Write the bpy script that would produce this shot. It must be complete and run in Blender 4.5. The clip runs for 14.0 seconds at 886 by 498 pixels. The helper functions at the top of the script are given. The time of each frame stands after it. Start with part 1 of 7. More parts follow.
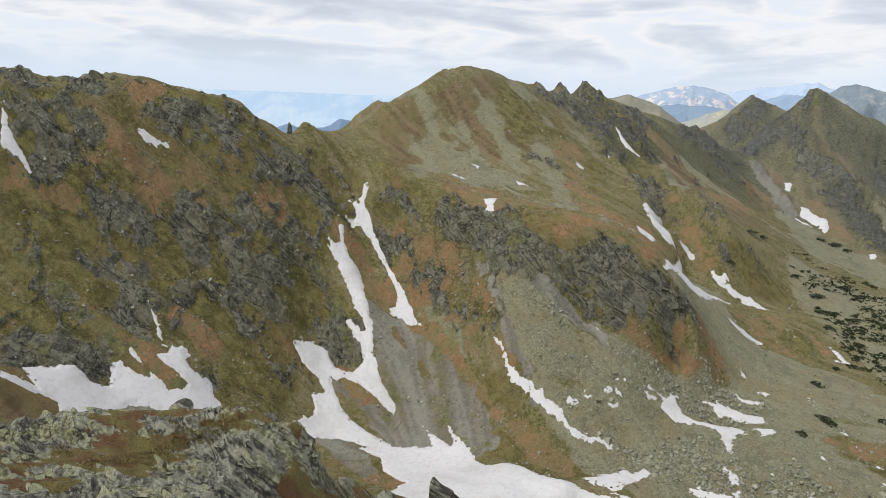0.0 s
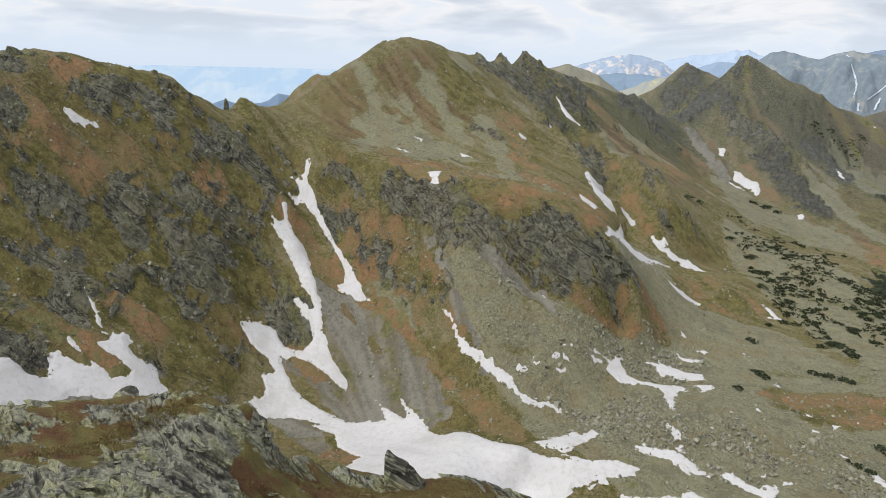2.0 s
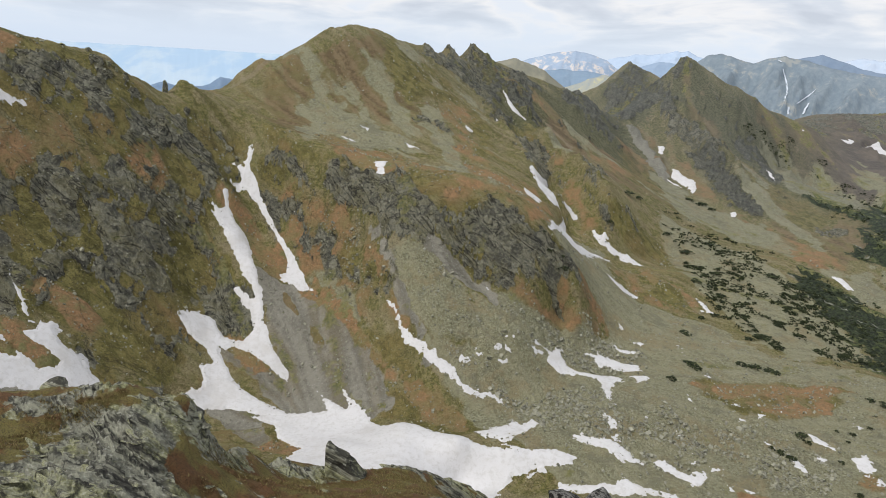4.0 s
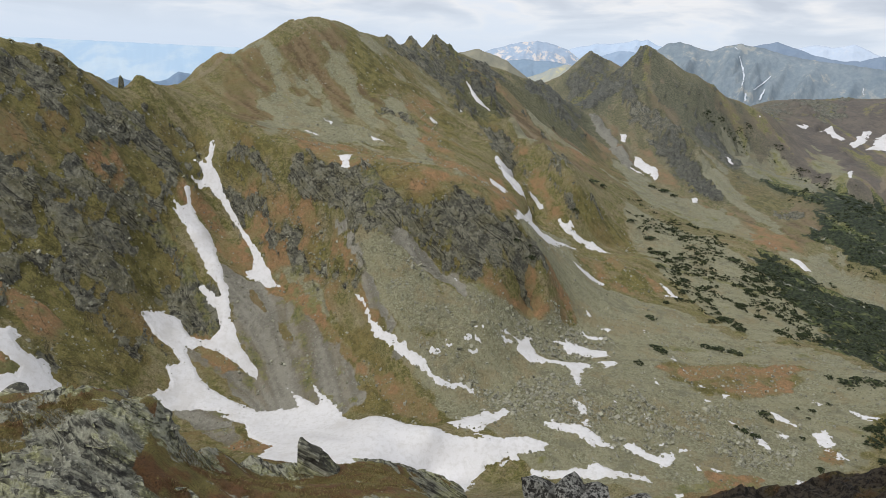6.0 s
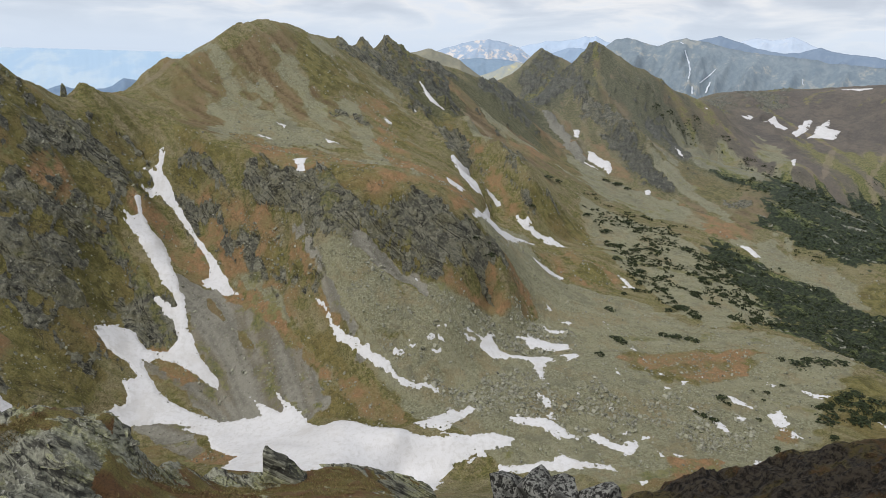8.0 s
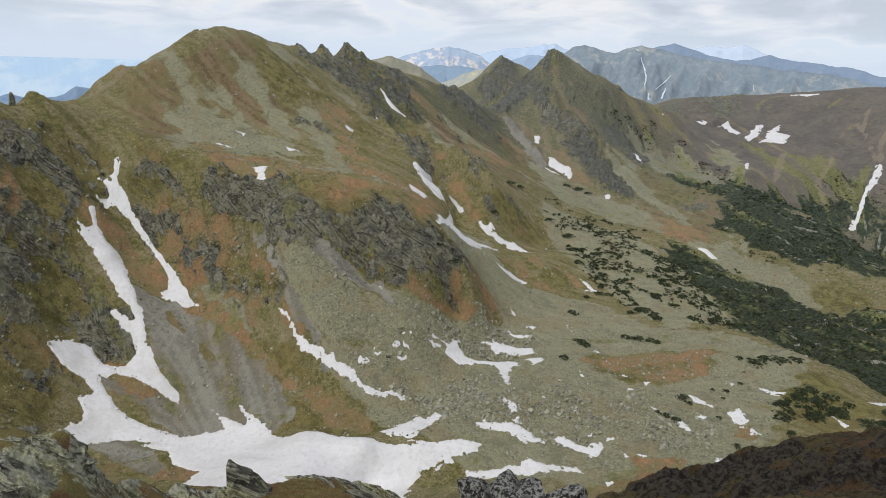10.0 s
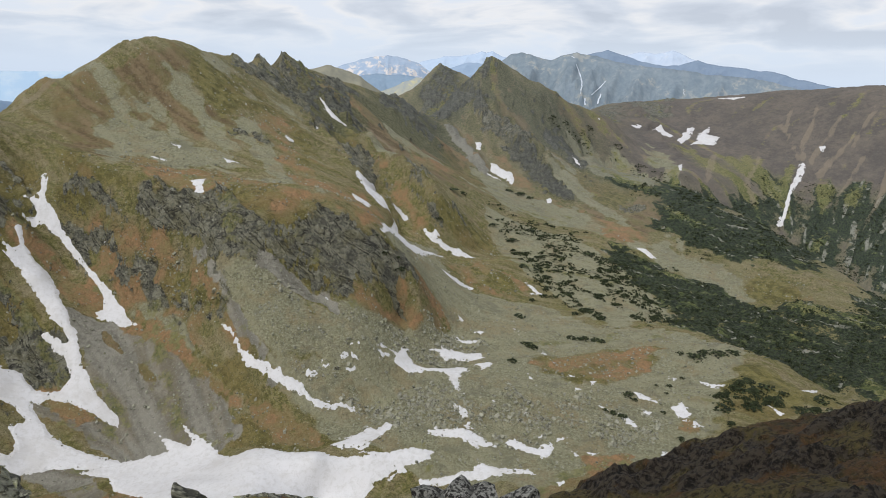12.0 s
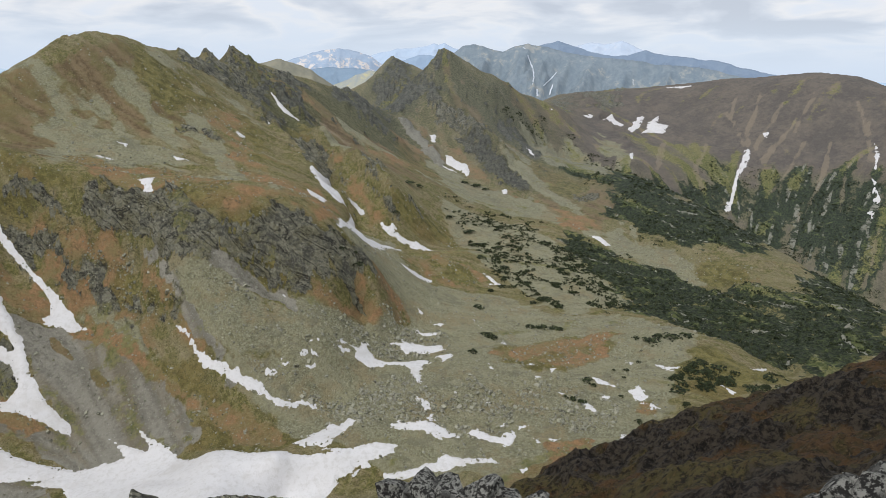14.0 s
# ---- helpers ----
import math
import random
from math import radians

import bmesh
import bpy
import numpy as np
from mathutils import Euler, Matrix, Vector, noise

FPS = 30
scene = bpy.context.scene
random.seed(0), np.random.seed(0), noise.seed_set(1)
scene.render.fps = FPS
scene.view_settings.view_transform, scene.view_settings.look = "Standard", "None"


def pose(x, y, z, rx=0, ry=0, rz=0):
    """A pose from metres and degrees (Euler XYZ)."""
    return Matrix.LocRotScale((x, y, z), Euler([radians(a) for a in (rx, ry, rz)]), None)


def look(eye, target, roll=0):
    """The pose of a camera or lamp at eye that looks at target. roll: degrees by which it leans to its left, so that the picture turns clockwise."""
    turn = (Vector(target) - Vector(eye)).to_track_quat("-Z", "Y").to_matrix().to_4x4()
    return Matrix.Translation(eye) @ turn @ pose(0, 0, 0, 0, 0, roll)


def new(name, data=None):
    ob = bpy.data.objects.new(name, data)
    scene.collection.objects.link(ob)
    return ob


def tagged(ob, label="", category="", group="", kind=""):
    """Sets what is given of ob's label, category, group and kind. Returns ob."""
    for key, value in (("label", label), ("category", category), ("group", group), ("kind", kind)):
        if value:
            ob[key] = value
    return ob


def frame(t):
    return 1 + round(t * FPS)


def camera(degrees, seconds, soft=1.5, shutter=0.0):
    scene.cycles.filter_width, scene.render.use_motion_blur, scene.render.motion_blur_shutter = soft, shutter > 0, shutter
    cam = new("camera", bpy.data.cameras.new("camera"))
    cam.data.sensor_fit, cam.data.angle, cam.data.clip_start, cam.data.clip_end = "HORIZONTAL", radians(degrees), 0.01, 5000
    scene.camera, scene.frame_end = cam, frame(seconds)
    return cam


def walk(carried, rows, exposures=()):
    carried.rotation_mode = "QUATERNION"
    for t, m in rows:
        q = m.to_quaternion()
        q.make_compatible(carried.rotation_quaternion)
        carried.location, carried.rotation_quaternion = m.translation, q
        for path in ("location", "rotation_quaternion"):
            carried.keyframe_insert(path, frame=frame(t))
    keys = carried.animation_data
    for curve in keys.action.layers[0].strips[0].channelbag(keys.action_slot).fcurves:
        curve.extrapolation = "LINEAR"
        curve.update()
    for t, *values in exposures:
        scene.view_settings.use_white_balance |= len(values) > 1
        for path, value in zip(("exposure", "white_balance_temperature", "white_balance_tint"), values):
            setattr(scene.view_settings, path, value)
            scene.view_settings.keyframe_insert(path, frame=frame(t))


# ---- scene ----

# ---- camera: a slow pan from a rocky perch, hardly leaving its place ----
cam = camera(67.3, 14.0, soft=0.8)
PATH = [
    (0.0, pose(0, 0, -0.000, 75.95, -2.30, 0.58)),
    (0.5, pose(0, 0, -0.001, 75.67, -2.17, -0.39)),
    (1.0, pose(0, 0, -0.002, 75.12, -2.20, -1.44)),
    (1.5, pose(0, 0, -0.002, 74.52, -1.97, -2.84)),
    (2.0, pose(0, 0, -0.003, 73.84, -1.54, -4.37)),
    (2.5, pose(0, 0, -0.004, 73.90, -1.53, -5.36)),
    (3.0, pose(0, 0, -0.005, 73.53, -2.08, -6.81)),
    (3.5, pose(0, 0, -0.005, 73.37, -3.09, -7.89)),
    (6.0, pose(0, 0, -0.009, 72.77, -3.15, -11.77)),
    (6.5, pose(0, 0, -0.010, 73.01, -2.69, -13.03)),
    (7.0, pose(0, 0, -0.011, 73.06, -2.45, -14.12)),
    (7.5, pose(0, 0, -0.011, 72.88, -2.21, -15.02)),
    (10.0, pose(0, 0, -0.015, 73.63, -2.04, -19.01)),
    (10.5, pose(0, 0, -0.016, 73.63, -2.04, -20.49)),
    (11.0, pose(0, 0, -0.017, 74.17, -2.08, -21.86)),
    (11.5, pose(0, 0, -0.017, 74.19, -1.75, -22.34)),
    (12.0, pose(0, 0, -0.018, 74.44, -1.49, -24.04)),
    (12.5, pose(0, 0, -0.019, 74.52, -1.19, -25.34)),
    (13.0, pose(0, 0, -0.019, 74.51, -0.70, -27.00)),
    (13.5, pose(0, 0, -0.020, 74.06, -0.55, -27.36)),
    (14.0, pose(0, 0, -0.021, 73.91, -0.89, -27.99)),
]
walk(cam, PATH, exposures=[(0.0, -0.04, 6250, 10), (3.5, -0.05, 6250, 10), (7.0, -0.12, 6200, 10), (14.0, -0.14, 6130, 10)])

# ---- daylight: thin high cloud, soft sun over the viewer's left shoulder ----
SUN_ELEVATION, SUN_AZIMUTH = radians(50), radians(-119)
sun = new("sun", bpy.data.lights.new("sun", "SUN"))
sun.data.energy, sun.data.angle, sun.data.color = 2.5, radians(6), (1.0, 0.95, 0.88)
sun_way = Vector((math.sin(SUN_AZIMUTH) * math.cos(SUN_ELEVATION), math.cos(SUN_AZIMUTH) * math.cos(SUN_ELEVATION), math.sin(SUN_ELEVATION)))
sun.matrix_world = look((sun_way * 400)[:], (0, 0, 0))


def build_world():
    world = bpy.data.worlds.new("sky")
    scene.world = world
    world.use_nodes = True
    nt = world.node_tree
    nt.nodes.clear()
    N, K = nt.nodes.new, nt.links.new
    out, bg = N("ShaderNodeOutputWorld"), N("ShaderNodeBackground")
    sky = N("ShaderNodeTexSky")
    sky.sky_type, sky.sun_disc = "NISHITA", False
    sky.sun_elevation, sky.sun_rotation = SUN_ELEVATION, SUN_AZIMUTH
    sky.altitude, sky.air_density, sky.dust_density, sky.ozone_density = 2200, 1.0, 1.0, 1.0
    geo = N("ShaderNodeTexCoord")
    sep = N("ShaderNodeSeparateXYZ")
    K(geo.outputs["Generated"], sep.inputs[0])
    # clouds lie on a flat layer overhead: divide the way by its height
    up = N("ShaderNodeMath"); up.operation = "MAXIMUM"; up.inputs[1].default_value = 0.02
    K(sep.outputs[2], up.inputs[0])
    addz = N("ShaderNodeMath"); addz.operation = "ADD"; addz.inputs[1].default_value = 0.13
    K(up.outputs[0], addz.inputs[0])
    plane = N("ShaderNodeVectorMath"); plane.operation = "DIVIDE"
    comb = N("ShaderNodeCombineXYZ")
    for i in range(3):
        K(addz.outputs[0], comb.inputs[i])
    K(geo.outputs["Generated"], plane.inputs[0]); K(comb.outputs[0], plane.inputs[1])
    mapping = N("ShaderNodeMapping")
    mapping.inputs["Scale"].default_value = (0.8, 0.66, 0.0)
    mapping.inputs["Location"].default_value = (3.1, 1.7, 0.0)
    K(plane.outputs[0], mapping.inputs[0])
    clouds = N("ShaderNodeTexNoise")
    clouds.inputs["Scale"].default_value, clouds.inputs["Detail"].default_value = 1.7, 4
    clouds.inputs["Roughness"].default_value, clouds.inputs["Distortion"].default_value = 0.45, 0.0
    K(mapping.outputs[0], clouds.inputs["Vector"])
    cover = N("ShaderNodeValToRGB")
    e = cover.color_ramp.elements
    e[0].position, e[0].color = 0.40, (8.3, 8.5, 8.9, 1)
    e[1].position, e[1].color = 0.585, (6.2, 6.45, 6.95, 1)
    mid = cover.color_ramp.elements.new(0.455); mid.color = (9.3, 9.0, 8.75, 1)
    grey = cover.color_ramp.elements.new(0.52); grey.color = (7.3, 7.5, 7.9, 1)
    # heaped lumps in the layer, flattened towards the horizon
    heap = N("ShaderNodeMapping")
    heap.inputs["Scale"].default_value = (6.0, 6.0, 26.0)
    K(geo.outputs["Generated"], heap.inputs[0])
    lumps = N("ShaderNodeTexNoise")
    lumps.inputs["Scale"].default_value, lumps.inputs["Detail"].default_value = 1.0, 5
    lumps.inputs["Roughness"].default_value, lumps.inputs["Distortion"].default_value = 0.5, 0.4
    K(heap.outputs[0], lumps.inputs["Vector"])
    both = N("ShaderNodeMix"); both.data_type = "FLOAT"; both.inputs[0].default_value = 0.68
    K(clouds.outputs["Fac"], both.inputs[2]); K(lumps.outputs["Fac"], both.inputs[3])
    K(both.outputs[0], cover.inputs[0])
    # towards the horizon the layer thins into pale blue haze
    low = N("ShaderNodeMapRange"); low.interpolation_type = "SMOOTHSTEP"
    for k, v in (("From Min", -0.02), ("From Max", 0.075), ("To Min", 0.0), ("To Max", 1.0)):
        low.inputs[k].default_value = v
    K(sep.outputs[2], low.inputs["Value"])
    haze = N("ShaderNodeMix"); haze.data_type = "RGBA"
    haze.inputs["A"].default_value = (7.0, 7.8, 8.9, 1)
    K(low.outputs[0], haze.inputs["Factor"]); K(cover.outputs[0], haze.inputs["B"])
    blend = N("ShaderNodeMix"); blend.data_type = "RGBA"
    blend.inputs["Factor"].default_value = 0.93
    K(sky.outputs[0], blend.inputs["A"]); K(haze.outputs["Result"], blend.inputs["B"])
    K(blend.outputs["Result"], bg.inputs["Color"])
    bg.inputs["Strength"].default_value = 0.106
    K(bg.outputs[0], out.inputs["Surface"])


build_world()

# ---- the lie of the land: crests, lips and feet of slopes as lines in plan, joined by one smooth sheet ----
LANDFORMS, FORELAND, AREAS = {}, {}, []


def landform(name, *points):
    LANDFORMS[name] = np.array(points, float)


def foreland(name, *points):
    FORELAND[name] = np.array(points, float)


landform("west_crest", (-383, 408, -21.4), (-363, 459, -12.1), (-330, 501, -4.9), (-319, 514, -3.4), (-306, 525, -9.9), (-298, 533, -6.9), (-294, 537, -10.2), (-288, 540, -6.1), (-274, 556, -5.3), (-255, 576, -6.7), (-230, 597, -13.7), (-203, 618, -20.7), (-190, 627, -27.0), (-183, 636, -36.9), (-170, 648, -44.4), (-161, 656, -53.2))
landform("west_crest_tail", (-161, 656, -53.2), (-149, 667, -55.7), (-144, 675, -43.7), (-136, 683, -49.5), (-126, 691, -53.6), (-114, 706, -59.5))
landform("bench_lip", (-114, 706, -59.5), (-87, 684, -71.6), (-50, 650, -85.4), (-15, 617, -95.5), (6, 598, -101.6), (31, 569, -108.1), (45, 558, -108.3), (72, 537, -109.2), (98, 527, -109.7), (115, 520, -109.4), (132, 514, -112.4), (148, 507, -119.9), (161, 502, -128.1), (174, 495, -142.1))
landform("spur_foot", (174, 495, -142.1), (180, 488, -158.6), (187, 480, -178.5), (191, 467, -196.1))
landform("bench_inner", (-94, 739, -69.3), (-54, 703, -82.2), (-5, 665, -94.5), (34, 639, -104.1), (61, 637, -106.5), (93, 628, -112.4), (124, 618, -118.3), (153, 601, -122.8), (176, 586, -130.6), (207, 606, -150.2), (226, 615, -165.9))
landform("bench_mid", (-45, 744, -72.0), (6, 715, -87.1), (49, 708, -93.6), (90, 699, -99.6), (136, 687, -107.7), (176, 677, -119.2), (212, 672, -137.5), (241, 673, -157.4))
landform("peak_crest", (-148, 756, -58.4), (-125, 775, -58.2), (-109, 798, -42.7), (-88, 813, -26.6), (-71, 822, -24.9), (-52, 836, -13.0), (-19, 858, 10.7), (2, 867, 19.9), (15, 870, 22.5), (38, 875, 20.8), (60, 884, 14.2), (95, 900, 1.5))
landform("peak_face", (-91, 765, -61.8), (-48, 784, -49.8), (4, 795, -43.8), (58, 798, -48.4), (112, 792, -65.5), (157, 774, -88.1), (203, 764, -107.7), (231, 745, -123.0), (251, 707, -146.5))
landform("peak_rib", (95, 900, 1.5), (127, 866, -32.1), (160, 835, -63.8), (200, 816, -88.0), (230, 792, -110.9), (250, 760, -131.5))
landform("tooth_crest", (98, 920, 1.5), (119, 938, 0.8), (141, 950, -11.3), (149, 953, -2.6), (155, 958, 4.5), (171, 965, -9.6), (181, 969, -4.6), (188, 972, 8.9), (202, 979, 0.9), (244, 1001, -16.9), (306, 1036, -38.0), (359, 1061, -50.1), (402, 1078, -53.9), (463, 1107, -85.4), (490, 1123, -98.0))
landform("tooth_face", (190, 926, -39.7), (230, 886, -74.1), (264, 866, -98.5), (297, 849, -116.8), (357, 891, -120.6), (436, 988, -115.3))
landform("dark_rib", (273, 847, -95.8), (281, 802, -113.7), (294, 776, -112.5), (296, 733, -134.1), (306, 696, -154.1))
landform("dark_rib_gap", (253, 817, -124.3), (253, 717, -161.4), (263, 697, -168.8))
landform("upper_floor", (249, 681, -177.5), (264, 637, -188.3), (278, 599, -197.9), (318, 613, -206.8), (357, 625, -209.5))
landform("pyramid_crest", (504, 1155, -90.6), (554, 1187, -67.3), (600, 1220, -31.4), (641, 1239, 1.3), (659, 1241, 12.5), (678, 1236, 7.3), (716, 1232, -11.1), (767, 1225, -33.3), (808, 1222, -54.0), (874, 1219, -81.8), (950, 1225, -104.2))
landform("pyramid_rib", (659, 1241, 12.5), (635, 1180, -40.8), (626, 1094, -99.0), (628, 976, -147.6), (636, 885, -173.8), (650, 811, -199.1))
landform("pyramid_face", (469, 1050, -120.4), (460, 944, -162.7), (465, 840, -181.2), (536, 844, -196.0), (503, 746, -215.2))
landform("second_pyramid", (530, 1467, -81.6), (576, 1482, -63.8), (618, 1497, -32.5), (645, 1508, -10.7), (666, 1510, -0.1), (685, 1507, -10.2), (733, 1523, -39.2))
landform("basin_floor", (251, 653, -188.4), (285, 639, -201.5), (388, 699, -215.1), (448, 663, -220.1), (565, 700, -219.2), (587, 655, -230.6), (649, 624, -241.5), (651, 546, -258.3), (664, 498, -256.2))
landform("mid_floor", (291, 570, -219.9), (347, 562, -225.6), (395, 528, -234.8), (447, 499, -239.6), (481, 452, -247.4), (457, 370, -233.7))
landform("terrace_edge", (457, 370, -233.7), (448, 344, -233.1), (431, 318, -233.3), (406, 292, -235.2), (379, 270, -235.7))
landform("terrace_drop", (552, 413, -264.3), (547, 370, -263.8), (519, 321, -259.4), (483, 283, -249.2))
landform("pine_slope", (688, 726, -203.4), (716, 640, -221.1), (717, 545, -236.6), (626, 432, -252.1), (647, 399, -257.2), (633, 342, -257.9), (636, 293, -250.0))
landform("far_spur_edge", (769, 998, -183.3), (812, 937, -189.6), (829, 881, -193.4), (850, 833, -203.9), (861, 777, -216.2), (868, 723, -227.9), (865, 664, -243.8), (857, 607, -255.4), (846, 552, -263.0), (844, 507, -274.1), (840, 465, -283.5), (834, 412, -290.8), (814, 334, -289.5))
landform("far_basin_lip", (1017, 1287, -136.3), (1018, 1182, -165.4), (1003, 1088, -191.0), (988, 1020, -198.8))
landform("far_bowl", (1105, 1357, -116.5), (1156, 1327, -136.5), (1211, 1263, -156.3), (1244, 1217, -166.8), (1252, 1150, -184.5))
landform("dome_crest", (1315, 1701, -106.7), (1388, 1603, -92.2), (1467, 1475, -78.6), (1528, 1366, -60.1), (1569, 1288, -45.1), (1605, 1227, -46.0), (1620, 1172, -34.0), (1641, 1109, -25.1), (1658, 1046, -24.7), (1673, 983, -37.4), (1678, 933, -52.4), (1673, 789, -87.9))
landform("dome_face", (1360, 1298, -131.9), (1360, 1148, -147.6), (1377, 1031, -163.3), (1414, 943, -167.9), (1444, 858, -171.6), (1424, 729, -188.5))
landform("dome_foot", (1070, 1022, -209.8), (1105, 954, -261.0), (1141, 878, -308.1), (1170, 769, -331.4), (1162, 647, -372.3), (1149, 540, -396.0))
landform("west_mid", (-336, 370, -99.8), (-307, 395, -104.3), (-275, 429, -103.2), (-243, 460, -108.4), (-207, 488, -121.6), (-172, 512, -130.2), (-144, 541, -131.2), (-123, 577, -128.3))
landform("west_foot", (-268, 317, -138.1), (-239, 335, -157.5), (-228, 346, -164.2), (-213, 358, -170.2), (-200, 370, -182.4), (-191, 388, -178.2), (-182, 401, -177.5), (-165, 404, -188.0), (-138, 397, -213.7), (-116, 409, -225.4), (-97, 431, -237.4), (-91, 459, -227.9), (-116, 497, -198.3))
landform("west_snow_foot", (-229, 318, -160.7), (-205, 326, -183.0), (-176, 359, -199.6))
landform("gully_one", (-93, 593, -130.4), (-94, 582, -143.9), (-83, 560, -163.4), (-67, 532, -184.4), (-56, 507, -204.5), (-56, 487, -220.3), (-40, 468, -234.8), (-31, 457, -245.0))
landform("gully_two", (-79, 645, -98.7), (-79, 625, -120.1), (-69, 606, -143.0), (-47, 576, -166.5), (-32, 549, -183.7), (-17, 524, -196.9))
landform("rib_between", (-91, 649, -102.5), (-86, 616, -135.1), (-63, 582, -168.8), (-44, 546, -188.4), (-37, 524, -200.3))
landform("buttress", (-107, 543, -179.7), (-89, 523, -202.1), (-76, 504, -219.1))
landform("talus_head", (-7, 565, -146.2), (9, 535, -172.2), (32, 534, -146.3), (53, 517, -138.3), (78, 503, -137.9), (105, 489, -162.3), (120, 473, -174.2), (135, 462, -179.0), (163, 471, -184.9), (184, 478, -194.0))
landform("talus_mid", (-25, 489, -215.3), (6, 482, -201.2), (40, 468, -194.0), (71, 449, -184.8), (103, 443, -189.4), (134, 435, -197.3))
landform("bowl_rim", (-94, 414, -249.0), (-60, 421, -251.2), (-27, 417, -251.9), (8, 432, -241.1), (31, 399, -244.6), (46, 368, -230.8), (82, 371, -235.0), (124, 396, -232.3), (173, 437, -218.4), (236, 491, -214.3), (316, 510, -229.4))
landform("bowl_floor", (-57, 355, -243.1), (-5, 352, -238.3), (44, 345, -231.3), (111, 345, -231.6), (165, 359, -227.1), (239, 405, -223.7), (289, 396, -233.0))
landform("bowl_near", (77, 336, -248.2), (167, 294, -238.6), (224, 262, -236.7), (294, 264, -239.3), (349, 268, -240.0))

foreland("perch_edge", (-9.67, 10.51, -6.37), (-8.61, 11.82, -6.98), (-7.99, 12.65, -7.24), (-7.52, 13.32, -7.49), (-6.19, 13.99, -7.81), (-4.92, 14.13, -7.76), (-4.33, 13.96, -7.54), (-3.48, 13.67, -7.59), (-2.96, 13.62, -7.82))
foreland("perch_edge_right", (-2.94, 13.97, -8.11), (-2.79, 14.70, -9.32), (-2.41, 16.14, -10.60), (-1.64, 18.29, -12.61), (-0.52, 19.37, -13.67), (1.18, 20.37, -14.55), (2.45, 21.11, -14.81), (3.71, 21.10, -15.21), (5.04, 21.17, -15.94), (6.13, 20.88, -16.80))
foreland("perch_edge_low", (5.09, 17.99, -16.45), (5.63, 14.23, -12.73), (6.05, 10.64, -9.70), (6.90, 9.70, -9.83), (8.63, 8.19, -9.64), (10.45, 7.01, -9.17), (12.31, 6.54, -8.71), (13.99, 6.20, -8.56), (15.35, 5.54, -8.10))
foreland("perch_slope", (-2.20, 13.08, -8.98), (-1.20, 13.21, -9.58), (-0.00, 13.26, -9.97), (1.34, 13.88, -10.44), (2.70, 13.68, -10.65), (3.81, 13.41, -11.22))
foreland("perch_slope_high", (-2.57, 14.05, -9.21), (-2.04, 15.16, -10.61), (-1.05, 16.29, -11.88), (0.33, 17.00, -12.56), (1.70, 17.60, -12.87), (3.48, 17.68, -13.42))
foreland("perch_floor", (-5.89, 6.59, -4.95), (-5.48, 7.36, -5.36), (-4.42, 8.05, -5.76), (-3.70, 8.77, -6.22), (-3.06, 9.37, -6.95), (-1.72, 10.74, -8.74))
foreland("perch_hump", (-6.99, 10.05, -6.36), (-5.98, 11.07, -6.81), (-4.84, 11.61, -7.08), (-3.55, 11.71, -7.20))
foreland("spur_crest", (32.17, 47.06, -41.87), (38.46, 48.63, -41.67), (41.91, 48.37, -40.56), (46.27, 47.07, -40.65), (48.81, 47.34, -39.50), (52.97, 45.77, -38.29), (56.94, 44.06, -36.69), (61.91, 42.33, -36.3), (66.42, 40.89, -35.8), (69.15, 40.22, -35.3), (74.12, 39.53, -35.1), (79.25, 38.25, -35.0), (87.90, 36.04, -34.6), (94.65, 32.27, -34.2))
foreland("spur_face", (31.99, 41.00, -37.80), (37.02, 39.32, -37.29), (43.27, 35.55, -34.73), (47.39, 31.67, -31.68), (52.44, 29.16, -30.04), (56.24, 26.10, -28.35), (59.88, 22.58, -26.95))
foreland("spur_hump", (35.13, 29.70, -29.91), (37.70, 28.06, -28.16), (39.97, 26.58, -27.49), (40.45, 23.93, -26.60), (40.73, 21.39, -25.93))
foreland("spur_dip", (40.22, 32.95, -32.93), (43.47, 30.33, -30.94), (45.57, 27.07, -29.33), (47.00, 24.50, -28.53))
foreland("spur_low", (31.11, 25.14, -27.87), (33.83, 21.34, -25.42), (35.24, 18.92, -23.90), (36.53, 16.29, -21.89), (37.62, 13.59, -19.86))


def lattice(ix, iy, seed):
    h = (ix.astype(np.int64) * 374761393 + iy.astype(np.int64) * 668265263 + seed * 974711) & 0xFFFFFFFF
    h = ((h ^ (h >> 13)) * 1274126177) & 0xFFFFFFFF
    return ((h ^ (h >> 16)) & 0xFFFF) / 65535.0


def value_noise(x, y, seed=0):
    fx, fy = np.floor(x), np.floor(y)
    u, v = x - fx, y - fy
    u, v = u * u * u * (u * (u * 6 - 15) + 10), v * v * v * (v * (v * 6 - 15) + 10)
    ix, iy = fx.astype(np.int64), fy.astype(np.int64)
    a, b = lattice(ix, iy, seed), lattice(ix + 1, iy, seed)
    c, d = lattice(ix, iy + 1, seed), lattice(ix + 1, iy + 1, seed)
    return (a + (b - a) * u) * (1 - v) + (c + (d - c) * u) * v


def fbm(x, y, octaves=4, seed=0, gain=0.5):
    """Layered noise, about -1 to 1."""
    total, amp, norm = 0.0, 1.0, 0.0
    for k in range(octaves):
        c, s = math.cos(0.6 * k + 0.3), math.sin(0.6 * k + 0.3)
        total = total + amp * (value_noise(x * c - y * s + 17.3 * k, x * s + y * c - 9.1 * k, seed + k) * 2 - 1)
        norm += amp
        amp *= gain
        x, y = x * 2.03, y * 2.03
    return total / norm * 1.5


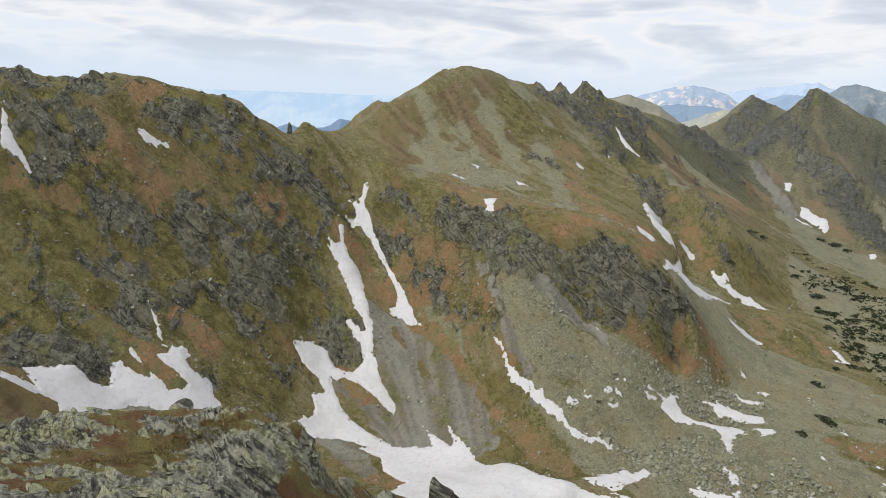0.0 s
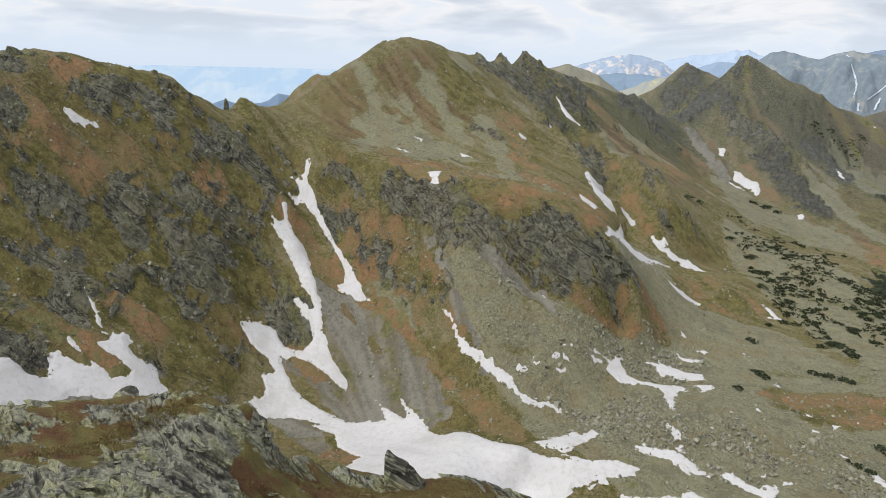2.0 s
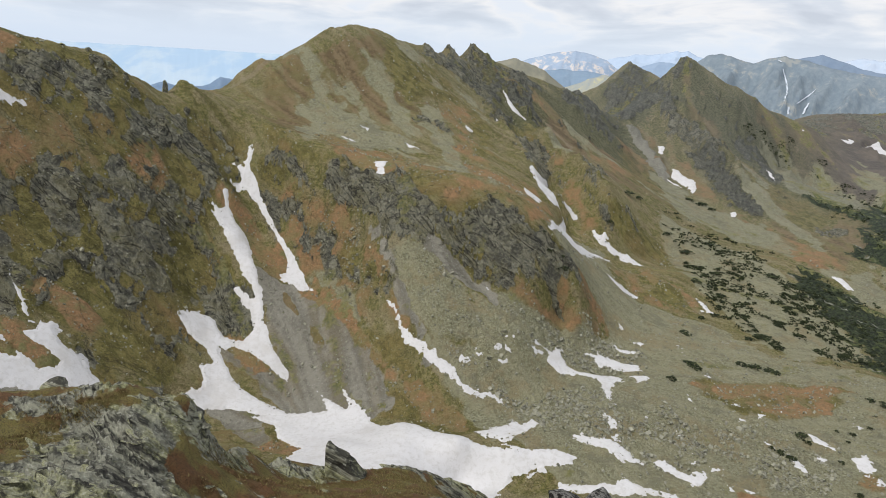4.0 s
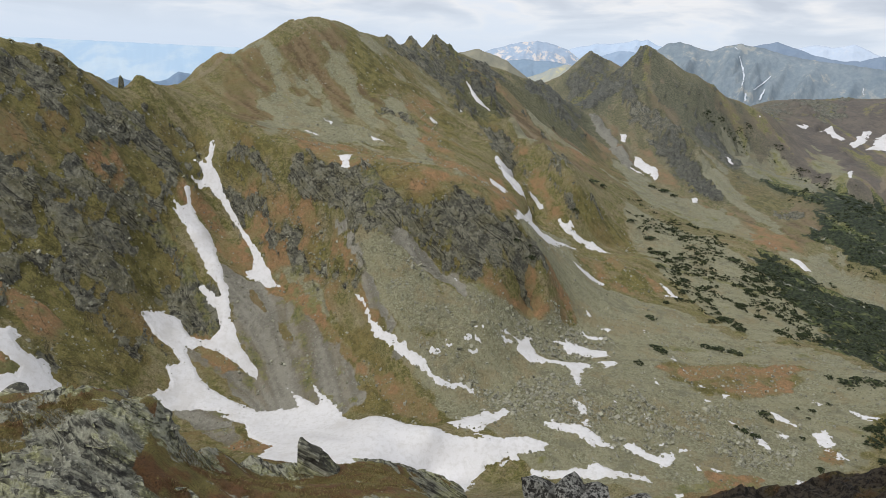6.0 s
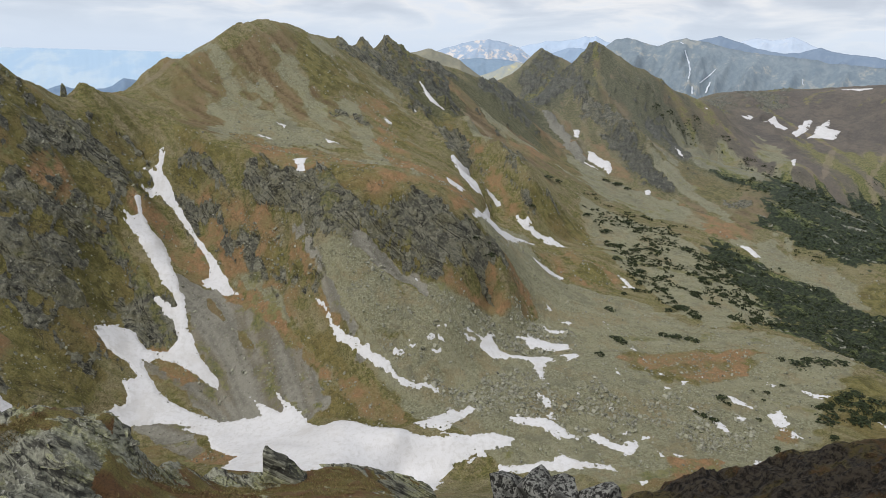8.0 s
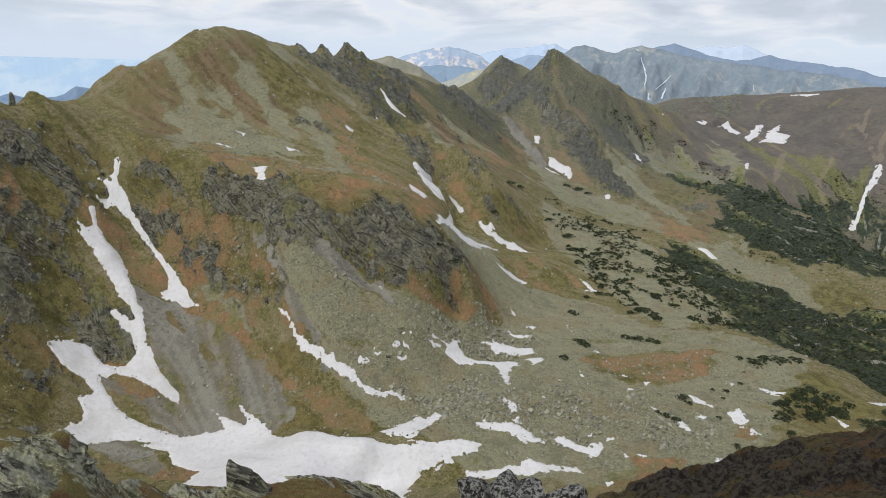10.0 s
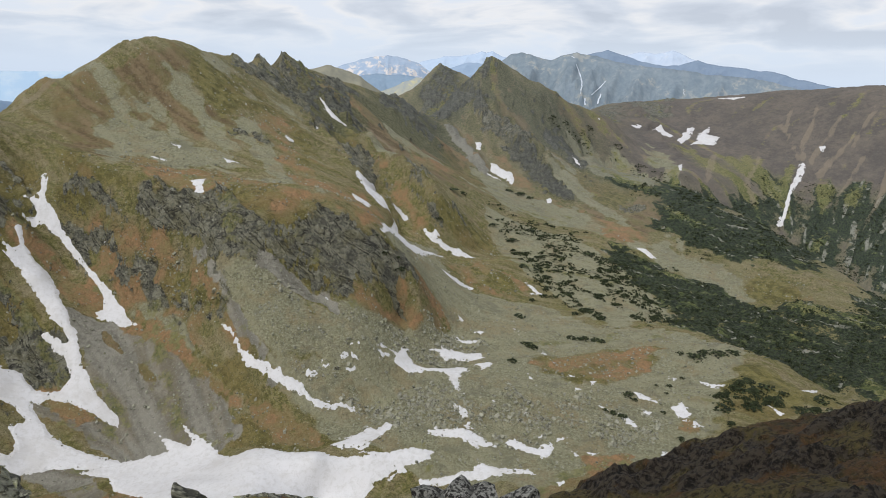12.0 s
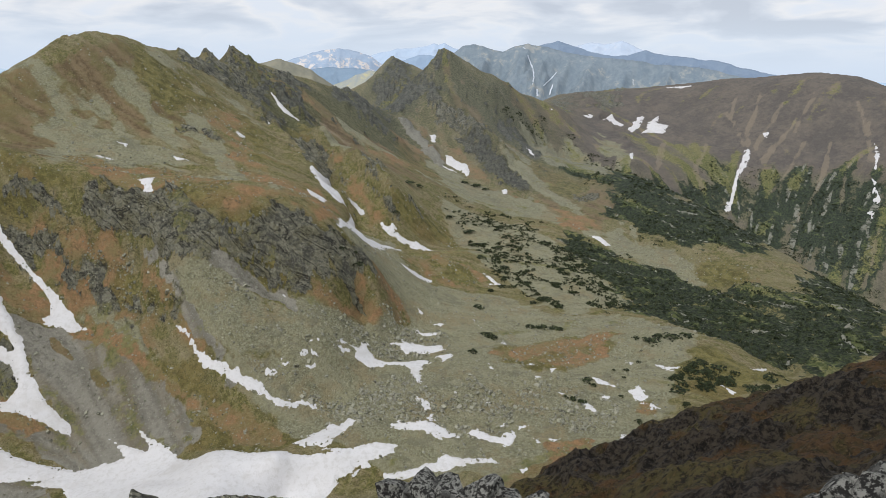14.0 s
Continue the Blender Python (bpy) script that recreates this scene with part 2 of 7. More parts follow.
def ridged(x, y, octaves=4, seed=0, gain=0.55):
    """Layered creased noise, 0 to 1, high on its crests."""
    total, amp, norm = 0.0, 1.0, 0.0
    for k in range(octaves):
        n = 1 - np.abs(value_noise(x + 31.7 * k, y - 12.9 * k, seed + k) * 2 - 1)
        total = total + amp * n * n
        norm += amp
        amp *= gain
        x, y = x * 2.1, y * 2.1
    return total / norm


def smooth(a, b, x):
    t = np.clip((x - a) / (b - a), 0, 1)
    return t * t * (3 - 2 * t)


def dense(points, step):
    """Points along a line, at most step apart."""
    out = []
    for a, b in zip(points[:-1], points[1:]):
        n = max(1, int(np.linalg.norm((b - a)[:2]) / step))
        out += [a + (b - a) * k / n for k in range(n)]
    return out + [points[-1]]


def lee(points, run, drop):
    """The far side of a crest, facing away from the perch."""
    away = points[:, :2] / np.linalg.norm(points[:, :2], axis=1)[:, None]
    return np.column_stack([points[:, :2] + away * run, points[:, 2] - drop])


def at(bearing, distance, z):
    b = radians(bearing)
    return (distance * math.sin(b), distance * math.cos(b), z)


class Sheet:
    """A surface through given points with creases along dense lines of them."""

    def __init__(self, points, rounding):
        p = np.array(points, float)
        keep = []
        for i in range(len(p)):
            if all(abs(p[i, 0] - p[j, 0]) + abs(p[i, 1] - p[j, 1]) > rounding * 0.7 for j in keep):
                keep.append(i)
        self.p, self.c = p[keep], rounding
        n = len(self.p)
        d = np.sqrt(((self.p[:, None, :2] - self.p[None, :, :2]) ** 2).sum(2) + self.c ** 2)
        m = np.zeros((n + 1, n + 1))
        m[:n, :n], m[n, :n], m[:n, n] = d, 1, 1
        self.w = np.linalg.solve(m, np.append(self.p[:, 2], 0))

    def __call__(self, x, y):
        x, y = np.asarray(x, float), np.asarray(y, float)
        shape, x, y = x.shape, x.ravel(), y.ravel()
        out = np.empty(len(x))
        for k in range(0, len(x), 20000):
            d = np.sqrt((x[k:k + 20000, None] - self.p[None, :, 0]) ** 2 + (y[k:k + 20000, None] - self.p[None, :, 1]) ** 2 + self.c ** 2)
            out[k:k + 20000] = d @ self.w[:-1] + self.w[-1]
        return out.reshape(shape)


def far_sheet():
    pts = []
    for name, line in LANDFORMS.items():
        pts += dense(line, 24 if np.linalg.norm(line[0, :2]) < 900 else 45)
    L = LANDFORMS
    for line, run, drop in ((L["west_crest"], 70, 45), (L["west_crest"], 300, 220), (L["west_crest_tail"][:-1], 40, 35),
                            (L["peak_crest"][:-2], 60, 40), (L["peak_crest"][:-3], 400, 300), (L["tooth_crest"][3:-2], 70, 50), (L["tooth_crest"][3:-3], 260, 200),
                            (L["pyramid_crest"][2:-2], 90, 60), (L["second_pyramid"], 80, 60), (L["second_pyramid"], 500, 380),
                            (L["far_spur_edge"], 90, 60), (L["far_spur_edge"][5:], 230, 130), (L["dome_crest"], 200, 40), (L["dome_crest"], 700, 380)):
        pts += dense(lee(line, run, drop), 60)
    # the ridge on which the perch lies, before, beside and behind the viewer
    for b in range(-50, 75, 12):
        pts += [at(b, 120, -104), at(b, 200, -165), at(b, 285, -215)]
    pts += dense(np.array([at(-50, 560, -10), at(-70, 400, 6), at(-100, 150, 4), at(180, 8, -2), at(110, 90, -30), at(100, 300, -70), at(92, 900, -150)]), 60)
    for b in range(95, 275, 30):
        pts += [at(b, 400, -220), at(b, 1200, -420), at(b, 2300, -500)]
    for b in range(-90, 91, 15):
        pts.append(at(b, 2650, -480))
    return Sheet(pts, 5.0)


def near_sheet():
    pts = []
    for name, line in FORELAND.items():
        pts += dense(line, 1.4 if np.linalg.norm(line[0, :2]) < 30 else 5.0)
    F = FORELAND
    for name in ("perch_edge", "perch_edge_right", "perch_edge_low"):
        pts += dense(lee(F[name], 2.2, 3.4), 1.8) + dense(lee(F[name], 8, 12), 4)
    pts += dense(lee(F["spur_crest"], 12, 18), 6) + dense(lee(F["spur_crest"], 34, 44), 10)
    for b in range(-180, 180, 20):
        pts += [at(b, 0.6, -1.62), at(b, 1.6, -1.75)]
    for b in range(-42, 72, 6):
        pts += [at(b, 3.2, -2.9), at(b, 5.2, -4.5)] + ([at(b, 8.0, -7.0)] if b > -7 else [])
    for b in range(-54, 40, 8):
        pts += [at(b, 38, -40), at(b, 62, -60), at(b, 120, -104)]
    for b in range(40, 75, 8):
        pts += [at(b, 24, -20), at(b, 31, -24)]
    for b in range(90, 300, 25):
        pts += [at(b, 6, -2.3), at(b, 20, -6), at(b, 60, -20), at(b, 130, -55)]
    return Sheet(pts, 0.35)


FAR, NEAR = far_sheet(), near_sheet()


def lay(x, y):
    """Height of the land without its roughness."""
    r = np.hypot(x, y)
    z = np.empty_like(r)
    n, f = r < 150, r > 105
    zn, zf = np.zeros_like(r), np.zeros_like(r)
    zn[n], zf[f] = NEAR(x[n], y[n]), FAR(x[f], y[f])
    w = smooth(105, 150, r)
    z = zn * (1 - w) + zf * w
    plain = -480 + (r - 2650) / 2250 * 372
    v = smooth(2350, 2800, r)
    return z * (1 - v) + np.minimum(plain, -100) * v


# ---- what covers the land, as areas in plan: kind, softness of the border in metres, outline ----
def area(kind, soft, *outline):
    AREAS.append((kind, soft, np.array(outline, float)))


area("umber", 10.4, (-68, 802), (-49, 802), (-17, 824), (11, 844), (70, 878), (97, 867), (125, 855), (144, 828), (158, 807), (136, 760), (74, 722), (35, 745), (-11, 708), (-24, 637), (-65, 670))
area("olive", 11.4, (65, 883), (98, 873), (140, 869), (178, 834), (186, 765), (151, 697), (136, 760), (108, 797), (83, 786), (70, 804), (63, 828))
area("scree", 7.7, (-46, 831), (-37, 827), (-25, 804), (-11, 790), (-1, 771), (20, 751), (39, 737), (56, 726), (88, 714), (91, 683), (53, 677), (27, 655), (-3, 691), (-24, 639), (-38, 699), (-27, 720), (-42, 759), (-53, 781), (-61, 802))
area("umber", 10.4, (-61, 813), (-51, 814), (-38, 796), (-27, 767), (-28, 749), (-39, 770), (-55, 793))
area("scree", 8.3, (-16, 841), (-9, 832), (-1, 814), (6, 805), (15, 801), (27, 786), (36, 764), (42, 739), (34, 728), (27, 763), (16, 782), (4, 794), (-2, 802), (-13, 821))
area("scree", 8.3, (3, 846), (11, 844), (36, 834), (52, 828), (63, 815), (68, 793), (81, 770), (82, 744), (90, 710), (73, 716), (66, 742), (60, 766), (53, 787), (44, 799), (32, 808), (41, 816), (32, 824), (10, 834))
area("scree", 9.0, (68, 890), (79, 896), (98, 873), (122, 871), (125, 834), (119, 835), (111, 850), (92, 854), (73, 860))
area("scree", 7.4, (94, 783), (115, 800), (127, 785), (130, 764), (131, 730), (137, 681), (147, 654), (139, 533), (143, 522), (122, 526), (124, 652), (110, 684), (103, 721), (97, 747))
area("scree", 9.1, (147, 902), (163, 903), (171, 863), (183, 824), (168, 822), (156, 851))
area("orange", 9.7, (113, 804), (144, 821), (158, 807), (158, 774), (150, 679), (124, 532), (136, 658), (138, 720), (134, 759), (125, 784))
area("orange", 8.2, (-16, 696), (6, 672), (32, 661), (66, 667), (53, 637), (17, 611), (-8, 622))
area("scree", 6.9, (43, 674), (82, 671), (105, 553), (114, 650), (75, 658))
area("rock", 7.5, (113, 766), (129, 770), (130, 752), (118, 741), (111, 749))
area("rock", 7.5, (91, 762), (101, 764), (102, 755), (92, 753))
area("orange", 7.0, (-24, 629), (9, 615), (38, 610), (65, 662), (104, 546), (121, 525), (158, 510), (229, 628), (173, 502), (138, 506), (103, 524), (83, 532), (64, 545), (50, 562), (30, 569), (14, 587), (-4, 608))
area("olive", 7.7, (54, 561), (81, 569), (101, 531), (141, 514), (127, 513), (91, 527), (73, 524), (57, 550))
area("orange", 8.2, (146, 699), (166, 686), (172, 666), (205, 661), (212, 629), (182, 510), (160, 503), (150, 515), (135, 527), (145, 650))
area("olive", 9.0, (-65, 670), (-40, 655), (-20, 625), (3, 597), (-14, 601), (-41, 623), (-65, 638))
area("dark_grass", 19.7, (213, 976), (243, 974), (310, 980), (554, 1426), (487, 1091), (507, 997), (503, 930), (459, 942), (381, 893), (335, 866), (286, 839), (251, 849), (217, 830), (204, 858), (184, 890), (166, 898))
area("rock", 9.0, (95, 893), (120, 933), (137, 919), (158, 957), (178, 973), (191, 971), (221, 975), (243, 974), (277, 980), (297, 978), (273, 917), (274, 879), (249, 890), (237, 899), (230, 916), (208, 859), (183, 857), (177, 889), (158, 892), (138, 888), (112, 886))
area("rock", 10.6, (300, 977), (365, 1036), (563, 1414), (503, 1152), (490, 1092), (404, 993), (368, 950), (340, 967))
area("rock", 8.6, (181, 846), (212, 864), (238, 890), (245, 877), (217, 830), (201, 827))
area("rock", 7.9, (225, 836), (252, 840), (270, 828), (274, 785), (263, 792), (262, 750), (259, 703), (241, 694), (233, 729), (218, 741), (215, 780))
area("olive", 12.5, (226, 850), (250, 858), (266, 837), (251, 830), (221, 795))
area("orange", 12.0, (285, 955), (306, 932), (333, 920), (359, 901), (344, 889), (316, 902), (291, 919))
area("umber", 13.2, (296, 939), (355, 911), (398, 910), (462, 945), (457, 823), (488, 810), (465, 791), (418, 820), (328, 771), (278, 772), (263, 840))
area("scree", 5.7, (320, 931), (337, 915), (364, 895), (399, 896), (433, 850), (450, 830), (417, 855), (368, 844), (343, 865), (323, 898))
area("scree", 5.1, (263, 840), (299, 856), (298, 800), (278, 772), (275, 810))
area("rock", 10.7, (377, 972), (448, 1027), (482, 1010), (488, 959), (466, 967), (413, 948), (374, 942))
area("orange", 13.3, (457, 1047), (487, 1040), (505, 990), (507, 946), (483, 946), (451, 967), (432, 968))
area("orange", 14.2, (497, 1102), (527, 1078), (546, 1048), (549, 1012), (536, 967), (519, 980), (511, 1017), (497, 1060))
area("grey_scree", 7.4, (494, 1095), (508, 1067), (514, 1023), (516, 981), (501, 900), (492, 924), (494, 972), (491, 1019), (487, 1064))
area("olive", 13.9, (444, 963), (476, 956), (491, 907), (508, 849), (500, 818), (456, 824), (425, 853), (376, 844))
area("rock", 7.6, (291, 781), (307, 771), (333, 769), (303, 725), (313, 700), (339, 707), (381, 713), (336, 689), (303, 679), (285, 704), (283, 733), (284, 750))
area("rock", 7.6, (264, 780), (275, 754), (276, 734), (266, 705), (245, 701))
area("orange", 9.7, (276, 784), (284, 764), (282, 731), (283, 696), (288, 672), (275, 680), (270, 700), (271, 736), (272, 762))
area("olive", 11.0, (295, 694), (324, 694), (388, 715), (401, 678), (369, 664), (348, 682), (315, 675))
area("rock", 14.0, (659, 1507), (696, 1477), (610, 1203), (621, 1152), (542, 1137), (467, 1095), (555, 1395), (582, 1428))
area("dark_grass", 25.3, (640, 1238), (664, 1211), (730, 1211), (804, 1216), (883, 1210), (698, 875), (657, 882), (636, 952), (629, 1036), (610, 1109), (555, 1117), (518, 1111), (572, 1175))
area("rock", 13.0, (640, 1238), (655, 1230), (656, 1207), (618, 1195), (576, 1171), (530, 1136), (490, 1135), (532, 1186), (581, 1194), (617, 1217))
area("umber", 17.8, (666, 1186), (742, 1179), (855, 1190), (818, 1168), (707, 1143), (641, 1162))
area("rock", 11.9, (574, 1174), (597, 1149), (613, 1110), (618, 1054), (618, 998), (577, 1015), (578, 1049), (556, 1073), (557, 1121))
area("umber", 16.2, (625, 1137), (659, 1109), (675, 1052), (680, 1011), (642, 998), (628, 1055), (619, 1103))
area("rock", 10.6, (577, 1015), (618, 994), (620, 923), (617, 869), (612, 830), (584, 836), (557, 862), (566, 929), (567, 985))
area("rock", 12.6, (684, 1087), (751, 1119), (766, 1099), (671, 979), (673, 1029))
area("olive", 16.1, (646, 1041), (670, 1002), (675, 920), (686, 872), (636, 779), (612, 826), (612, 890), (621, 961))
area("orange", 13.5, (551, 1120), (550, 1083), (523, 1035), (513, 995), (546, 986), (552, 957), (549, 897), (546, 841), (602, 816), (603, 749), (568, 757), (531, 820), (528, 900), (517, 955), (497, 998))
area("scree", 9.8, (483, 950), (515, 928), (517, 877), (555, 824), (586, 807), (591, 731), (595, 642), (579, 669), (554, 737), (505, 780), (465, 791), (447, 825))
area("scree", 12.8, (735, 1094), (825, 1129), (890, 1116), (916, 1072), (787, 861), (958, 1019), (751, 824), (712, 863), (674, 890), (679, 950), (693, 1018))
area("scree", 15.5, (1059, 1212), (1070, 1161), (1008, 1038), (971, 1032), (989, 1110))
area("pine", 16.8, (719, 1123), (864, 1171), (908, 1146), (946, 1076), (967, 1012), (761, 864), (854, 1111), (780, 1109))
area("umber", 20.6, (851, 1196), (1060, 1344), (1152, 1323), (1101, 1283), (914, 1177), (850, 1172))
area("olive", 15.2, (659, 884), (693, 853), (705, 811), (649, 755), (614, 764), (653, 830))
area("umber", 12.8, (695, 812), (725, 787), (682, 730), (614, 685), (592, 719), (612, 758))
area("umber", 12.8, (601, 817), (629, 783), (593, 723), (577, 755))
area("rock", 9.9, (658, 793), (681, 781), (662, 751), (639, 756))
area("forest", 17.3, (693, 869), (749, 822), (965, 1010), (1018, 982), (1082, 947), (802, 736), (755, 775), (704, 824))
area("forest", 15.9, (729, 785), (805, 788), (807, 729), (1126, 894), (1172, 823), (1154, 743), (760, 545), (699, 574), (666, 610), (644, 650), (671, 682), (654, 708))
area("scree", 9.1, (629, 681), (650, 682), (644, 650), (667, 609), (670, 573), (658, 538), (614, 511), (614, 549), (612, 585), (592, 615), (587, 643))
area("olive", 12.3, (680, 583), (710, 539), (703, 500), (676, 474), (654, 498), (659, 537))
area("orange", 11.4, (594, 759), (621, 721), (616, 688), (586, 674), (562, 694))
area("glade", 22.7, (1121, 1183), (1154, 1143), (1229, 1145), (1276, 1120), (1188, 1003), (1257, 1004), (1211, 973), (1116, 966), (1092, 1009), (1084, 1070))
area("glade", 22.2, (1280, 918), (1322, 897), (1269, 880), (1221, 880))
area("glade", 22.7, (1248, 1027), (1284, 1012), (1220, 969), (1203, 977))
area("scree", 5.4, (229, 628), (284, 652), (272, 582), (293, 560), (352, 536), (367, 499), (390, 466), (431, 456), (487, 394), (433, 350), (387, 329), (336, 290), (287, 283), (203, 289), (140, 316), (103, 353), (77, 403), (66, 431), (69, 460), (45, 513), (53, 511), (89, 492), (115, 465), (156, 458), (225, 481), (220, 495), (188, 491), (171, 496))
area("scree", 8.0, (419, 788), (461, 752), (501, 716), (518, 638), (512, 546), (494, 483), (383, 465), (381, 517), (374, 583), (389, 658), (388, 715))
area("forest", 12.5, (556, 689), (569, 634), (606, 589), (627, 551), (620, 502), (660, 467), (682, 438), (1163, 647), (761, 375), (627, 303), (534, 316), (511, 332), (508, 372), (487, 394), (478, 450), (455, 483), (496, 499), (508, 561), (513, 620))
area("pine", 9.3, (432, 796), (478, 766), (525, 750), (556, 689), (524, 591), (486, 499), (425, 449), (391, 476), (384, 523), (371, 578), (393, 646), (397, 716))
area("olive", 7.5, (405, 340), (445, 356), (450, 327), (469, 289), (417, 286), (383, 278), (368, 311))
area("pine", 6.3, (402, 343), (445, 356), (468, 330), (484, 293), (418, 277), (383, 278), (347, 307))
area("olive", 10.3, (278, 421), (322, 426), (367, 413), (379, 398), (342, 383), (297, 384), (269, 398))
area("orange", 6.4, (266, 417), (308, 422), (347, 420), (381, 415), (400, 407), (372, 403), (328, 403), (290, 405))
area("orange", 6.2, (302, 391), (335, 396), (362, 393), (376, 391), (346, 381), (314, 377))
area("orange", 8.0, (265, 596), (318, 622), (349, 599), (361, 572), (356, 541), (320, 551), (295, 565), (284, 581))
area("olive", 9.7, (309, 606), (337, 593), (350, 573), (333, 561), (307, 576))
area("orange", 5.5, (333, 316), (349, 314), (330, 293), (321, 297))
area("orange", 4.8, (238, 297), (266, 292), (261, 280), (228, 275))
area("craggy", 10.6, (-65, 634), (-4, 611), (53, 555), (98, 520), (140, 513), (172, 499), (215, 494), (211, 475), (158, 463), (117, 471), (75, 499), (38, 482), (3, 517), (-32, 569), (-68, 607))
area("orange", 6.3, (-25, 614), (-4, 579), (13, 556), (27, 537), (36, 511), (44, 488), (49, 475), (56, 449), (46, 465), (38, 481), (26, 476), (28, 460), (10, 480), (1, 502), (-16, 536), (-28, 563), (-46, 590), (-52, 606), (-36, 600))
area("scree", 5.1, (-16, 536), (3, 517), (12, 496), (21, 477), (26, 463), (17, 475), (5, 499))
area("grey_scree", 3.1, (29, 537), (45, 513), (52, 489), (61, 457), (67, 433), (75, 418), (67, 421), (58, 445), (50, 473), (42, 500), (35, 519))
area("scree", 5.0, (45, 515), (67, 501), (88, 486), (106, 464), (123, 435), (73, 428), (63, 451), (53, 486))
area("grey_scree", 3.2, (65, 511), (76, 502), (98, 489), (118, 473), (123, 459), (108, 471), (87, 485), (71, 498))
area("rock", 5.4, (-4, 607), (15, 591), (30, 569), (52, 551), (72, 521), (85, 512), (76, 504), (64, 503), (50, 517), (36, 538), (18, 556), (-1, 574), (-12, 587))
area("rock", 5.1, (108, 510), (126, 511), (138, 503), (155, 499), (181, 495), (210, 493), (213, 489), (183, 480), (159, 476), (138, 482), (124, 491), (114, 502))
area("rock", 4.9, (91, 499), (108, 497), (110, 487), (101, 491))
area("rock", 5.1, (-10, 548), (6, 541), (17, 525), (30, 500), (42, 479), (34, 482), (21, 499), (7, 524), (-7, 541))
area("rock", 5.8, (-60, 610), (-48, 603), (-39, 590), (-46, 590), (-57, 601))
area("rock", 5.4, (-26, 577), (-18, 570), (-4, 554), (0, 549), (-16, 558))
area("rock", 5.8, (-42, 621), (-22, 606), (-16, 587), (-27, 598), (-39, 611))
area("olive", 7.5, (1, 549), (21, 527), (40, 488), (34, 490), (12, 529))
area("olive", 7.3, (87, 513), (107, 509), (113, 498), (122, 485), (145, 473), (160, 466), (142, 466), (120, 480), (99, 496))
area("orange", 6.1, (136, 477), (152, 472), (162, 471), (183, 478), (215, 481), (224, 478), (187, 464), (158, 464), (142, 468))
area("orange", 6.6, (189, 480), (210, 493), (232, 494), (214, 482))
area("olive", 5.9, (19, 468), (43, 450), (59, 419), (72, 398), (94, 370), (77, 358), (53, 373), (34, 408), (29, 435))
area("orange", 4.9, (42, 426), (70, 403), (90, 379), (83, 368), (62, 383), (49, 409))
area("orange", 5.9, (-40, 546), (-21, 527), (9, 474), (26, 443), (20, 448), (-1, 482), (-28, 525))
area("grey_scree", 3.2, (-56, 537), (-24, 511), (4, 471), (23, 440), (31, 405), (6, 401), (-11, 412), (-27, 419), (-56, 457), (-82, 475), (-55, 471), (-31, 460), (-46, 492))
area("grey_scree", 2.9, (-85, 428), (-53, 432), (-32, 423), (-27, 412), (-51, 414), (-33, 375), (-61, 399))
area("grey_scree", 2.8, (-189, 360), (-176, 368), (-163, 368), (-181, 347))
area("umber", 3.9, (-229, 320), (-206, 332), (-201, 329), (-218, 299))
area("orange", 3.8, (-85, 487), (-68, 496), (-50, 471), (-35, 459), (-52, 460), (-71, 469))
area("orange", 2.3, (-46, 377), (-29, 390), (-10, 375), (-23, 359))
area("umber", 3.0, (-36, 517), (-22, 505), (-7, 475), (-20, 488))
area("scree", 3.5, (-12, 466), (7, 446), (31, 409), (23, 407), (4, 436))
area("orange", 3.8, (-38, 534), (-7, 492), (23, 446), (39, 413), (27, 430), (2, 470), (-27, 512))
area("grey_scree", 3.7, (-67, 545), (-39, 535), (0, 483), (31, 441), (46, 404), (24, 411), (4, 444), (-11, 468), (-30, 463), (-38, 481), (-52, 501))
area("umber", 3.0, (-39, 522), (-19, 495), (-4, 467), (-13, 477), (-29, 501))
area("orange", 3.2, (-16, 536), (11, 484), (37, 438), (53, 409), (44, 418), (25, 454), (0, 493))
area("scree", 6.1, (616, 957), (628, 889), (634, 805), (621, 721), (608, 717), (609, 814), (602, 900))
area("scree", 4.6, (659, 680), (662, 672), (636, 626), (626, 627))
area("dark_grass", 15.9, (578, 1434), (659, 1507), (696, 1477), (610, 1203), (629, 1144), (546, 1123), (465, 1091), (416, 1046))
area("rock", 11.4, (659, 1507), (696, 1477), (610, 1203), (621, 1152), (538, 1130), (465, 1091), (555, 1395), (582, 1428))
area("dark_grass", 13.0, (582, 1015), (624, 998), (623, 923), (612, 826), (580, 833), (556, 861), (566, 929))
area("rock", 7.2, (605, 1100), (619, 1050), (614, 973), (595, 978), (591, 1042))
area("rock", 7.2, (739, 1101), (774, 1100), (679, 913), (661, 912), (676, 987))
area("scree", 5.8, (650, 1031), (656, 984), (649, 903), (638, 903), (637, 972))
area("scree", 7.1, (895, 1128), (927, 1091), (950, 1027), (763, 852), (907, 1083))
area("orange", 5.7, (343, 887), (376, 883), (407, 872), (370, 831), (342, 843))
area("orange", 5.0, (262, 837), (276, 791), (273, 764), (267, 788))
area("boulders", 8.7, (67, 485), (87, 483), (103, 451), (115, 437), (121, 408), (141, 391), (159, 420), (216, 422), (247, 357), (215, 321), (154, 347), (122, 365), (110, 398), (83, 423), (71, 450))
area("boulders", 9.7, (123, 463), (168, 465), (223, 479), (254, 455), (221, 432), (156, 435), (123, 435))
area("boulders", 11.0, (-11, 567), (8, 552), (22, 532), (7, 545), (-8, 557))
area("boulders", 8.9, (259, 391), (308, 369), (315, 314), (274, 296), (239, 330))
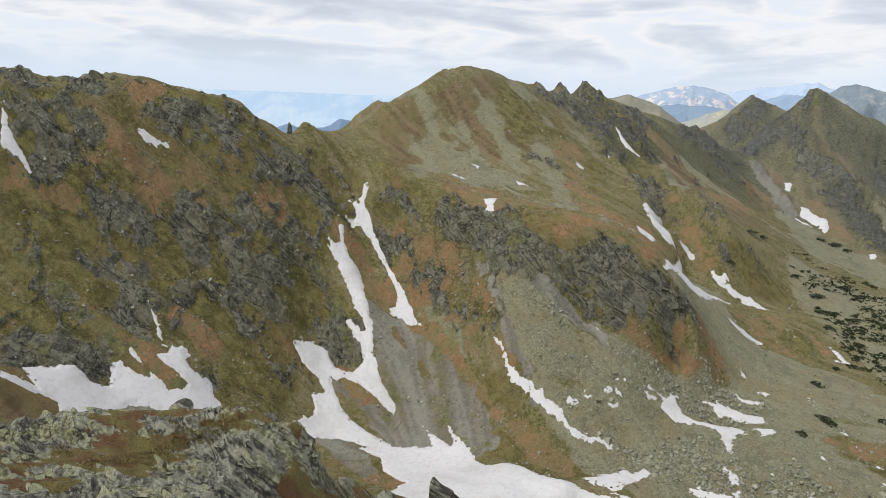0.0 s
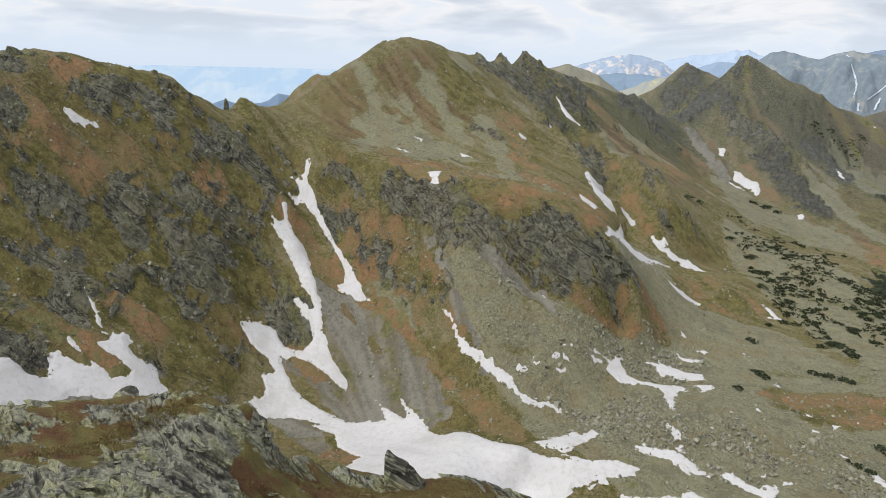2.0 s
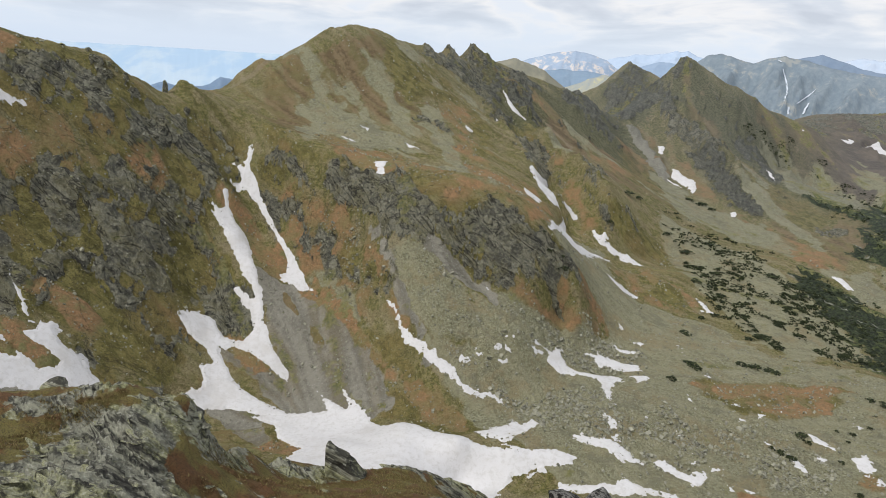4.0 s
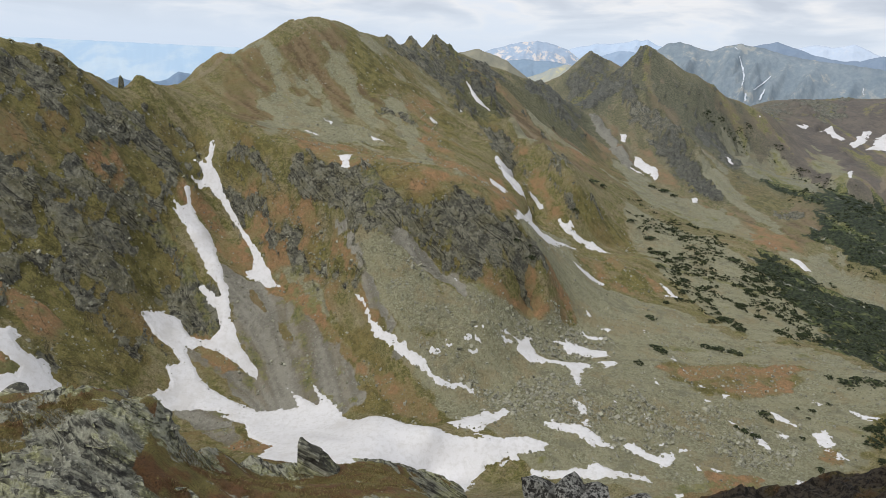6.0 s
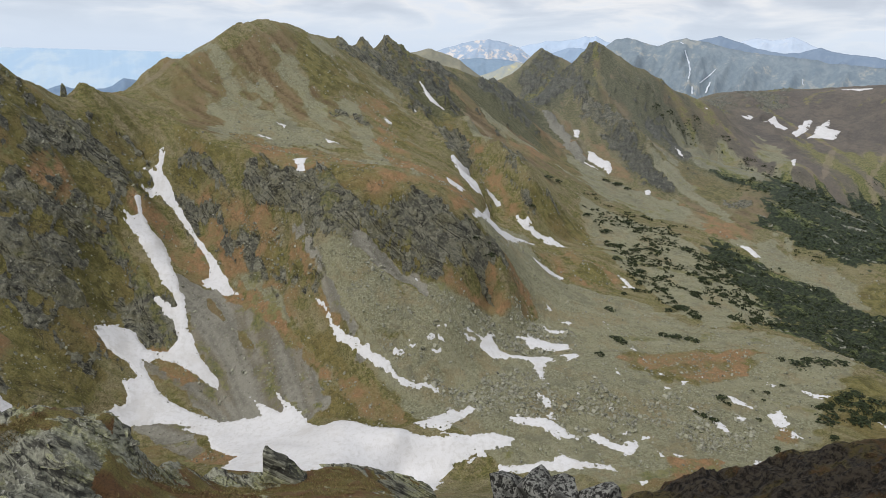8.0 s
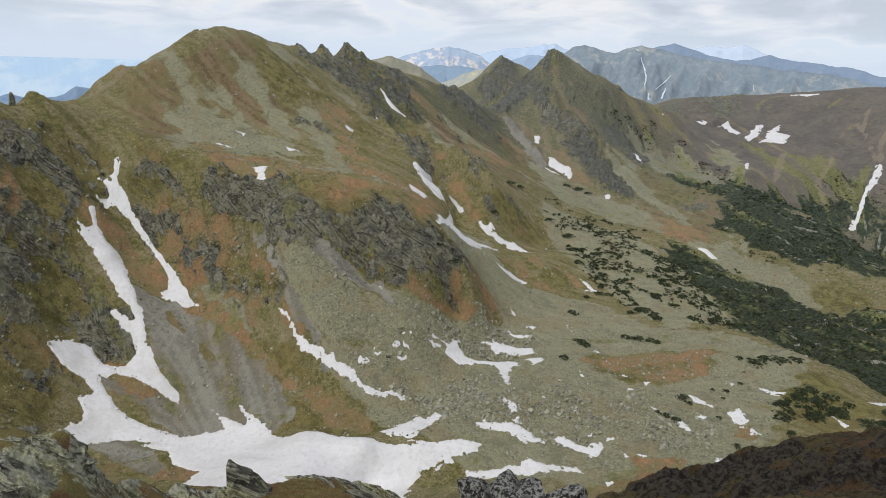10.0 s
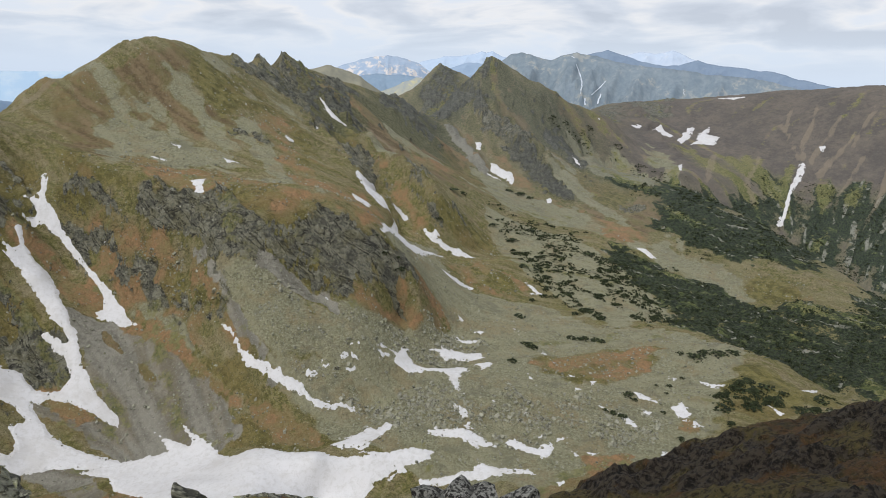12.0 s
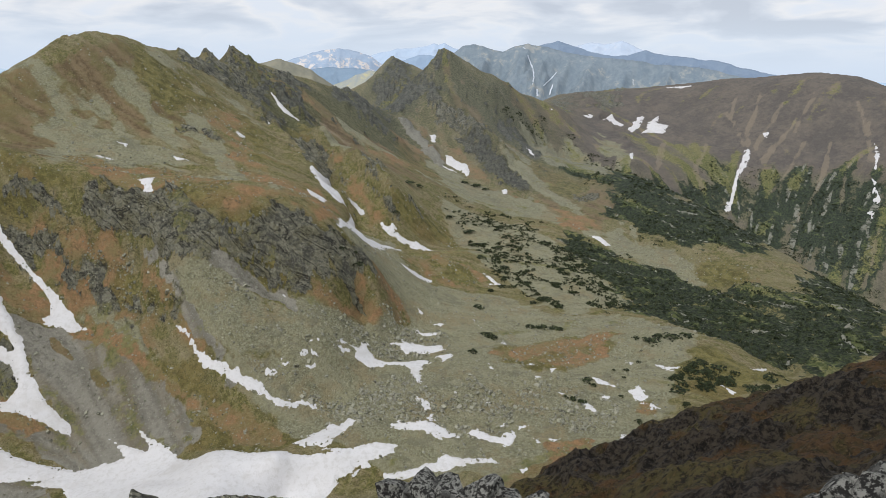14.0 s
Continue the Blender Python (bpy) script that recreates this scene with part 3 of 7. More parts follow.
area("umber", 22.6, (897, 1219), (1440, 1565), (1591, 1289), (1667, 1082), (1653, 919), (1366, 724), (1322, 897), (1312, 1037), (1249, 1185), (1152, 1323))
area("rock", 19.5, (1342, 1626), (1441, 1565), (1275, 1378), (1177, 1353))
area("rock", 18.3, (1262, 1658), (1263, 1592), (1068, 1343), (936, 1206))
area("forest", 24.1, (1159, 1008), (1237, 1033), (1215, 949), (1287, 939), (1315, 891), (1325, 832), (1376, 809), (1366, 724), (627, 304), (1173, 654), (1150, 752), (1140, 878), (823, 744))
area("olive", 8.4, (-327, 498), (-297, 514), (-270, 548), (-241, 588), (-187, 616), (-126, 645), (-82, 645), (-95, 590), (-100, 558), (-85, 530), (-96, 487), (-115, 423), (-139, 399), (-176, 423), (-207, 395), (-248, 350))
area("craggy", 11.6, (-327, 498), (-297, 514), (-270, 548), (-241, 588), (-187, 616), (-126, 645), (-94, 649), (-95, 590), (-100, 558), (-85, 530), (-96, 487), (-115, 423), (-139, 399), (-176, 423), (-207, 395), (-248, 350))
area("orange", 7.0, (-290, 509), (-277, 525), (-267, 522), (-261, 519), (-245, 518), (-235, 513), (-216, 519), (-199, 543), (-186, 544), (-179, 538), (-186, 530), (-205, 520), (-214, 513), (-208, 505), (-213, 493), (-226, 487), (-237, 495), (-246, 497), (-252, 494), (-265, 478), (-275, 484), (-273, 507))
area("orange", 6.5, (-298, 440), (-283, 454), (-267, 466), (-261, 461), (-280, 446), (-294, 434))
area("orange", 7.2, (-166, 555), (-144, 582), (-132, 577), (-137, 555), (-151, 551))
area("orange", 5.9, (-188, 435), (-164, 455), (-152, 445), (-154, 423), (-170, 427))
area("orange", 7.6, (-258, 552), (-243, 569), (-243, 557), (-254, 546))
area("orange", 5.3, (-201, 405), (-193, 401), (-177, 398), (-160, 391), (-169, 385), (-187, 391))
area("orange", 7.0, (-96, 593), (-75, 592), (-45, 555), (-38, 534), (-59, 550), (-83, 579))
area("rock", 5.4, (-319, 482), (-312, 488), (-295, 478), (-279, 487), (-263, 476), (-271, 465), (-284, 459), (-296, 470))
area("rock", 5.6, (-279, 502), (-270, 513), (-258, 510), (-253, 498), (-265, 488), (-277, 493))
area("rock", 5.1, (-258, 471), (-238, 487), (-225, 487), (-217, 485), (-208, 481), (-221, 463), (-233, 465), (-247, 462))
area("rock", 5.2, (-210, 498), (-196, 509), (-181, 513), (-178, 490), (-188, 482), (-203, 487))
area("rock", 6.0, (-169, 587), (-147, 623), (-122, 629), (-101, 630), (-94, 623), (-113, 604), (-137, 595), (-157, 575))
area("rock", 5.1, (-176, 510), (-165, 515), (-142, 516), (-118, 511), (-104, 510), (-116, 497), (-133, 493), (-153, 489), (-167, 494))
area("rock", 4.1, (-248, 350), (-243, 363), (-225, 377), (-208, 390), (-198, 371), (-204, 353), (-217, 353), (-229, 348), (-238, 333))
area("rock", 4.7, (-224, 437), (-210, 454), (-197, 436), (-201, 421), (-213, 420))
area("rock", 5.8, (-241, 546), (-232, 564), (-219, 566), (-221, 547), (-231, 534))
area("rock", 6.0, (-221, 570), (-205, 593), (-184, 591), (-170, 592), (-189, 572), (-210, 564))
area("rock", 4.8, (-246, 433), (-228, 443), (-218, 437), (-229, 427), (-242, 425))
area("rock", 4.5, (-249, 403), (-237, 407), (-225, 398), (-236, 392))
area("rock", 5.8, (-331, 504), (-321, 515), (-295, 519), (-303, 495), (-321, 486))
area("rock", 6.0, (-307, 529), (-298, 534), (-273, 554), (-266, 530), (-279, 521))
area("rock", 5.2, (-157, 518), (-133, 531), (-123, 534), (-129, 517), (-142, 511))
area("rock", 4.9, (-104, 526), (-85, 530), (-59, 512), (-61, 493), (-84, 496), (-99, 503))
area("rock", 4.2, (-161, 402), (-154, 424), (-142, 410), (-146, 401))
area("rock", 4.3, (-214, 410), (-198, 424), (-186, 411), (-185, 399), (-200, 401))
area("rock", 5.6, (-179, 537), (-168, 546), (-155, 541), (-160, 531), (-171, 532))
area("olive", 9.2, (-134, 643), (-83, 652), (-34, 599), (-44, 598), (-82, 645), (-104, 646))
area("path", 4.9, (1325, 1017), (1367, 1061), (1428, 1094), (1512, 1144), (1510, 1133), (1427, 1081), (1367, 1046), (1332, 1008))
area("path", 4.9, (1321, 1021), (1374, 1094), (1413, 1162), (1419, 1159), (1382, 1091), (1338, 1026))
area("path", 4.8, (1332, 1008), (1381, 1027), (1500, 1069), (1499, 1061), (1382, 1015), (1336, 997))
area("path", 4.8, (1311, 966), (1401, 993), (1457, 995), (1454, 986), (1394, 976), (1303, 948))
area("path", 4.5, (1325, 907), (1413, 944), (1414, 936), (1325, 895), (1229, 872), (1225, 878))
area("path", 4.4, (1341, 840), (1439, 898), (1440, 890), (1351, 836), (1267, 803), (1223, 787), (1222, 794), (1292, 821))
area("path", 4.7, (1416, 792), (1469, 836), (1568, 933), (1580, 928), (1504, 851), (1407, 770), (1389, 766))
area("path", 4.2, (1178, 1139), (1220, 1155), (1071, 1021), (1026, 994), (1084, 1053))
area("path", 4.3, (1119, 952), (1150, 1010), (1281, 1092), (1282, 1083), (1169, 1007), (1134, 952))
area("path", 4.3, (1270, 748), (1332, 789), (1390, 821), (1388, 813), (1329, 779), (1274, 743))
area("path", 5.0, (1422, 979), (1484, 1004), (1554, 1028), (1551, 1020), (1484, 995), (1422, 970))
area("path", 5.2, (1370, 1097), (1437, 1165), (1498, 1202), (1496, 1191), (1436, 1152), (1374, 1089))
area("path", 3.2, (657, 1022), (659, 966), (659, 901), (654, 897), (646, 954), (645, 1011))
area("path", 2.6, (285, 907), (320, 870), (314, 764), (310, 758), (313, 859), (280, 901))
area("path", 3.9, (1150, 618), (1212, 642), (1268, 671), (1314, 694), (1314, 690), (1269, 667), (1214, 637), (1151, 612))
area("path", 0.7, (-93, 680), (-87, 669), (-82, 655), (-85, 656), (-88, 669))
area("path", 1.2, (-124, 774), (-101, 785), (-86, 803), (-71, 817), (-81, 797), (-94, 784), (-112, 772))

area("turf", 0.4, (-7.3, 11.6), (-6.7, 11.9), (-5.8, 12.2), (-5.1, 12.5), (-4.5, 12.9), (-4.1, 13.2), (-4.0, 12.2), (-4.7, 11.6), (-4.9, 10.2), (-5.0, 9.7), (-6.2, 9.7))
area("turf", 0.4, (-3.5, 11.6), (-2.8, 12.6), (-2.3, 14.5), (-1.4, 12.2), (-2.1, 11.3), (-3.0, 11.1))
area("turf", 0.4, (-2.4, 15.8), (-0.3, 17.5), (2.3, 20.1), (5.0, 21.1), (6.1, 20.8), (1.2, 11.9), (-1.1, 12.0), (-1.9, 12.7))
area("turf", 0.4, (-5.2, 12.6), (-4.1, 13.3), (-3.9, 12.2), (-4.7, 11.9))

SNOW_OUTLINES = []


def snow(*outline):
    SNOW_OUTLINES.append(np.array(outline, float))


# outlines of the old snow that lies in gullies and hollows
snow((1473.3, 1432.9), (1486.3, 1397.2), (1505.5, 1356.5), (1497.1, 1348.5), (1474.8, 1385.8))
snow((-233.6, 326.4), (-220.1, 332.3), (-231.6, 339.5), (-225.9, 347.8), (-213.5, 359.5), (-209.0, 359.6), (-203.2, 360.3), (-198.4, 366.8), (-203.4, 381.9), (-198.2, 385.5), (-192.3, 383.4), (-186.8, 382.3), (-181.9, 384.6), (-183.6, 388.9), (-169.2, 385.3), (-162.7, 388.5), (-161.7, 393.6), (-169.3, 395.4), (-180.5, 397.3), (-183.3, 399.8), (-180.0, 405.1), (-177.7, 413.3), (-171.8, 416.9), (-163.9, 405.0), (-153.1, 405.0), (-144.4, 400.1), (-134.1, 393.6), (-139.7, 380.2), (-150.2, 370.7), (-162.0, 366.2), (-172.2, 366.7), (-180.7, 363.5), (-186.1, 346.9), (-204.1, 326.0), (-208.4, 331.6), (-219.0, 325.3), (-229.4, 319.9))
snow((-203.7, 439.5), (-197.6, 431.6), (-190.1, 424.6), (-183.8, 413.0), (-178.2, 409.7), (-181.0, 405.8), (-188.0, 414.7), (-195.1, 425.3), (-202.4, 432.4))
snow((-198.8, 397.5), (-193.5, 394.7), (-186.9, 388.6), (-190.8, 388.0), (-197.3, 392.2))
snow((-315.0, 475.2), (-309.0, 471.9), (-303.5, 466.6), (-292.9, 459.3), (-280.5, 453.7), (-285.8, 451.5), (-293.6, 453.1), (-303.4, 452.1))
snow((-240.6, 526.0), (-233.2, 529.9), (-225.2, 533.6), (-216.2, 533.6), (-220.9, 530.9), (-227.1, 529.2), (-234.5, 526.4))
snow((-104.9, 581.7), (-97.5, 579.5), (-92.9, 582.6), (-96.2, 590.4), (-91.1, 594.1), (-89.8, 585.8), (-84.2, 579.3), (-72.3, 567.0), (-62.8, 540.1), (-55.5, 519.6), (-51.5, 498.7), (-45.6, 482.7), (-37.2, 470.0), (-30.6, 461.4), (-31.1, 456.9), (-43.3, 462.6), (-56.0, 470.7), (-71.8, 479.9), (-78.3, 487.2), (-67.0, 486.6), (-61.1, 492.3), (-64.9, 506.7), (-75.0, 518.8), (-82.1, 528.2), (-72.4, 523.4), (-61.9, 515.3), (-65.3, 523.1), (-72.1, 530.9), (-80.9, 547.7), (-91.8, 563.5), (-100.1, 574.5))
snow((-117.0, 491.7), (-106.1, 503.2), (-90.3, 504.2), (-81.0, 490.0), (-68.9, 484.2), (-76.6, 476.8), (-81.8, 476.2), (-76.7, 464.2), (-70.4, 451.8), (-60.7, 442.9), (-45.3, 435.9), (-31.9, 424.1), (-26.5, 417.1), (-43.3, 418.9), (-68.1, 424.3), (-90.0, 423.6), (-98.1, 428.3), (-90.8, 437.9), (-90.5, 447.1), (-94.1, 454.6), (-85.1, 462.8), (-93.3, 472.4), (-105.3, 478.0))
snow((-81.4, 644.9), (-77.8, 646.1), (-75.4, 636.4), (-76.7, 626.3), (-69.0, 616.8), (-61.6, 604.6), (-48.8, 583.5), (-38.2, 563.1), (-29.7, 550.2), (-21.1, 532.3), (-14.7, 521.0), (-19.0, 523.0), (-26.5, 523.6), (-35.3, 532.4), (-46.0, 542.4), (-38.8, 543.5), (-38.7, 552.8), (-46.2, 568.1), (-57.4, 587.4), (-68.0, 601.5), (-80.2, 613.2), (-91.6, 618.1), (-84.2, 622.3), (-91.2, 632.6), (-82.7, 630.4), (-80.7, 635.8))
snow((-53.7, 418.0), (-43.2, 422.1), (-24.7, 423.2), (-9.6, 420.3), (-2.0, 419.1), (-9.5, 439.0), (2.0, 425.5), (12.0, 415.5), (7.1, 437.2), (13.7, 426.6), (24.2, 407.7), (37.4, 386.8), (64.0, 367.0), (90.1, 352.3), (116.5, 341.9), (139.2, 343.5), (150.0, 334.7), (145.9, 330.3), (124.1, 330.4), (109.1, 327.5), (98.9, 321.4), (89.2, 304.6), (62.5, 260.8), (25.7, 267.1), (-8.7, 326.1), (-28.0, 349.1), (-19.4, 370.7), (-34.1, 391.4), (-36.8, 407.5))
snow((133.3, 319.8), (151.7, 316.4), (165.8, 315.4), (175.0, 317.9), (185.3, 309.6), (198.9, 303.5), (201.7, 296.3), (189.0, 302.3), (162.1, 306.7), (139.3, 311.7), (131.8, 315.5))
snow((35.6, 480.0), (43.9, 473.2), (48.6, 466.7), (51.3, 453.1), (58.6, 440.0), (69.7, 430.1), (78.9, 422.6), (87.7, 412.9), (90.8, 406.6), (99.9, 402.4), (109.5, 403.1), (115.1, 401.5), (102.9, 396.9), (91.9, 399.2), (81.8, 410.8), (76.3, 413.6), (65.6, 425.1), (52.8, 438.2), (48.5, 451.2), (46.1, 464.4), (39.8, 474.2))
snow((111.4, 400.1), (117.5, 400.0), (118.4, 394.5), (113.5, 395.0))
snow((92.0, 367.1), (102.9, 368.9), (115.7, 371.3), (120.0, 381.0), (122.6, 370.8), (133.0, 376.2), (136.2, 369.3), (120.5, 356.8), (107.3, 351.3), (95.2, 357.4))
snow((157.1, 434.5), (169.0, 444.2), (175.0, 447.8), (174.2, 440.0), (176.3, 434.0), (186.1, 429.4), (195.9, 430.1), (211.3, 431.7), (217.3, 421.8), (208.9, 416.8), (199.3, 405.2), (192.3, 388.1), (192.7, 380.7), (190.2, 392.9), (195.2, 413.3), (194.5, 421.8), (183.8, 424.3), (167.8, 424.3), (162.3, 427.5), (157.9, 430.9))
snow((191.4, 452.7), (201.9, 454.1), (222.4, 454.5), (239.5, 447.0), (237.7, 436.7), (223.1, 435.3), (207.3, 444.1), (200.1, 450.2))
snow((226.5, 429.1), (240.2, 428.9), (237.8, 418.9), (225.2, 415.2))
snow((147.7, 435.1), (157.8, 436.2), (155.2, 431.8), (148.7, 430.9))
snow((148.4, 440.3), (155.2, 441.2), (160.3, 439.4), (150.5, 436.8))
snow((122.6, 435.3), (131.2, 433.6), (128.9, 431.9), (123.8, 432.8))
snow((114.4, 429.2), (122.7, 429.8), (123.0, 427.1), (115.7, 427.2))
snow((124.6, 429.3), (130.8, 427.9), (128.3, 425.7), (124.4, 426.4))
snow((116.4, 422.0), (126.2, 422.1), (123.7, 419.6), (116.9, 418.7))
snow((97.0, 405.9), (107.7, 403.0), (118.3, 399.7), (117.4, 394.6), (111.9, 397.9), (97.8, 402.3))
snow((182.7, 373.0), (185.5, 365.4), (186.8, 357.0), (178.8, 354.6), (178.6, 361.1))
snow((177.9, 351.9), (184.1, 352.4), (178.3, 343.5), (173.6, 345.0))
snow((148.9, 355.4), (162.3, 347.8), (175.4, 347.7), (179.7, 343.1), (187.7, 332.9), (191.1, 328.5), (183.4, 328.7), (166.6, 339.8), (154.1, 347.4))
snow((195.3, 331.4), (205.5, 330.6), (208.9, 325.3), (215.6, 318.6), (220.2, 321.1), (228.4, 318.0), (219.9, 307.2), (214.2, 307.8), (207.2, 315.5), (202.0, 321.0), (199.2, 327.2))
snow((226.3, 336.2), (225.9, 326.3), (221.7, 324.8))
snow((232.1, 322.8), (240.1, 321.2), (235.5, 318.4), (230.8, 319.5))
snow((234.5, 307.9), (238.2, 301.8), (232.7, 301.6))
snow((242.4, 303.9), (250.7, 300.3), (244.3, 299.1))
snow((251.3, 699.2), (264.1, 706.9), (269.5, 696.4), (259.0, 699.0))
snow((262.8, 579.2), (280.3, 580.4), (292.4, 573.6), (274.8, 562.6), (264.6, 567.1))
snow((360.7, 578.1), (366.2, 570.8), (364.9, 555.1), (356.8, 557.7))
snow((501.9, 946.4), (512.6, 927.7), (513.9, 918.7), (503.1, 929.1))
snow((225.7, 930.7), (234.4, 916.8), (240.5, 899.4), (249.5, 891.9), (264.2, 880.8), (246.1, 880.7), (233.6, 888.7), (228.7, 909.8))
snow((201.5, 854.3), (206.3, 836.1), (198.5, 826.8))
snow((152.7, 780.8), (157.1, 773.4), (153.6, 768.4))
snow((33.0, 588.6), (47.8, 591.3), (42.2, 572.0), (43.7, 562.1), (34.4, 568.2), (36.5, 576.6))
snow((26.9, 724.3), (37.9, 721.2), (33.5, 713.6))
snow((5.6, 696.2), (19.1, 681.6), (9.2, 683.6))
snow((72.9, 702.1), (84.7, 693.0), (75.5, 690.0))
snow((43.3, 561.2), (54.3, 553.2), (47.3, 556.0))
snow((-35.8, 590.4), (-32.2, 583.5), (-35.4, 585.4))
snow((1092.6, 1317.5), (1127.3, 1311.1), (1097.9, 1297.2))
snow((1389.9, 1027.1), (1398.2, 1021.9), (1384.2, 1012.9))
snow((582.2, 668.9), (593.8, 660.5), (592.7, 635.2), (582.5, 643.7))
snow((336.0, 329.9), (347.7, 331.0), (344.0, 317.1), (334.0, 313.0), (332.3, 320.5))
snow((339.1, 312.1), (340.4, 301.7), (335.7, 304.1))
snow((324.3, 359.9), (329.6, 349.6), (330.6, 338.0), (321.3, 345.1))
snow((292.0, 335.6), (295.0, 326.5), (292.5, 311.4), (288.4, 319.9))
snow((381.9, 348.1), (395.5, 334.5), (382.8, 336.9))
snow((401.2, 299.3), (403.6, 284.1), (397.5, 287.6))
snow((281.3, 280.2), (292.2, 288.4), (297.6, 286.7), (289.2, 280.3), (280.0, 275.0))
snow((338.4, 288.0), (355.5, 282.5), (342.0, 281.0))
snow((242.1, 497.6), (249.6, 491.1), (242.8, 489.8))
snow((247.6, 480.5), (266.4, 479.8), (253.3, 473.2))
snow((229.0, 475.8), (233.5, 469.6), (252.6, 465.5), (234.7, 463.5), (228.6, 469.6))
snow((294.0, 438.2), (291.5, 412.3), (288.8, 419.9))
snow((298.9, 382.0), (308.2, 376.7), (298.0, 374.1))
snow((289.8, 398.5), (294.2, 389.8), (288.4, 390.2))
snow((189.4, 459.3), (194.2, 459.2), (190.5, 457.4))
snow((529.1, 1034.8), (534.0, 1033.7), (525.3, 1018.8))
snow((552.2, 844.2), (562.8, 844.7), (548.6, 828.8))
snow((367.0, 367.4), (373.9, 358.6), (364.8, 358.5))
snow((452.9, 316.0), (493.8, 322.9), (466.1, 312.2))
snow((207.9, 285.6), (214.1, 285.1), (211.9, 280.7), (206.9, 280.6))
snow((290.7, 480.4), (291.2, 467.4), (288.7, 470.1))
snow((127.7, 426.3), (132.3, 425.4), (129.2, 423.6))
snow((102.9, 424.9), (107.1, 422.9), (103.5, 421.8))
snow((90.4, 422.2), (97.1, 418.9), (92.3, 418.4))
snow((255.2, 399.7), (255.5, 388.6), (251.7, 389.0))
snow((321.3, 386.4), (324.5, 381.7), (319.0, 379.7))
snow((282.1, 378.2), (286.6, 369.7), (282.1, 370.8))
snow((284.7, 349.5), (287.9, 343.6), (283.7, 343.4))
snow((314.8, 331.3), (316.4, 328.1), (311.4, 326.1))
snow((208.7, 371.5), (211.7, 367.0), (207.0, 365.0))
snow((227.3, 355.7), (228.9, 350.7), (225.1, 350.5))
snow((117.7, 474.2), (122.3, 472.1), (119.4, 471.2))
snow((1209.7, 1340.2), (1180.5, 1291.3), (1186.2, 1264.0), (1163.6, 1255.0), (1148.3, 1275.3), (1125.5, 1291.5), (1161.2, 1307.7))
snow((1262.7, 1302.9), (1283.5, 1306.5), (1217.8, 1245.5), (1165.0, 1215.9), (1171.0, 1238.8), (1217.7, 1270.1))
snow((1269.6, 1264.8), (1325.7, 1293.0), (1282.4, 1254.2), (1294.7, 1229.4), (1248.2, 1198.8), (1186.5, 1215.4), (1230.8, 1231.4))
snow((1115.0, 1323.1), (1136.7, 1318.3), (1113.4, 1305.4))
snow((1474.8, 823.7), (1461.9, 807.5), (1424.7, 778.2), (1391.3, 760.7), (1392.0, 766.9), (1433.2, 791.7))
snow((1371.0, 755.2), (1372.0, 746.8), (1357.4, 737.4), (1344.7, 721.2), (1325.1, 705.4), (1322.7, 712.6), (1342.7, 724.2), (1349.3, 737.2))
snow((1306.1, 712.5), (1315.7, 710.7), (1295.7, 698.9))
snow((1326.8, 1015.5), (1320.1, 998.9), (1274.4, 974.0), (1246.9, 963.0), (1206.0, 934.5), (1170.9, 909.3), (1146.7, 897.9), (1143.4, 902.4), (1176.6, 922.5), (1223.8, 957.3), (1252.1, 973.9), (1294.7, 998.2))
snow((526.1, 974.6), (535.6, 968.5), (533.3, 954.4), (547.8, 938.4), (539.2, 914.0), (522.7, 897.8), (526.1, 922.3), (517.6, 935.3), (511.8, 949.6))
snow((707.5, 1005.1), (699.7, 974.2), (677.1, 931.9), (678.4, 952.5))
snow((173.1, 503.6), (224.3, 627.8), (253.0, 689.0), (247.0, 659.4), (230.0, 589.6), (262.4, 618.2), (296.6, 644.6), (264.6, 608.5), (213.9, 543.0), (194.1, 521.2), (172.7, 500.0))
snow((284.1, 676.9), (296.2, 671.3), (299.3, 662.7), (322.8, 661.3), (333.8, 644.4), (319.9, 648.1), (301.9, 656.2), (289.4, 665.3))
snow((223.9, 741.8), (231.4, 736.8), (245.6, 744.1), (238.1, 704.6), (246.4, 697.0), (249.4, 693.1), (233.6, 666.6), (224.9, 668.2), (220.4, 684.1), (222.5, 715.6))
snow((192.9, 659.8), (204.4, 657.4), (215.1, 652.3), (207.3, 643.1), (194.4, 646.2))
snow((1022.9, 1072.1), (1049.2, 1082.8), (994.9, 1028.1), (991.5, 1031.3))
snow((890.7, 1192.0), (919.0, 1201.0), (902.0, 1190.5))


def inside(outline, x, y):
    """Distance to an outline in metres, positive within it."""
    d2 = np.full(x.shape, 1e18)
    odd = np.zeros(x.shape, bool)
    for (ax, ay), (bx, by) in zip(outline, np.roll(outline, -1, 0)):
        ex, ey = bx - ax, by - ay
        t = np.clip(((x - ax) * ex + (y - ay) * ey) / (ex * ex + ey * ey + 1e-9), 0, 1)
        d2 = np.minimum(d2, (x - ax - t * ex) ** 2 + (y - ay - t * ey) ** 2)
        if ay != by:
            odd ^= ((ay > y) != (by > y)) & (x < (bx - ax) * (y - ay) / (by - ay) + ax)
    d = np.sqrt(d2)
    return np.where(odd, d, -d)


def boxed(outline, margin, x, y):
    lo, hi = outline.min(0) - margin, outline.max(0) + margin
    return np.nonzero((x > lo[0]) & (x < hi[0]) & (y > lo[1]) & (y < hi[1]))[0]


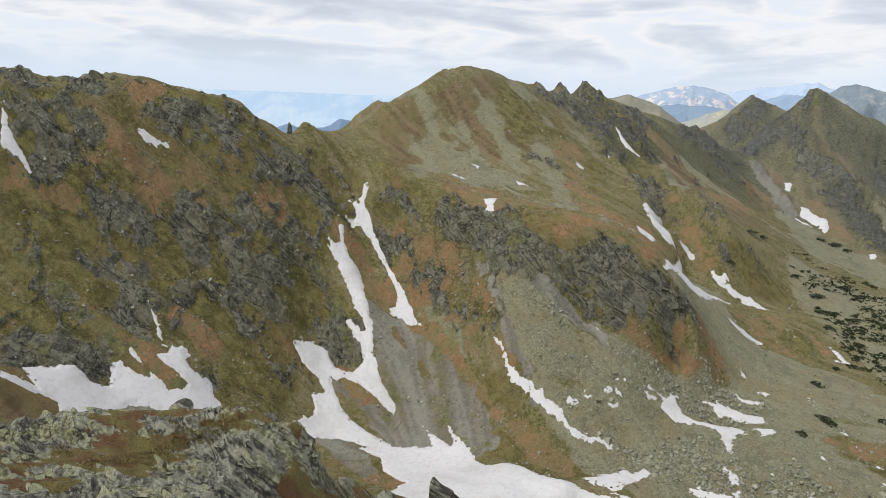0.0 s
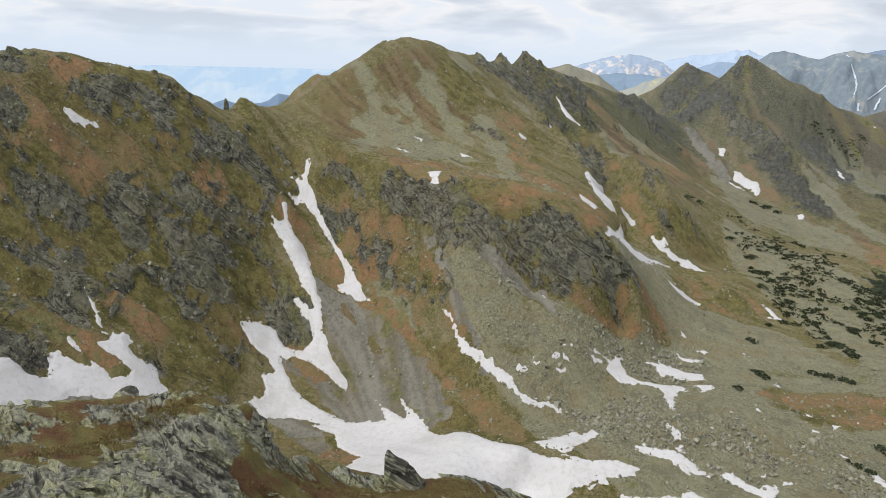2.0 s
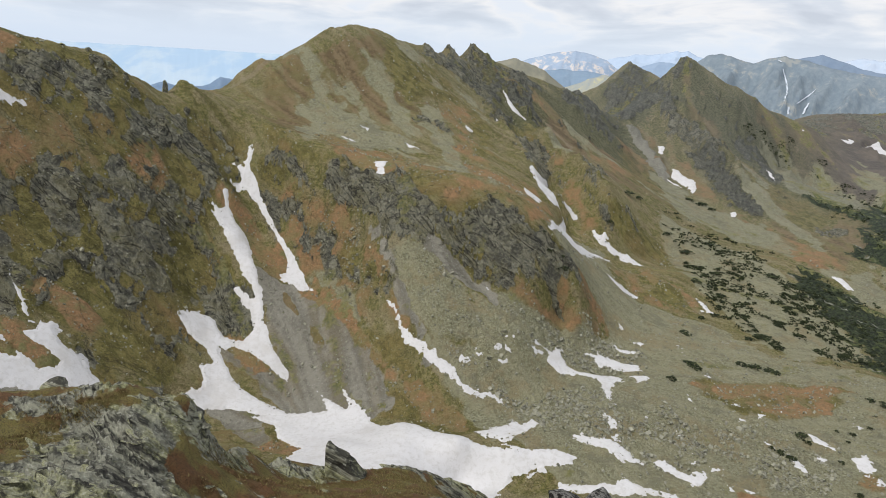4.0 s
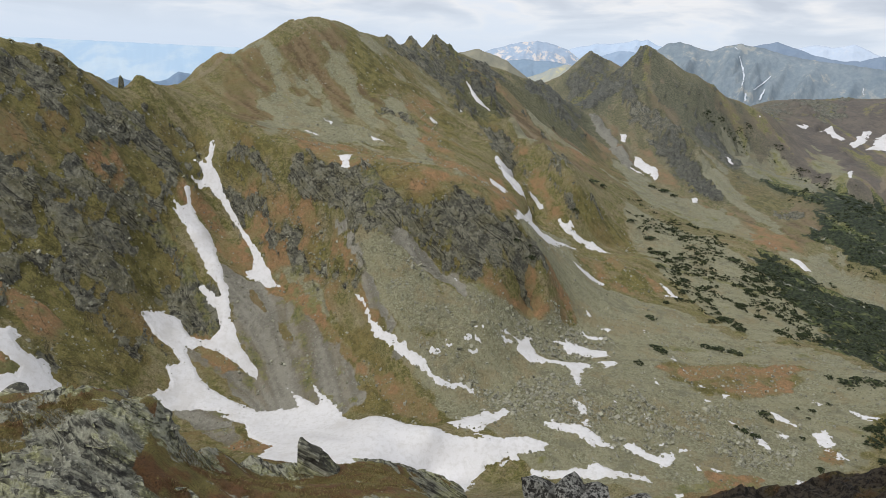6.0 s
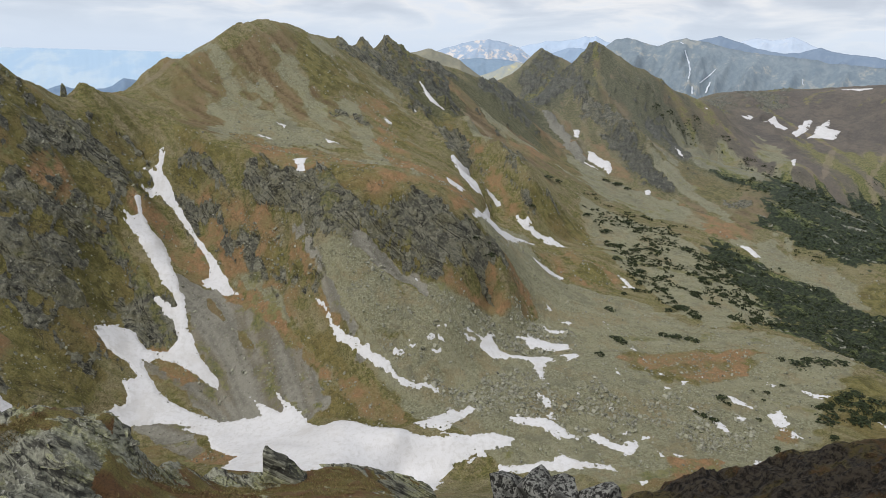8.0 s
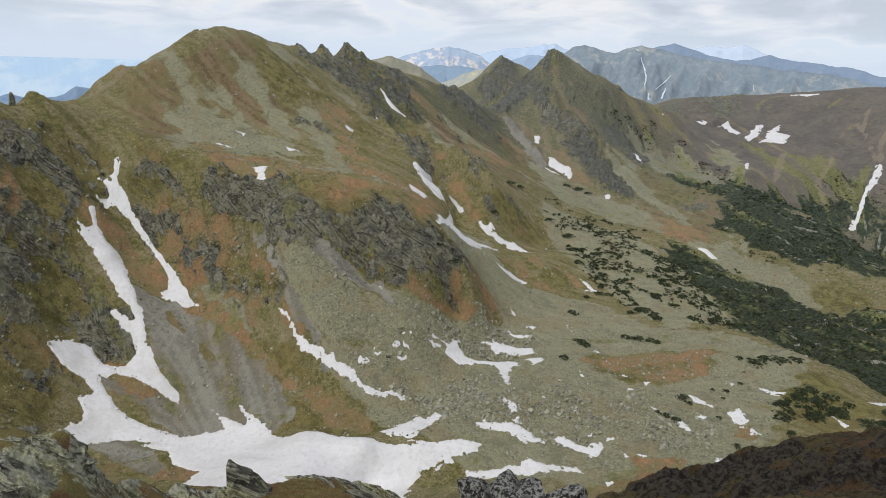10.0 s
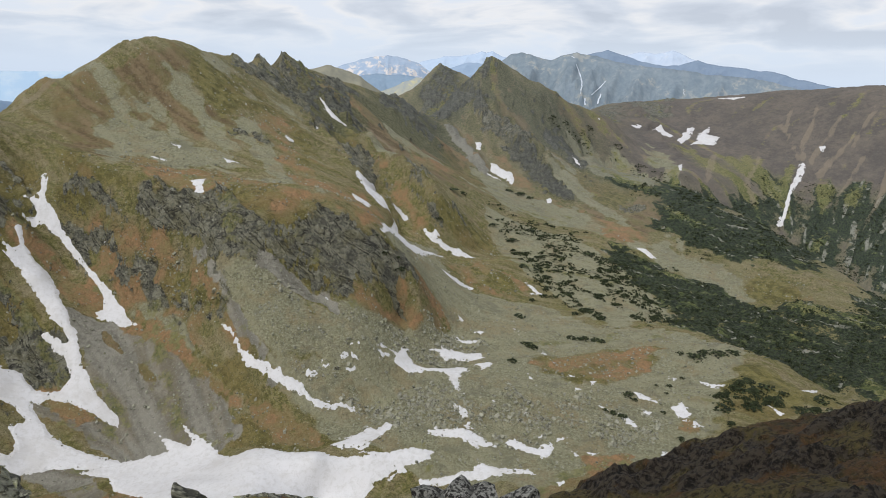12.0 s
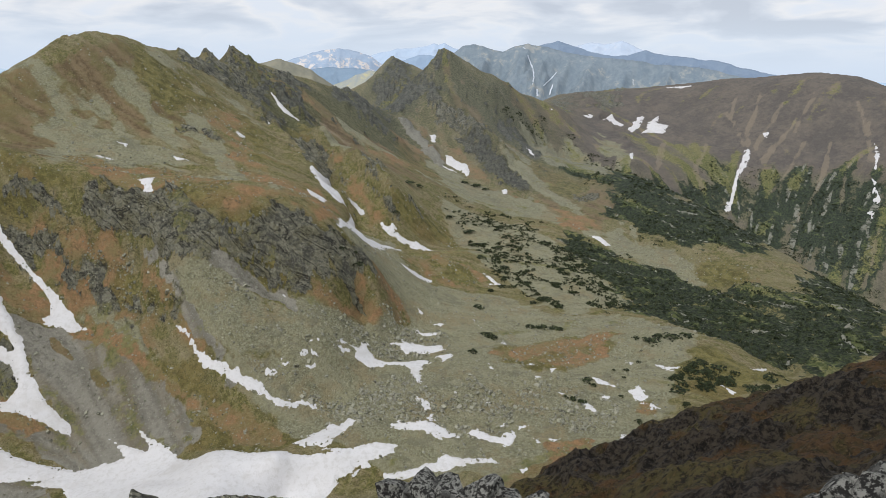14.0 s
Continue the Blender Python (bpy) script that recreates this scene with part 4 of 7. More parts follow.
def cover(kinds, x, y):
    """How far areas of some kinds cover each place, 0 to 1, with a frayed border."""
    out = np.zeros(x.shape)
    for kind, soft, outline in AREAS:
        if kind in kinds:
            i = boxed(outline, soft * 2.5, x, y)
            if len(i):
                fray = fbm(x[i] / (soft * 2.2 + 4), y[i] / (soft * 2.2 + 4), 4, 40) * soft * 1.5
                out[i] = np.maximum(out[i], smooth(-soft, soft, inside(outline, x[i], y[i]) + fray))
    return out


def snow_depth(outline, x, y):
    """Depth of old snow, thin and ragged where it lies among boulders."""
    d = inside(outline, x, y)
    mid = outline.mean(0)
    k = max(1.0, float(np.hypot(*mid)) / 550) ** 0.6
    ragged = float(cover(("scree",), mid[:1], mid[1:])[0])
    d = d - 0.5 + fbm(x / (6 * k), y / (6 * k), 3, 77) * 1.3 * k + fbm(x / (1.8 * k), y / (1.8 * k), 3, 78) * (0.8 + 0.4 * ragged) * k
    return np.clip(d * 0.3, -1.2, (0.8 - 0.35 * ragged) * k)


def calm(x, y):
    """The land with its broad swells only."""
    r = np.hypot(x, y)
    far = smooth(150, 300, r)
    return lay(x, y) + far * (1.4 * fbm(x / 46, y / 46, 2, 3) + (0.7 * fbm(x / 17, y / 17, 2, 6)) * smooth(250, 330, r))


class FallLines:
    """Streaks from noise smeared downhill, turned towards +x to fit the camera's view."""

    def __init__(self):
        self.x0, self.y0, self.d = -520.0, 40.0, 8.0
        gx, gy = np.arange(self.x0, 1900, self.d), np.arange(self.y0, 2300, self.d)
        X, Y = np.meshgrid(gx, gy, indexing="ij")
        z = FAR(X, Y)
        for _ in range(2):
            z[1:-1, 1:-1] = (z[:-2, 1:-1] + z[2:, 1:-1] + z[1:-1, :-2] + z[1:-1, 2:] + 2 * z[1:-1, 1:-1]) / 6
        gx_, gy_ = np.gradient(z, self.d)
        n = np.hypot(gx_, gy_) + 0.06
        # nearer slopes: way skewed to +x so streaks slant in view
        u, v = -gx_ / n + 0.75 * (1 - smooth(900, 1200, np.hypot(X, Y))), -gy_ / n
        n = np.hypot(u, v) + 0.05
        self.u, self.v = u / n, v / n

    def way(self, x, y):
        i = np.clip(((x - self.x0) / self.d).round().astype(int), 0, self.u.shape[0] - 1)
        j = np.clip(((y - self.y0) / self.d).round().astype(int), 0, self.u.shape[1] - 1)
        return self.u[i, j], self.v[i, j]

    def streaks(self, x, y, width, length, seed, steps=7):
        total, weight = value_noise(x / width, y / width, seed), 1.0
        for sign in (1, -1):
            px, py = x.copy(), y.copy()
            for k in range(steps):
                u, v = self.way(px, py)
                px, py = px + sign * u * length / steps, py + sign * v * length / steps
                total = total + value_noise(px / width, py / width, seed)
                weight += 1.0
        return np.clip((total / weight - 0.5) * 2.6 + 0.5, 0, 1)


FALL = FallLines()


GROUND_KINDS = ("rock", "orange", "umber", "olive", "scree", "grey_scree")
OVERLAYS = ("pine", "forest", "dark_grass", "path", "craggy", "glade", "boulders")


def bedding(x, z):
    """Place across and along the beds of schist, which dip to the east."""
    s = 1.3 * x
    return z + 0.8 * s, s - 0.8 * z


def covers(x, y, z, steep):
    """All the ground covers of a place; a later area lies over the earlier ones."""
    r = np.hypot(x, y)
    far = (r > 150) & (r < 2400)
    c = {k: np.zeros(x.shape) for k in GROUND_KINDS + OVERLAYS}
    c["streak"], c["rill"] = np.full(x.shape, 0.5), np.full(x.shape, 0.5)
    xf, yf, kf = x[far], y[far], np.where(r[far] < 1050, 1.0, 2.0)
    c["streak"][far] = FALL.streaks(xf, yf, 11.0 * kf, 60.0, 101)
    c["rill"][far] = FALL.streaks(xf, yf, 3.6 * kf, 22.0, 111, 5)
    fringe = 1.5 * (c["streak"] - 0.5) + 0.8 * (c["rill"] - 0.5)
    for kind, soft, outline in AREAS:
        if kind == "turf":
            continue
        i = boxed(outline, soft * 3, x, y)
        if not len(i):
            continue
        fray = 1.1 * fbm(x[i] / (soft * 2.0 + 3), y[i] / (soft * 2.0 + 3), 4, 40) + (fringe[i] if kind != "path" else 0.0)
        w = smooth(-soft, soft, inside(outline, x[i], y[i]) + soft * fray)
        if kind in GROUND_KINDS or kind == "glade":
            for k in GROUND_KINDS + ("forest", "glade"):
                c[k][i] *= 1 - w
        c[kind][i] = np.maximum(c[kind][i], w)
    c["orange"] *= 1 - 0.4 * smooth(-0.05, 0.5, fbm(x / 13, y / 13, 4, 151) + 0.5 * (c["rill"] - 0.5))
    snowy = np.zeros(x.shape)
    for o in SNOW_OUTLINES:
        i = boxed(o, 6, x, y)
        if len(i):
            snowy[i] = np.maximum(snowy[i], smooth(-2.5, 1.0, inside(o, x[i], y[i])))
    c["snow"] = snowy
    loose = np.maximum(c["scree"], c["grey_scree"])
    across, along = bedding(x, z)
    beds = ridged(across / 27, along / 80, 4, 11)
    fine = ridged(across / 8, along / 17, 3, 15)
    wall = smooth(0.62, 1.05, steep)
    stony = smooth(0.02, 0.25, c["rock"] + 0.8 * c["craggy"] + 0.3 * c["dark_grass"])
    v = 0.46 * c["rock"] + 0.80 * (beds - 0.42) + 0.45 * (fine - 0.42) + (0.13 + 0.08 * wall) * c["craggy"] - 0.22 * c["orange"]
    c["rock"] = smooth(0.22, 0.48, v) * stony * (1 - 0.9 * loose) * (1 - c["path"])
    # weight of the haze painted into the ground colours, growing with distance
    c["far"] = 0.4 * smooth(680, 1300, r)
    c["brown"] = smooth(1150, 1500, r) * smooth(0.55, 0.66, x / (r + 1)) * (1 - c["forest"] * 0.8) * (1 - 0.5 * c["glade"])
    return c


RIBS = []


def rib(height, width, *line):
    RIBS.append((height, width, np.array(line, float)))


# rock ribs that run down the faces, by height, half width and line
rib(13, 26, (230, 956), (255, 910), (267, 851), (273, 783), (268, 722))
rib(16, 20, (290, 773), (295, 744), (304, 699), (341, 700), (388, 698))
rib(9, 20, (332, 971), (377, 972), (433, 971), (488, 959))
rib(10, 22, (487, 1091), (506, 1039), (507, 976), (513, 928))
rib(22, 36, (572, 1163), (608, 1106), (616, 1034), (619, 944), (612, 849))
rib(17, 34, (705, 1167), (754, 1135), (809, 1109), (648, 801))
rib(10, 24, (187, 902), (213, 868), (221, 795), (225, 725))
rib(14, 40, (1278, 1573), (1152, 1323), (1101, 1181), (1024, 1042))
rib(9, 16, (105, 515), (128, 503), (158, 485), (187, 478))
rib(8, 14, (-5, 602), (24, 564), (47, 526), (64, 505))
rib(9, 16, (-279, 502), (-251, 500), (-223, 499), (-189, 495))
rib(9, 16, (-231, 561), (-189, 573), (-153, 581), (-114, 582))
rib(10, 16, (-201, 507), (-164, 512), (-128, 510), (-100, 508))
rib(8, 14, (-295, 480), (-270, 473), (-240, 471), (-203, 467))
rib(8, 14, (-270, 426), (-238, 423), (-207, 417))
rib(7, 12, (-149, 605), (-120, 612), (-93, 612))


def rib_height(x, y):
    """Height that the ribs add, sharp along their crests and fading out downhill."""
    out = np.zeros(x.shape)
    for height, width, line in RIBS:
        i = boxed(line, width, x, y)
        if not len(i):
            continue
        px = x[i] + 0.35 * width * fbm(x[i] / 30, y[i] / 30, 3, 121)
        py = y[i] + 0.35 * width * fbm(x[i] / 30, y[i] / 30, 3, 131)
        best = np.zeros(len(i))
        n = len(line) - 1
        for k, ((ax, ay), (bx, by)) in enumerate(zip(line[:-1], line[1:])):
            ex, ey = bx - ax, by - ay
            t = np.clip(((px - ax) * ex + (py - ay) * ey) / (ex * ex + ey * ey), 0, 1)
            d = np.hypot(px - ax - t * ex, py - ay - t * ey)
            along = (k + t) / n
            best = np.maximum(best, np.clip(1 - d / width, 0, 1) ** 1.2 * smooth(0.0, 0.12, along) * (1 - smooth(0.7, 1.0, along)))
        out[i] = np.maximum(out[i], height * best * (0.75 + 0.5 * fbm(x[i] / 16, y[i] / 16, 3, 141)))
    return out


def relief(x, y, z, c):
    """Crags, ribs, turf and stones on top of the broad swells."""
    r = np.hypot(x, y)
    far = smooth(150, 300, r)
    big = np.clip(r / 600, 0.8, 1.5)
    ribs = c["streak"] - 0.5 + 0.35 * (c["rill"] - 0.5)
    across, along = bedding(x, z)
    crag = ridged(across / 27, along / 80, 4, 11) - 0.42
    chips = ridged(across / 8, along / 17, 3, 15) - 0.42
    loose = np.maximum(c["scree"], c["grey_scree"])
    dz = ((3.2 - 2.5 * loose) * ribs + c["rock"] * (8.0 * crag + 3.4 * chips)) * big + 0.5 * fbm(x / 6, y / 6, 3, 51) * (1 - 0.3 * loose)
    dz = dz + loose * (0.22 + 0.6 * c["boulders"]) * fbm(x / 2.6, y / 2.6, 2, 55)
    dz = dz + c["forest"] * 1.5 * fbm(x / 5, y / 5, 2, 61) + rib_height(x, y)
    return dz * far * (1 - c["snow"])


# ---- materials ----
class Nodes:
    """A node material in short hand."""

    def __init__(self, name, rough=0.9):
        self.mat = bpy.data.materials.new(name)
        self.mat.use_nodes = True
        self.nt = self.mat.node_tree
        self.bsdf = self.nt.nodes["Principled BSDF"]
        self.bsdf.inputs["Roughness"].default_value = rough
        self.bsdf.inputs["Specular IOR Level"].default_value = 0.25
        self.place = self.add("ShaderNodeTexCoord").outputs["Object"]

    def add(self, kind):
        return self.nt.nodes.new(kind)

    def link(self, a, b):
        self.nt.links.new(a, b)

    def put(self, socket, value):
        if isinstance(value, bpy.types.NodeSocket):
            self.link(value, socket)
        elif isinstance(value, tuple) and len(value) == 3 and socket.type == "RGBA":
            socket.default_value = (*value, 1)
        else:
            socket.default_value = value

    def noise(self, scale, detail=4, rough=0.55, distort=0.0, stretch=None, vector=None):
        n = self.add("ShaderNodeTexNoise")
        n.inputs["Scale"].default_value, n.inputs["Detail"].default_value = scale, detail
        n.inputs["Roughness"].default_value, n.inputs["Distortion"].default_value = rough, distort
        v = vector or self.place
        if stretch:
            m = self.add("ShaderNodeMapping")
            m.inputs["Scale"].default_value = stretch
            self.link(v, m.inputs[0])
            v = m.outputs[0]
        self.link(v, n.inputs["Vector"])
        return n.outputs["Fac"]

    def cells(self, scale, feature="F1", out="Distance", stretch=None):
        n = self.add("ShaderNodeTexVoronoi")
        n.feature = feature
        n.inputs["Scale"].default_value = scale
        v = self.place
        if stretch:
            m = self.add("ShaderNodeMapping")
            m.inputs["Scale"].default_value = stretch
            self.link(v, m.inputs[0])
            v = m.outputs[0]
        self.link(v, n.inputs["Vector"])
        return n.outputs[out]

    def math(self, op, a, b=0.0, c=None):
        n = self.add("ShaderNodeMath")
        n.operation = op
        self.put(n.inputs[0], a)
        self.put(n.inputs[1], b)
        if c is not None:
            self.put(n.inputs[2], c)
        return n.outputs[0]

    def step(self, value, lo, hi, to_lo=0.0, to_hi=1.0):
        n = self.add("ShaderNodeMapRange")
        n.interpolation_type = "SMOOTHSTEP"
        for k, v in (("Value", value), ("From Min", lo), ("From Max", hi), ("To Min", to_lo), ("To Max", to_hi)):
            self.put(n.inputs[k], v)
        return n.outputs[0]

    def mix(self, fac, a, b, mode="MIX"):
        n = self.add("ShaderNodeMix")
        n.data_type, n.blend_type = "RGBA", mode
        self.put(n.inputs["Factor"], fac)
        self.put(n.inputs["A"], a)
        self.put(n.inputs["B"], b)
        return n.outputs["Result"]

    def masks(self, name):
        n = self.add("ShaderNodeAttribute")
        n.attribute_name = name
        s = self.add("ShaderNodeSeparateColor")
        self.link(n.outputs["Color"], s.inputs[0])
        return s.outputs[0], s.outputs[1], s.outputs[2], n.outputs["Alpha"]

    def bump(self, height, strength, distance):
        b = self.add("ShaderNodeBump")
        b.inputs["Strength"].default_value, b.inputs["Distance"].default_value = strength, distance
        self.link(height, b.inputs["Height"])
        self.link(b.outputs[0], self.bsdf.inputs["Normal"])

    def colour(self, value):
        self.put(self.bsdf.inputs["Base Color"], value)
        return self.mat


def mountain_material():
    m = Nodes("alpine_ground")
    rock, orange, scree, grey = m.masks("cover_a")
    forest, dark, path, brown = m.masks("cover_b")
    olive, umber, glade, blocky = m.masks("cover_c")
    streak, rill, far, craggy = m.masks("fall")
    dip, bedded = m.add("ShaderNodeMapping"), m.add("ShaderNodeMapping")
    dip.inputs["Rotation"].default_value = (0, radians(-42), 0)
    bedded.inputs["Scale"].default_value = (0.72, 0.9, 1.4)
    m.link(m.place, dip.inputs[0])
    m.link(dip.outputs[0], bedded.inputs[0])
    beds = bedded.outputs[0]
    wide, mid, small = m.noise(0.016, 4), m.noise(0.075, 5, 0.65), m.noise(0.33, 6, 0.68)
    tiny = m.noise(1.1, 4, 0.65)

    def worn(mask, lo=0.32, hi=0.66, a=0.9, b=0.9, c=0.7):
        """A cover's border, frayed by noise and by the fall lines."""
        v = m.math("ADD", mask, m.math("MULTIPLY", m.math("SUBTRACT", streak, 0.5), a))
        v = m.math("ADD", v, m.math("MULTIPLY", m.math("SUBTRACT", mid, 0.5), b))
        return m.step(m.math("ADD", v, m.math("MULTIPLY", m.math("SUBTRACT", small, 0.5), c)), lo, hi)

    # grass: moss green to straw, with tufts
    green = m.mix(m.step(small, 0.4, 0.6), (0.116, 0.112, 0.029), (0.232, 0.207, 0.079))
    straw = m.mix(m.step(small, 0.4, 0.6), (0.172, 0.142, 0.064), (0.295, 0.247, 0.132))
    grass = m.mix(m.step(m.math("ADD", mid, m.math("MULTIPLY", m.math("SUBTRACT", rill, 0.5), 0.3)), 0.42, 0.6), green, straw)
    grass = m.mix(m.step(wide, 0.45, 0.62, 0.0, 0.6), grass, m.mix(rill, (0.171, 0.146, 0.061), (0.305, 0.275, 0.152)))
    grass = m.mix(m.step(tiny, 0.38, 0.48, 0.8, 0.0), grass, (0.073, 0.067, 0.027))
    grass = m.mix(m.step(tiny, 0.58, 0.67, 0.0, 0.5), grass, (0.43, 0.40, 0.29))
    grass = m.mix(m.math("MULTIPLY", m.math("MAXIMUM", dark, m.math("MULTIPLY", craggy, 0.15)), 0.85), grass, m.mix(m.step(small, 0.4, 0.6), (0.060, 0.066, 0.026), (0.135, 0.128, 0.062)))
    grass = m.mix(m.math("MULTIPLY", m.step(rill, 0.66, 0.86), m.step(mid, 0.44, 0.56, 0.0, 0.3)), grass, (0.33, 0.28, 0.19))
    grass = m.mix(m.step(rill, 0.12, 0.32, 0.3, 0.0), grass, (0.085, 0.072, 0.03))
    # close green turf on the ledges
    turf = m.mix(m.step(m.noise(0.11, 6, 0.7, 0.4, vector=beds), 0.40, 0.6), (0.108, 0.098, 0.028), (0.220, 0.192, 0.066))
    turf = m.mix(m.step(wide, 0.46, 0.6, 0.0, 0.6), turf, m.mix(m.step(small, 0.4, 0.6), (0.15, 0.115, 0.045), (0.245, 0.19, 0.075)))
    turf = m.mix(m.step(tiny, 0.36, 0.48, 0.55, 0.0), turf, (0.05, 0.046, 0.016))
    turf = m.mix(m.step(tiny, 0.60, 0.68, 0.0, 0.55), turf, (0.40, 0.37, 0.25))
    grass = m.mix(worn(olive, 0.22, 0.80, 0.6, 0.9, 0.6), grass, turf)
    # brown matted grass
    mat = m.mix(m.step(m.math("ADD", m.math("MULTIPLY", small, 0.5), m.math("MULTIPLY", rill, 0.5)), 0.36, 0.62), (0.135, 0.095, 0.048), (0.225, 0.165, 0.088))
    mat = m.mix(m.step(m.math("ADD", m.math("MULTIPLY", mid, 0.5), m.math("MULTIPLY", streak, 0.5)), 0.44, 0.62, 0.0, 0.8), mat, (0.175, 0.152, 0.062))
    mat = m.mix(m.step(tiny, 0.60, 0.68, 0.0, 0.4), mat, (0.36, 0.31, 0.22))
    grass = m.mix(worn(umber, 0.25, 0.85, 0.9, 0.8, 0.5), grass, mat)
    # last year's grass and dwarf heath
    heath = m.mix(m.step(small, 0.4, 0.6), (0.350, 0.208, 0.104), (0.250, 0.158, 0.077))
    heath = m.mix(m.step(mid, 0.48, 0.62, 0.0, 0.7), heath, (0.215, 0.175, 0.078))
    heath = m.mix(m.step(m.noise(0.028, 5, 0.7, 0.6), 0.47, 0.6, 0.0, 0.75), heath, m.mix(m.step(small, 0.4, 0.6), (0.165, 0.140, 0.055), (0.27, 0.225, 0.10)))
    heath = m.mix(m.step(tiny, 0.58, 0.68, 0.0, 0.3), heath, (0.46, 0.38, 0.26))
    heath = m.mix(m.step(tiny, 0.36, 0.46, 0.4, 0.0), heath, (0.115, 0.076, 0.039))
    o = worn(orange, 0.22, 0.80, 0.8, 1.5, 1.0)
    thin = m.step(m.math("ADD", m.math("MULTIPLY", streak, 0.6), m.math("MULTIPLY", wide, 0.7)), 0.74, 0.94, 0.0, 0.4)
    base = m.mix(m.math("MAXIMUM", o, thin), grass, heath)
    # thin heath all over the far slopes, mild blue haze mixed into its brown
    moor = m.mix(m.step(m.math("ADD", m.math("MULTIPLY", wide, 0.5), m.math("MULTIPLY", mid, 0.5)), 0.38, 0.62), (0.108, 0.092, 0.082), (0.172, 0.142, 0.116))
    moor = m.mix(m.step(m.math("ADD", m.math("MULTIPLY", streak, 0.6), m.math("MULTIPLY", wide, 0.5)), 0.74, 0.86, 0.0, 0.7), moor, (0.29, 0.225, 0.155))
    base = m.mix(brown, base, moor)
    # scree: grey green stones with lichen
    stones = m.cells(0.8, "F1", "Color")
    sep = m.add("ShaderNodeSeparateColor")
    m.link(stones, sep.inputs[0])
    rubble = m.mix(sep.outputs[0], (0.182, 0.176, 0.104), (0.328, 0.318, 0.206))
    rubble = m.mix(m.step(m.math("ADD", m.math("MULTIPLY", mid, 0.6), m.math("MULTIPLY", rill, 0.4)), 0.4, 0.6, 0.0, 0.8), rubble, m.mix(rill, (0.238, 0.221, 0.112), (0.320, 0.306, 0.202)))
    rubble = m.mix(m.step(small, 0.5, 0.66, 0.0, 0.5), rubble, (0.185, 0.174, 0.106))
    rubble = m.mix(m.math("MULTIPLY", m.step(tiny, 0.57, 0.66), m.math("ADD", m.math("MULTIPLY", blocky, 0.4), 0.25)), rubble, (0.56, 0.55, 0.44))
    rubble = m.mix(m.math("MULTIPLY", m.step(tiny, 0.36, 0.46, 1.0, 0.0), m.math("ADD", m.math("MULTIPLY", blocky, 0.55), 0.25)), rubble, (0.10, 0.094, 0.060))
    rubble = m.mix(m.step(m.noise(0.03, 5, 0.7), 0.5, 0.64, 0.0, 0.6), rubble, m.mix(m.step(small, 0.4, 0.6), (0.224, 0.185, 0.101), (0.302, 0.241, 0.134)))
    rubble = m.mix(m.step(m.noise(0.045, 5, 0.7, 0.5), 0.36, 0.46, 0.55, 0.0), rubble, (0.168, 0.162, 0.112))
    s = worn(scree, 0.26, 0.70, 0.7, 0.8, 0.6)
    base = m.mix(s, base, rubble)
    slate = m.mix(m.step(m.math("ADD", m.math("MULTIPLY", small, 0.5), m.math("MULTIPLY", rill, 0.5)), 0.36, 0.64), (0.195, 0.184, 0.148), (0.292, 0.277, 0.226))
    slate = m.mix(m.step(tiny, 0.57, 0.67, 0.0, 0.5), slate, (0.515, 0.493, 0.448))
    slate = m.mix(m.step(streak, 0.62, 0.9, 0.0, 0.35), slate, (0.205, 0.160, 0.090))
    g = worn(grey, 0.26, 0.56, 0.4, 0.5, 0.4)
    base = m.mix(g, base, slate)
    # distance haze painted into the base colour as a grey-green wash
    haze_tint = m.mix(m.step(small, 0.4, 0.6), (0.105, 0.115, 0.108), (0.165, 0.17, 0.155))
    base = m.mix(m.math("MULTIPLY", far, m.math("SUBTRACT", 1.0, m.math("MULTIPLY", brown, 0.5))), base, haze_tint)
    # bedrock: dark blocks, pale lichened faces, cracks, turf on ledges
    warp = m.add("ShaderNodeVectorMath")
    warp.operation = "MULTIPLY_ADD"
    bend = m.add("ShaderNodeTexNoise")
    bend.inputs["Scale"].default_value = 0.16
    m.link(m.place, bend.inputs["Vector"])
    m.link(bend.outputs["Color"], warp.inputs[0])
    warp.inputs[1].default_value = (13, 13, 13)
    m.link(m.place, warp.inputs[2])
    blocks = []
    for scale in (0.14, 0.42):
        v = m.add("ShaderNodeTexVoronoi")
        v.inputs["Scale"].default_value = scale
        m.link(warp.outputs[0], v.inputs["Vector"])
        t = m.add("ShaderNodeSeparateColor")
        m.link(v.outputs["Color"], t.inputs[0])
        blocks.append((t.outputs[0], v.outputs["Distance"]))
    crack = m.noise(0.16, 7, 0.72, 0.9, vector=beds)
    tone = m.math("ADD", m.math("MULTIPLY", blocks[0][0], 0.4), m.math("ADD", m.math("MULTIPLY", blocks[1][0], 0.3), m.math("SUBTRACT", m.math("MULTIPLY", crack, 1.3), 0.42)))
    slab = m.mix(m.step(tone, 0.34, 0.92), (0.082, 0.081, 0.066), (0.262, 0.253, 0.188))
    slab = m.mix(m.step(mid, 0.44, 0.62, 0.0, 0.65), slab, (0.165, 0.152, 0.082))
    slab = m.mix(m.step(small, 0.54, 0.66, 0.0, 0.6), slab, (0.293, 0.287, 0.201))
    slab = m.mix(m.step(tiny, 0.6, 0.68, 0.0, 0.6), slab, (0.44, 0.43, 0.35))
    k = m.math("ADD", rock, m.math("ADD", m.math("MULTIPLY", m.math("SUBTRACT", m.noise(0.34, 5, 0.7, 0.4, vector=beds), 0.5), 1.3), m.math("MULTIPLY", m.math("SUBTRACT", m.noise(0.09, 5, 0.68, 0.3, vector=beds), 0.5), 1.3)))
